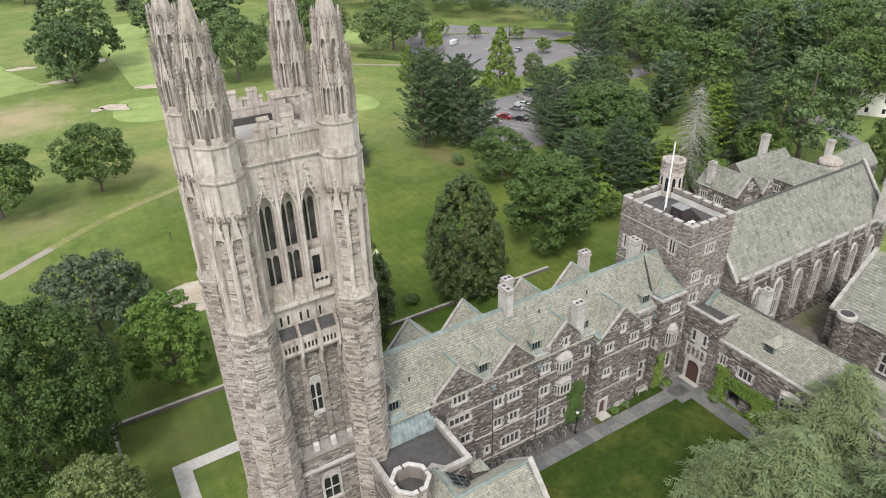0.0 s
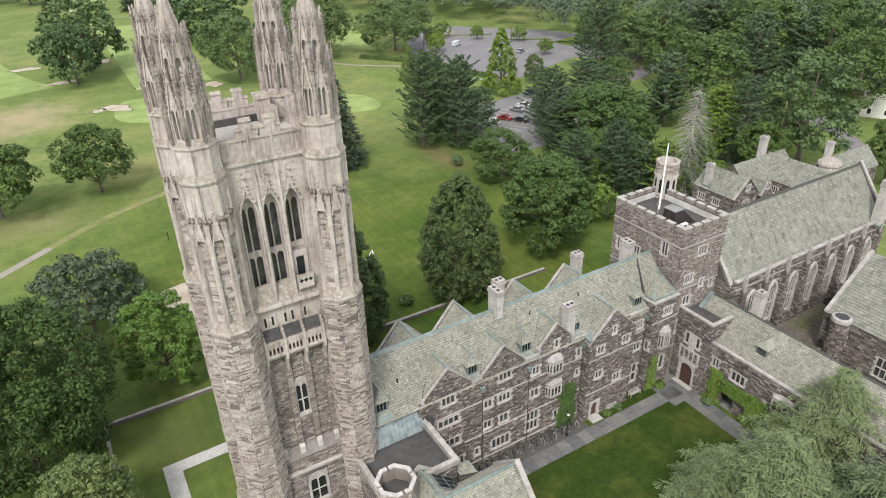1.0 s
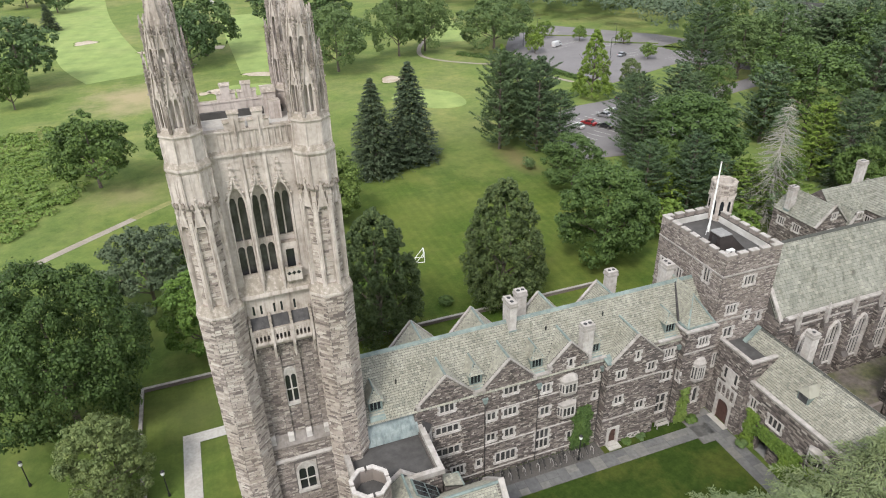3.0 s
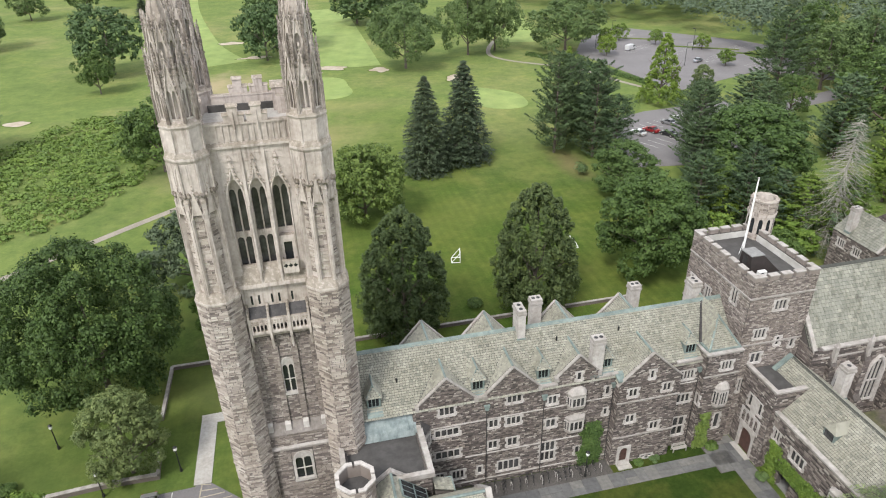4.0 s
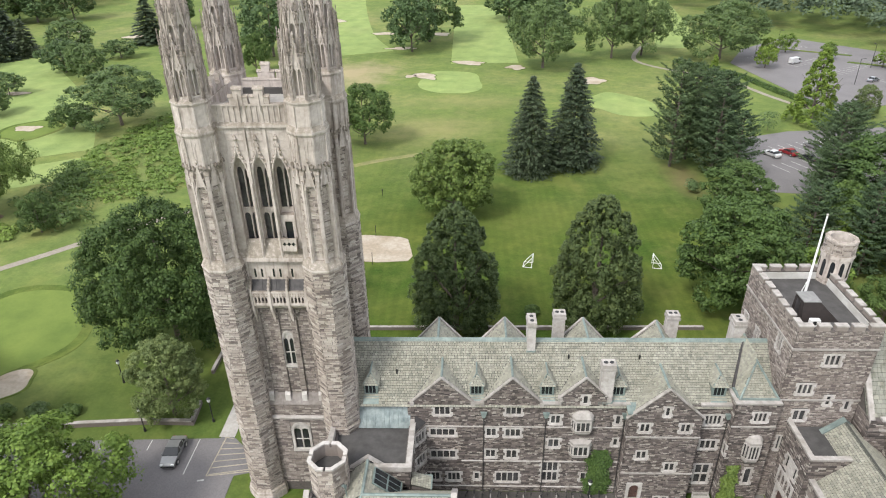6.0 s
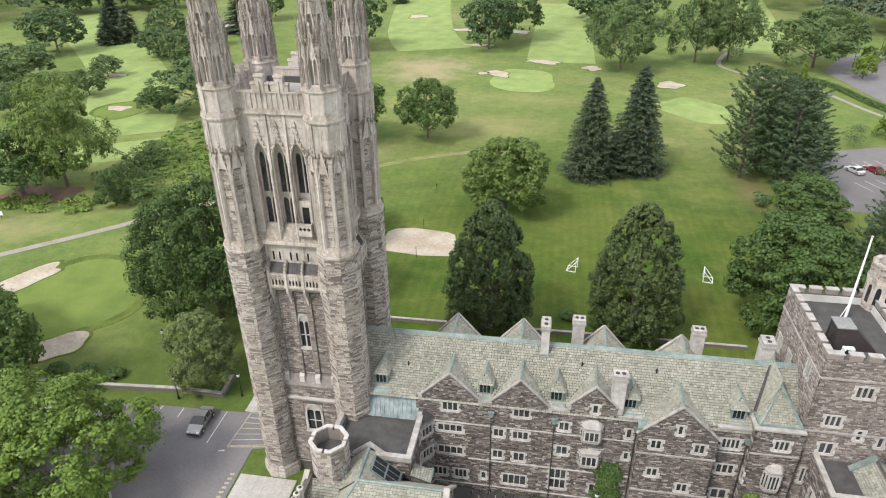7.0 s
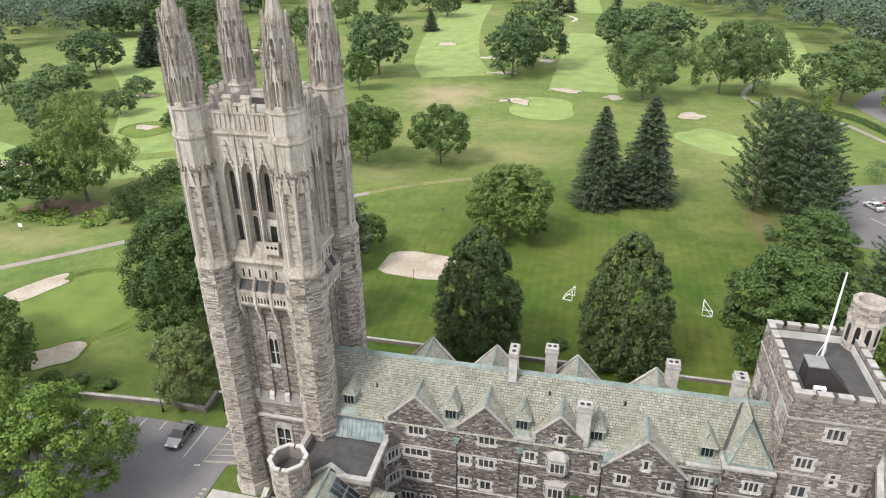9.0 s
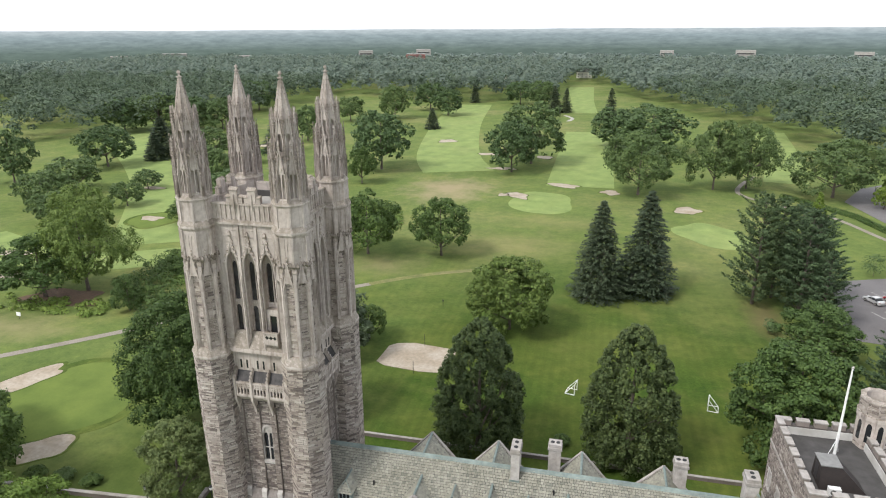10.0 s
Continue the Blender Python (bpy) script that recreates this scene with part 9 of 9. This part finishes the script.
def bicycle(m):
    o = thing("bicycle", "parked bicycle with dark frame at the rack", "bicycle", "parked bicycles", m=m)
    for x in (-0.52, 0.52):
        w = Solid()
        n = 14
        P = [(x + 0.33 * math.cos(2 * math.pi * i / n), 0, 0.35 + 0.33 * math.sin(2 * math.pi * i / n)) for i in range(n)]
        rings = []
        for i in range(n + 1):
            c, d = math.cos(2 * math.pi * i / n), math.sin(2 * math.pi * i / n)
            rings.append([(x + r * c, y, 0.35 + r * d) for r, y in ((0.305, 0), (0.33, 0.025), (0.355, 0), (0.33, -0.025))])
        w.loft(rings, False)
        wh = part("wheel", w, IRON, o)
        sp = Solid()
        for i in range(0, n, 2):
            sp.tube((x, 0, 0.35), P[i], 0.006, 0.006, 3)
        part("spokes", sp, TRIM, wh)
    f = Solid()
    for p, q in (((-0.52, 0, 0.35), (-0.15, 0, 0.85)), ((-0.52, 0, 0.35), (-0.05, 0, 0.32)), ((-0.05, 0, 0.32), (-0.15, 0, 0.9)), ((-0.15, 0, 0.82), (0.35, 0, 0.86)), ((-0.05, 0, 0.32), (0.36, 0, 0.78)), ((0.34, 0, 0.95), (0.52, 0, 0.35))):
        f.tube(p, q, 0.022, 0.022, 5)
    part("bicycle_frame", f, FLASHING, o)
    part("saddle", Solid().box(-0.28, -0.04, -0.07, 0.07, 0.9, 0.96), IRON, o)
    part("handlebar", Solid().tube((0.34, -0.26, 1.0), (0.34, 0.26, 1.0), 0.018, 0.018, 5), IRON, o)
    return o


rng = random.Random(9)
bk = bicycle(pose(33.0, 42.3, 0.04, 0, 8, 80))
for i in range(17):
    copy_thing(bk, pose(29.4 + i * 0.86 + rng.uniform(-0.15, 0.15), 42.3 + rng.uniform(-0.15, 0.2), 0.04, 0, rng.uniform(-9, 9), rng.choice((80, 100, 265, 75))))


def rack(m):
    o = thing("bicycle_rack", "grey steel hoop bicycle rack", "bicycle rack", "bicycle racks", m=m)
    P = [(-0.3, 0, 0), (-0.3, 0, 0.6), (-0.18, 0, 0.82), (0.18, 0, 0.82), (0.3, 0, 0.6), (0.3, 0, 0)]
    h = Solid()
    for p, q in zip(P, P[1:]):
        h.tube(p, q, 0.03, 0.03, 5)
    part("hoop", h, TRIM, o)
    return o


rk = rack(pose(30.2, 42.0, 0.04, 0, 0, 90))
for i in range(1, 9):
    copy_thing(rk, pose(30.2 + i * 1.72, 42.0, 0.04, 0, 0, 90))


def goal(m):
    o = thing("football_goal", "small white tubular football goal on the lawn", "goal", "football goals", m=m)
    for nm, p, q in (("post", (-0.9, 0, 0), (-0.9, 0, 1.9)), ("post", (0.9, 0, 0), (0.9, 0, 1.9)), ("crossbar", (-0.9, 0, 1.9), (0.9, 0, 1.9)), ("stay", (-0.9, 0, 1.9), (-0.9, 1.5, 0.05)), ("stay", (0.9, 0, 1.9), (0.9, 1.5, 0.05)), ("ground_bar", (-0.9, 1.5, 0.05), (0.9, 1.5, 0.05)), ("side_bar", (-0.9, 0, 0.05), (-0.9, 1.5, 0.05)), ("side_bar", (0.9, 0, 0.05), (0.9, 1.5, 0.05))):
        part(nm, Solid().tube(p, q, 0.06, 0.06, 6), WHITE, o)
    return o


g1 = goal(pose(40.6, 91.3, 0.02, 0, 0, 78))
copy_thing(g1, pose(60.8, 91.2, 0.02, 0, 0, -100))
vp = thing("volleyball_post", "slim dark volleyball post at the sand court", "post", m=pose(12.5, 102, 0))
part("post", Solid().tube((0, 0, 0), (0, 0, 2.4), 0.05, 0.05, 6), IRON, vp)
copy_thing(vp, pose(13.2, 91.6, 0))


def car(m, paint, label, name="car", van=False):
    o = thing(name, label, "van" if van else "car", "parked cars", m=m)
    W = 0.92
    if van:
        side = [(-2.6, 0.35), (-2.6, 1.9), (-2.4, 2.15), (0.9, 2.15), (1.7, 1.25), (2.5, 1.05), (2.6, 0.35)]
        cab = [(0.95, 1.25), (0.85, 2.0), (1.05, 2.05), (1.75, 1.28)]
    else:
        side = [(-2.2, 0.32), (-2.24, 0.7), (-2.1, 0.92), (-1.3, 0.98), (0.75, 0.95), (1.9, 0.8), (2.2, 0.62), (2.22, 0.32)]
        cab = [(-1.55, 0.95), (-0.95, 1.4), (-0.3, 1.46), (0.2, 1.42), (1.05, 0.93)]
    b = Solid()
    prof = lambda k, w: [(x, w * (1 - 0.12 * (abs(x) > 1.8)), z) for x, z in k]
    b.loft([prof(side, -W), [(x * 1.01, y * 0.6, z + 0.02) for x, y, z in prof(side, -W)], [(x * 1.01, y * 0.6, z + 0.02) for x, y, z in prof(side, W)], prof(side, W)])
    part("body", b, paint, o)
    g = Solid()
    if not van:
        g.loft([[(x, -W * (0.98 - 0.22 * (z - 0.93) / 0.5), z) for x, z in cab], [(x, W * (0.98 - 0.22 * (z - 0.93) / 0.5), z) for x, z in cab]])
        part("cabin", g, GLASS, o)
        wide = lambda z: W * (0.98 - 0.22 * (z - 0.93) / 0.5)
        for name, x0, z0, x1, z1, out in (("windscreen", 1.0, 0.97, 0.26, 1.39, 0.012), ("rear_window", -1.5, 1.0, -1.0, 1.36, -0.012)):
            part(name, Solid().slab([(x0, -wide(z0) * 0.92, z0 + 0.01), (x0, wide(z0) * 0.92, z0 + 0.01), (x1, wide(z1) * 0.92, z1 + 0.01), (x1, -wide(z1) * 0.92, z1 + 0.01)], (out, 0, 0.012)), GLASS, o)
        for s in (-1, 1):
            for pane in (((0.05, 0.99), (0.84, 0.99), (0.22, 1.37), (0.05, 1.38)), ((-0.9, 0.99), (-0.08, 0.99), (-0.08, 1.39), (-0.88, 1.37))):
                part("side_window", Solid().slab([(x, s * (wide(z) + 0.002), z) for x, z in pane], (0, s * 0.01, 0)), GLASS, o)
        part("roof", Solid().slab([(-0.92, -W * 0.76, 1.42), (0.2, -W * 0.76, 1.44), (0.2, W * 0.76, 1.44), (-0.92, W * 0.76, 1.42)], (0, 0, 0.05)), paint, o)
        for x0, x1 in ((-0.05, 0.02), (-1.0, -0.92)):
            for s in (-1, 1):
                part("pillar", Solid().slab([(x0, s * W * 0.985, 0.95), (x1 + 0.03, s * W * 0.985, 0.95), (x1, s * W * 0.77, 1.46), (x0, s * W * 0.77, 1.46)], (0, s * 0.012, 0)), paint, o)
    else:
        part("windscreen", g.slab([(1.72, -0.78, 1.3), (0.98, -0.72, 2.05), (0.98, 0.72, 2.05), (1.72, 0.78, 1.3)], (0.03, 0, 0.02)), GLASS, o)
        for s in (-1, 1):
            part("side_window", Solid().slab([(0.3, s * 0.925, 1.3), (1.5, s * 0.925, 1.3), (0.9, s * 0.925, 1.95), (0.3, s * 0.925, 1.95)], (0, s * 0.01, 0)), GLASS, o)
    for x in (-1.35, 1.38):
        for s in (-1, 1):
            ty = part("wheel", Solid().tube((x, s * 0.72, 0.33), (x, s * 0.95, 0.33), 0.33, 0.33, 14), IRON, o)
            part("rim", Solid().tube((x, s * 0.94, 0.33), (x, s * 0.965, 0.33), 0.2, 0.18, 8), TRIM, ty)
    e = 2.2 if not van else 2.58
    for s in (-1, 1):
        part("headlight", Solid().box(e - 0.12, e + 0.02, s * 0.62 - 0.16, s * 0.62 + 0.16, 0.58, 0.74), WHITE, o)
        part("tail_light", Solid().box(-e - 0.03, -e + 0.1, s * 0.66 - 0.14, s * 0.66 + 0.14, 0.7, 0.86), RED, o)
        part("mirror", Solid().box(0.75, 0.9, min(s * 0.92, s * 1.06), max(s * 0.92, s * 1.06), 0.96, 1.08), paint, o)
    part("bumper", Solid().box(e - 0.06, e + 0.05, -0.75, 0.75, 0.34, 0.5), IRON, o)
    return o


def paint(name, c):
    mat, nt, bsdf = shader(name, 0.28, 0.35)
    col = ramp_node(nt, noise_node(nt, 2.0), [(0.3, tuple(v * 0.9 for v in c)), (0.7, c)])
    nt.links.new(col, bsdf.inputs["Base Color"])
    bsdf.inputs["Coat Weight"].default_value = 0.6
    return mat


RED = paint("red_paint", (0.35, 0.02, 0.025))
car(pose(-4.15, 47.9, 0.06, 0, 0, -88), paint("silver_grey_paint", (0.27, 0.27, 0.265)), "silver grey saloon car parked by the tower")
car(pose(146, 234, 0.06, 0, 0, 28), paint("white_van_paint", (0.75, 0.75, 0.76)), "white delivery van in the car park", "van", True)
NAVY, CARWHITE, BLACK = paint("navy_paint", (0.03, 0.035, 0.06)), paint("white_car_paint", (0.7, 0.7, 0.7)), paint("black_paint", (0.025, 0.025, 0.028))
car(pose(127, 160, 0.06, 0, 0, 10), NAVY, "dark blue car parked under the pines")
car(pose(105.5, 143.5, 0.06, 0, 0, 115), RED, "red car parked in the small car park")
car(pose(101.2, 142.5, 0.06, 0, 0, 115), CARWHITE, "white car parked in the small car park")
car(pose(108.2, 139.6, 0.06, 0, 0, 115), BLACK, "black car parked in the small car park")
car(pose(117, 150, 0.06, 0, 0, 115), CARWHITE, "white car parked in the small car park")
car(pose(113, 147.8, 0.06, 0, 0, 115), paint("grey_paint", (0.3, 0.3, 0.31)), "grey car parked in the small car park")
car(pose(159.5, 208.5, 0.06, 0, 0, 30), paint("pale_blue_grey_paint", (0.35, 0.37, 0.4)), "pale grey car in the lane of the large car park")
car(pose(-24, 45, 0.06, 0, 0, -85), CARWHITE, "white car half hidden under a tree")


# climbing plants on the walls
def climber(name, m, w, h, seed, label, mat, density=260, leaf=0.2):
    r = np.random.default_rng(seed)
    n = int(w * h * density)
    u, v = r.uniform(-0.5, 0.5, n), r.uniform(0, 1, n)
    edge = 1 - 0.35 * np.abs(np.sin(v * 7 + seed)) - 0.25 * v
    k = np.abs(u) * 2 < edge + 0.12 * r.normal(size=n)
    p = np.stack([u * w, -0.08 - 0.22 * r.random(n) - 0.35 * (1 - np.abs(u) * 2) * (0.4 + 0.6 * np.sin(v * 9) ** 2) * 0.6, v * h], 1)[k]
    nr = np.array([0, -1, 0.35]) + r.normal(size=p.shape) * 0.45
    o = thing(name, label, "climbing plant", m=m)
    part("foliage", leaf_mesh("foliage", p, nr, leaf, r, mat), mat, o)
    part("stem", Solid().tube((0, -0.05, 0), (0.1, -0.05, h * 0.6), 0.05, 0.02, 5), BARK, o)


climber("ivy", pose(43.0, YS - 0.03, 0), 3.2, 6.3, 1, "dark green ivy climbing the range wall", LEAF_OAK)
climber("ivy", pose(56.2, HY - 0.03, 0), 1.9, 5.2, 2, "light green creeper on the hipped bay", LEAF_ASH)
climber("vine", pose(WX0 - 0.05, 36.6, 0, 0, 0, -90), 2.2, 5.0, 3, "bright vine over the cloister arches", LEAF_BRIGHT)
climber("vine", pose(WX0 - 0.25, 33.4, 2.6, 0, 0, -90), 6.0, 2.0, 4, "bright vine over the cloister arches", LEAF_BRIGHT)
climber("vine", pose(WX0 - 0.35, 30.6, 0, 0, 0, -90), 4.0, 4.8, 5, "bright vine over the cloister arches", LEAF_BRIGHT)
climber("vine", pose(WX0 - 0.2, 27.6, 2.8, 0, 0, -90), 3.4, 2.2, 6, "bright vine over the cloister arches", LEAF_BRIGHT)


def shrub(x, y, r, h, seed, mat, label, name="shrub"):
    g = np.random.default_rng(seed)
    n = 14
    d = g.normal(size=(n, 3))
    d /= np.linalg.norm(d, axis=1, keepdims=True)
    cc = np.stack([d[:, 0] * r * 0.6, d[:, 1] * r * 0.6, h * 0.5 + d[:, 2] * h * 0.25], 1)
    p, nr = clumps_to_leaves(cc, np.full(n, min(r, h) * 0.5), 90, g)
    k = p[:, 2] > 0.02
    o = thing(name, label, "shrub", "shrubs", m=pose(x, y, 0))
    part("foliage", leaf_mesh("foliage", p[k], nr[k], 0.22, g, mat), mat, o)
    part("stem", Solid().tube((0, 0, 0), (0, 0, h * 0.6), 0.05, 0.03, 5), BARK, o)


shrub(39.3, 76.8, 1.2, 1.3, 1, LEAF_OAK, "small dark shrub on the lawn")
for i, (x, y, r, h) in enumerate(((16.9, 30.3, 1.0, 1.4), (12, 38.5, 0.8, 0.9), (48.5, 41.9, 0.7, 0.4), (50.5, 41.9, 0.8, 0.4), (57.5, 42.0, 0.8, 0.8), (60.2, 36.5, 0.7, 1.0), (-20, 54.5, 1.6, 1.2), (-24, 54.5, 1.8, 1.3), (-28, 54, 1.8, 1.3), (107, 160, 3.3, 6.0), (92, 100, 3, 3.5), (97, 93, 3.6, 6), (85, 81, 3.4, 5), (76, 122, 2, 3))):
    shrub(x, y, r, h, 20 + i, LEAF_MAPLE if i % 2 else LEAF_OAK, "low green shrub beside the path" if h < 2 else "rounded green bush at the lawn's edge")

# rough brush on the golf course, as one mass
g = np.random.default_rng(77)
n = 1100
ang, rad = g.uniform(0, 6.283, n), np.sqrt(g.random(n))
cc = np.stack([-40 + 25 * rad * np.cos(ang), 160 + 40 * rad * np.sin(ang) + 0.5 * 25 * rad * np.cos(ang), g.uniform(0.2, 0.9, n)], 1)
p, nr = clumps_to_leaves(cc, g.uniform(0.8, 2.0, n), 30, g, 0.3)
tagged(part("brush", leaf_mesh("brush", p[p[:, 2] > 0.05], nr[p[:, 2] > 0.05], 0.5, g, LEAF_FERN), LEAF_FERN), "tangled light green brush on the golf course", "brush", kind="stuff")
g = np.random.default_rng(79)
n = 130
f = g.random(n)
cc = np.stack([-50 - 13 * f + g.normal(size=n) * 3.2, 106 + 27 * f + g.normal(size=n) * 2.5, g.uniform(0.3, 2.6, n)], 1)
p, nr = clumps_to_leaves(cc, g.uniform(0.8, 1.9, n), 60, g, 0.75)
tagged(part("brush", leaf_mesh("brush", p[p[:, 2] > 0.05], nr[p[:, 2] > 0.05], 0.4, g, LEAF_BEECH), LEAF_BEECH), "tall green brush beside the cart path", "brush", kind="stuff")
g = np.random.default_rng(78)
n = 60
cc = np.stack([g.uniform(-84, -56, n), g.uniform(99, 106, n), g.uniform(0.2, 0.6, n)], 1)
p, nr = clumps_to_leaves(cc, g.uniform(0.7, 1.5, n), 40, g, 0.5)
tagged(part("brush", leaf_mesh("brush", p[p[:, 2] > 0.05], nr[p[:, 2] > 0.05], 0.45, g, LEAF_FERN), LEAF_FERN), "low green brush under an oak", "brush", kind="stuff")


# houses and far buildings
def house(m, w, d, h, roof_h, wall_mat, roof_mat, label, rows=2, cols=4):
    o = thing("house", label, "house", "houses beyond the trees", m=m)
    part("wall", Solid().box(-w / 2, w / 2, -d / 2, d / 2, 0, h), wall_mat, o)
    part("roof", Solid().slab([(-w / 2 - 0.4, -d / 2 - 0.4, h), (-w / 2 - 0.4, d / 2 + 0.4, h), (-w / 2 - 0.4, 0, h + roof_h)], (w + 0.8, 0, 0)), roof_mat, o)
    for i in range(cols):
        for j in range(rows):
            x, z = -w / 2 + w * (i + 0.5) / cols, 0.9 + j * 2.8
            wn2 = part("window", Solid().box(x - 0.55, x + 0.55, -d / 2 - 0.06, -d / 2 + 0.02, z, z + 1.5), WHITE, o)
            part("pane", Solid().box(x - 0.45, x + 0.45, -d / 2 - 0.075, -d / 2 - 0.06, z + 0.1, z + 1.4), GLASS, wn2)
    return o


STUCCO = grained("cream_stucco", (0.72, 0.7, 0.64), (0.6, 0.58, 0.53), 2, 0.3, (0.8, 0.8, 0.76), 0.4)
BRICK = grained("red_brick", (0.34, 0.15, 0.12), (0.24, 0.1, 0.085), 3, 0.3, (0.8, 0.8, 0.8), 0.4)
house(pose(193, 86, 0, 0, 0, -60), 16, 9, 7.5, 4, STUCCO, SLATE_BASE, "white house half hidden by trees")
house(pose(243, 199, 0, 0, 0, -50), 18, 9, 8.5, 5.5, STUCCO, SLATE_BASE, "grey-roofed house among the trees")
house(pose(-63, 768, 0), 16, 10, 8, 5, STUCCO, SLATE_BASE, "white house at the wood's edge")
house(pose(20, 826, 0), 18, 10, 7, 5, STUCCO, SLATE_BASE, "pale house at the wood's edge")
for i in range(5):
    house(pose(-600 + i * 16, 615 + i * 9, 0, 0, 0, 20), 14, 12, 9, 5, grained("grey_siding", (0.4, 0.41, 0.42), (0.3, 0.31, 0.32), 2, 0.3), SLATE_BASE, "grey house beyond the golf course")


def block(x, y, w, d, h, mat, label, rows=4, cols=10):
    o = thing("office_block", label, "building", "far buildings", m=pose(x, y, 0, 0, 0, math.degrees(math.atan2(-(x - 41), y))))
    part("wall", Solid().box(-w / 2, w / 2, -d / 2, d / 2, 0, h), mat, o)
    part("roof", Solid().box(-w / 2 - 0.15, w / 2 + 0.15, -d / 2 - 0.15, d / 2 + 0.15, h, h + 0.5), CONCRETE, o)
    for j in range(rows):
        z = h * (j + 0.35) / rows
        part("window_band", Solid().box(-w / 2 + 2, w / 2 - 2, -d / 2 - 0.3, -d / 2, z, z + h / rows * 0.22), LEADED, o)


block(-212, 905, 26, 16, 24, BRICK, "red brick block far beyond the trees", 6)
for x, y, w, h in ((-430, 1310, 38, 31), (-780, 1180, 60, 26), (-860, 1120, 40, 20), (-640, 1190, 44, 20), (-330, 1390, 40, 32), (160, 1380, 34, 30), (300, 1370, 46, 32), (480, 1310, 40, 30)):
    near = 1120 / math.hypot(x - 41, y)
    block(41 + (x - 41) * near, y * near, w * 0.75 * near, 20, 56 - (56 - h * 0.5) * near, CONCRETE, "pale low building far off among the woods", 3)


# hedge along the car park, and small things on the grass
g = np.random.default_rng(44)
hedge_line = [(104.5, 238), (112, 228), (120.5, 214), (124.5, 196), (129, 182)]
p, nr = [], []
for (x0, y0), (x1, y1) in zip(hedge_line, hedge_line[1:]):
    k = int(math.hypot(x1 - x0, y1 - y0) * 75)
    f = g.uniform(0, 1, k)[:, None]
    a = g.uniform(0, math.pi, k)
    side = np.array([y1 - y0, -(x1 - x0), 0]) / math.hypot(x1 - x0, y1 - y0)
    c = np.array([x0, y0, 0.1]) + f * np.array([x1 - x0, y1 - y0, 0])
    out = np.cos(a)[:, None] * side * 0.85 + np.sin(a)[:, None] * np.array([0, 0, 1.5])
    p.append(c + out * g.uniform(0.75, 1.05, (k, 1)))
    nr.append(out + g.normal(size=(k, 3)) * 0.3)
hd = thing("hedge", "clipped dark green hedge beside the car park", "hedge")
part("foliage", leaf_mesh("foliage", np.concatenate(p), np.concatenate(nr), 0.45, g, LEAF_OAK), LEAF_OAK, hd)
bx2 = thing("utility_box", "dark green utility box on the lawn by the spruces", "utility box", m=pose(58.9, 139.3, 0))
part("case", Solid().box(-0.9, 0.9, -0.5, 0.5, 0, 0.9), IRON, bx2)
part("lid", Solid().slab([(-0.95, -0.56, 0.9), (-0.95, 0.56, 0.9), (-0.95, 0.4, 1.02), (-0.95, -0.4, 1.02)], (1.9, 0, 0)), FLASHING, bx2)
tee = thing("tee_sign", "small white tee sign on the golf course", "sign", m=pose(-72, 95.4, 0))
part("post", Solid().tube((0, 0, 0), (0, 0, 0.8), 0.05, 0.05, 6), IRON, tee)
part("board", Solid().box(-0.5, 0.5, -0.05, 0.05, 0.7, 1.5), WHITE, tee)
flag = thing("ball_washer", "slim dark ball washer post on the grass", "golf post", m=pose(11.6, 120.7, 0))
part("post", Solid().tube((0, 0, 0), (0, 0, 1.2), 0.05, 0.05, 6), IRON, flag)
part("head", Solid().octa([(1.1, 0.1), (1.45, 0.14), (1.55, 0.03)]), IRON, flag)


# ---- stones and slates that can be told apart, one object each ----
cut = {}
for name, parent, found, material in later:
    look_of = by_piece(material)
    for m, w, h, d, tilt in found:
        w, h, d = round(w * 20) / 20, round(h * 50) / 50, round(d * 100) / 100
        key = (name, w, h, d)
        if key not in cut:
            e, dt = (0.0, 0.014) if tilt else (0.012, d)
            front = [(-w / 2 + e, e, d + tilt), (w / 2 - e, e, d + tilt), (w / 2 - e, h - e, dt), (-w / 2 + e, h - e, dt)]
            base = [(-w / 2, 0, 0), (w / 2, 0, 0), (w / 2, h, 0), (-w / 2, h, 0)]
            cut[key] = mesh_of(name, Solid().add(front + base, [(0, 1, 2, 3), (0, 4, 5, 1), (1, 5, 6, 2), (2, 6, 7, 3), (3, 7, 4, 0)]))
        part(name, cut[key], look_of, parent, m=m)
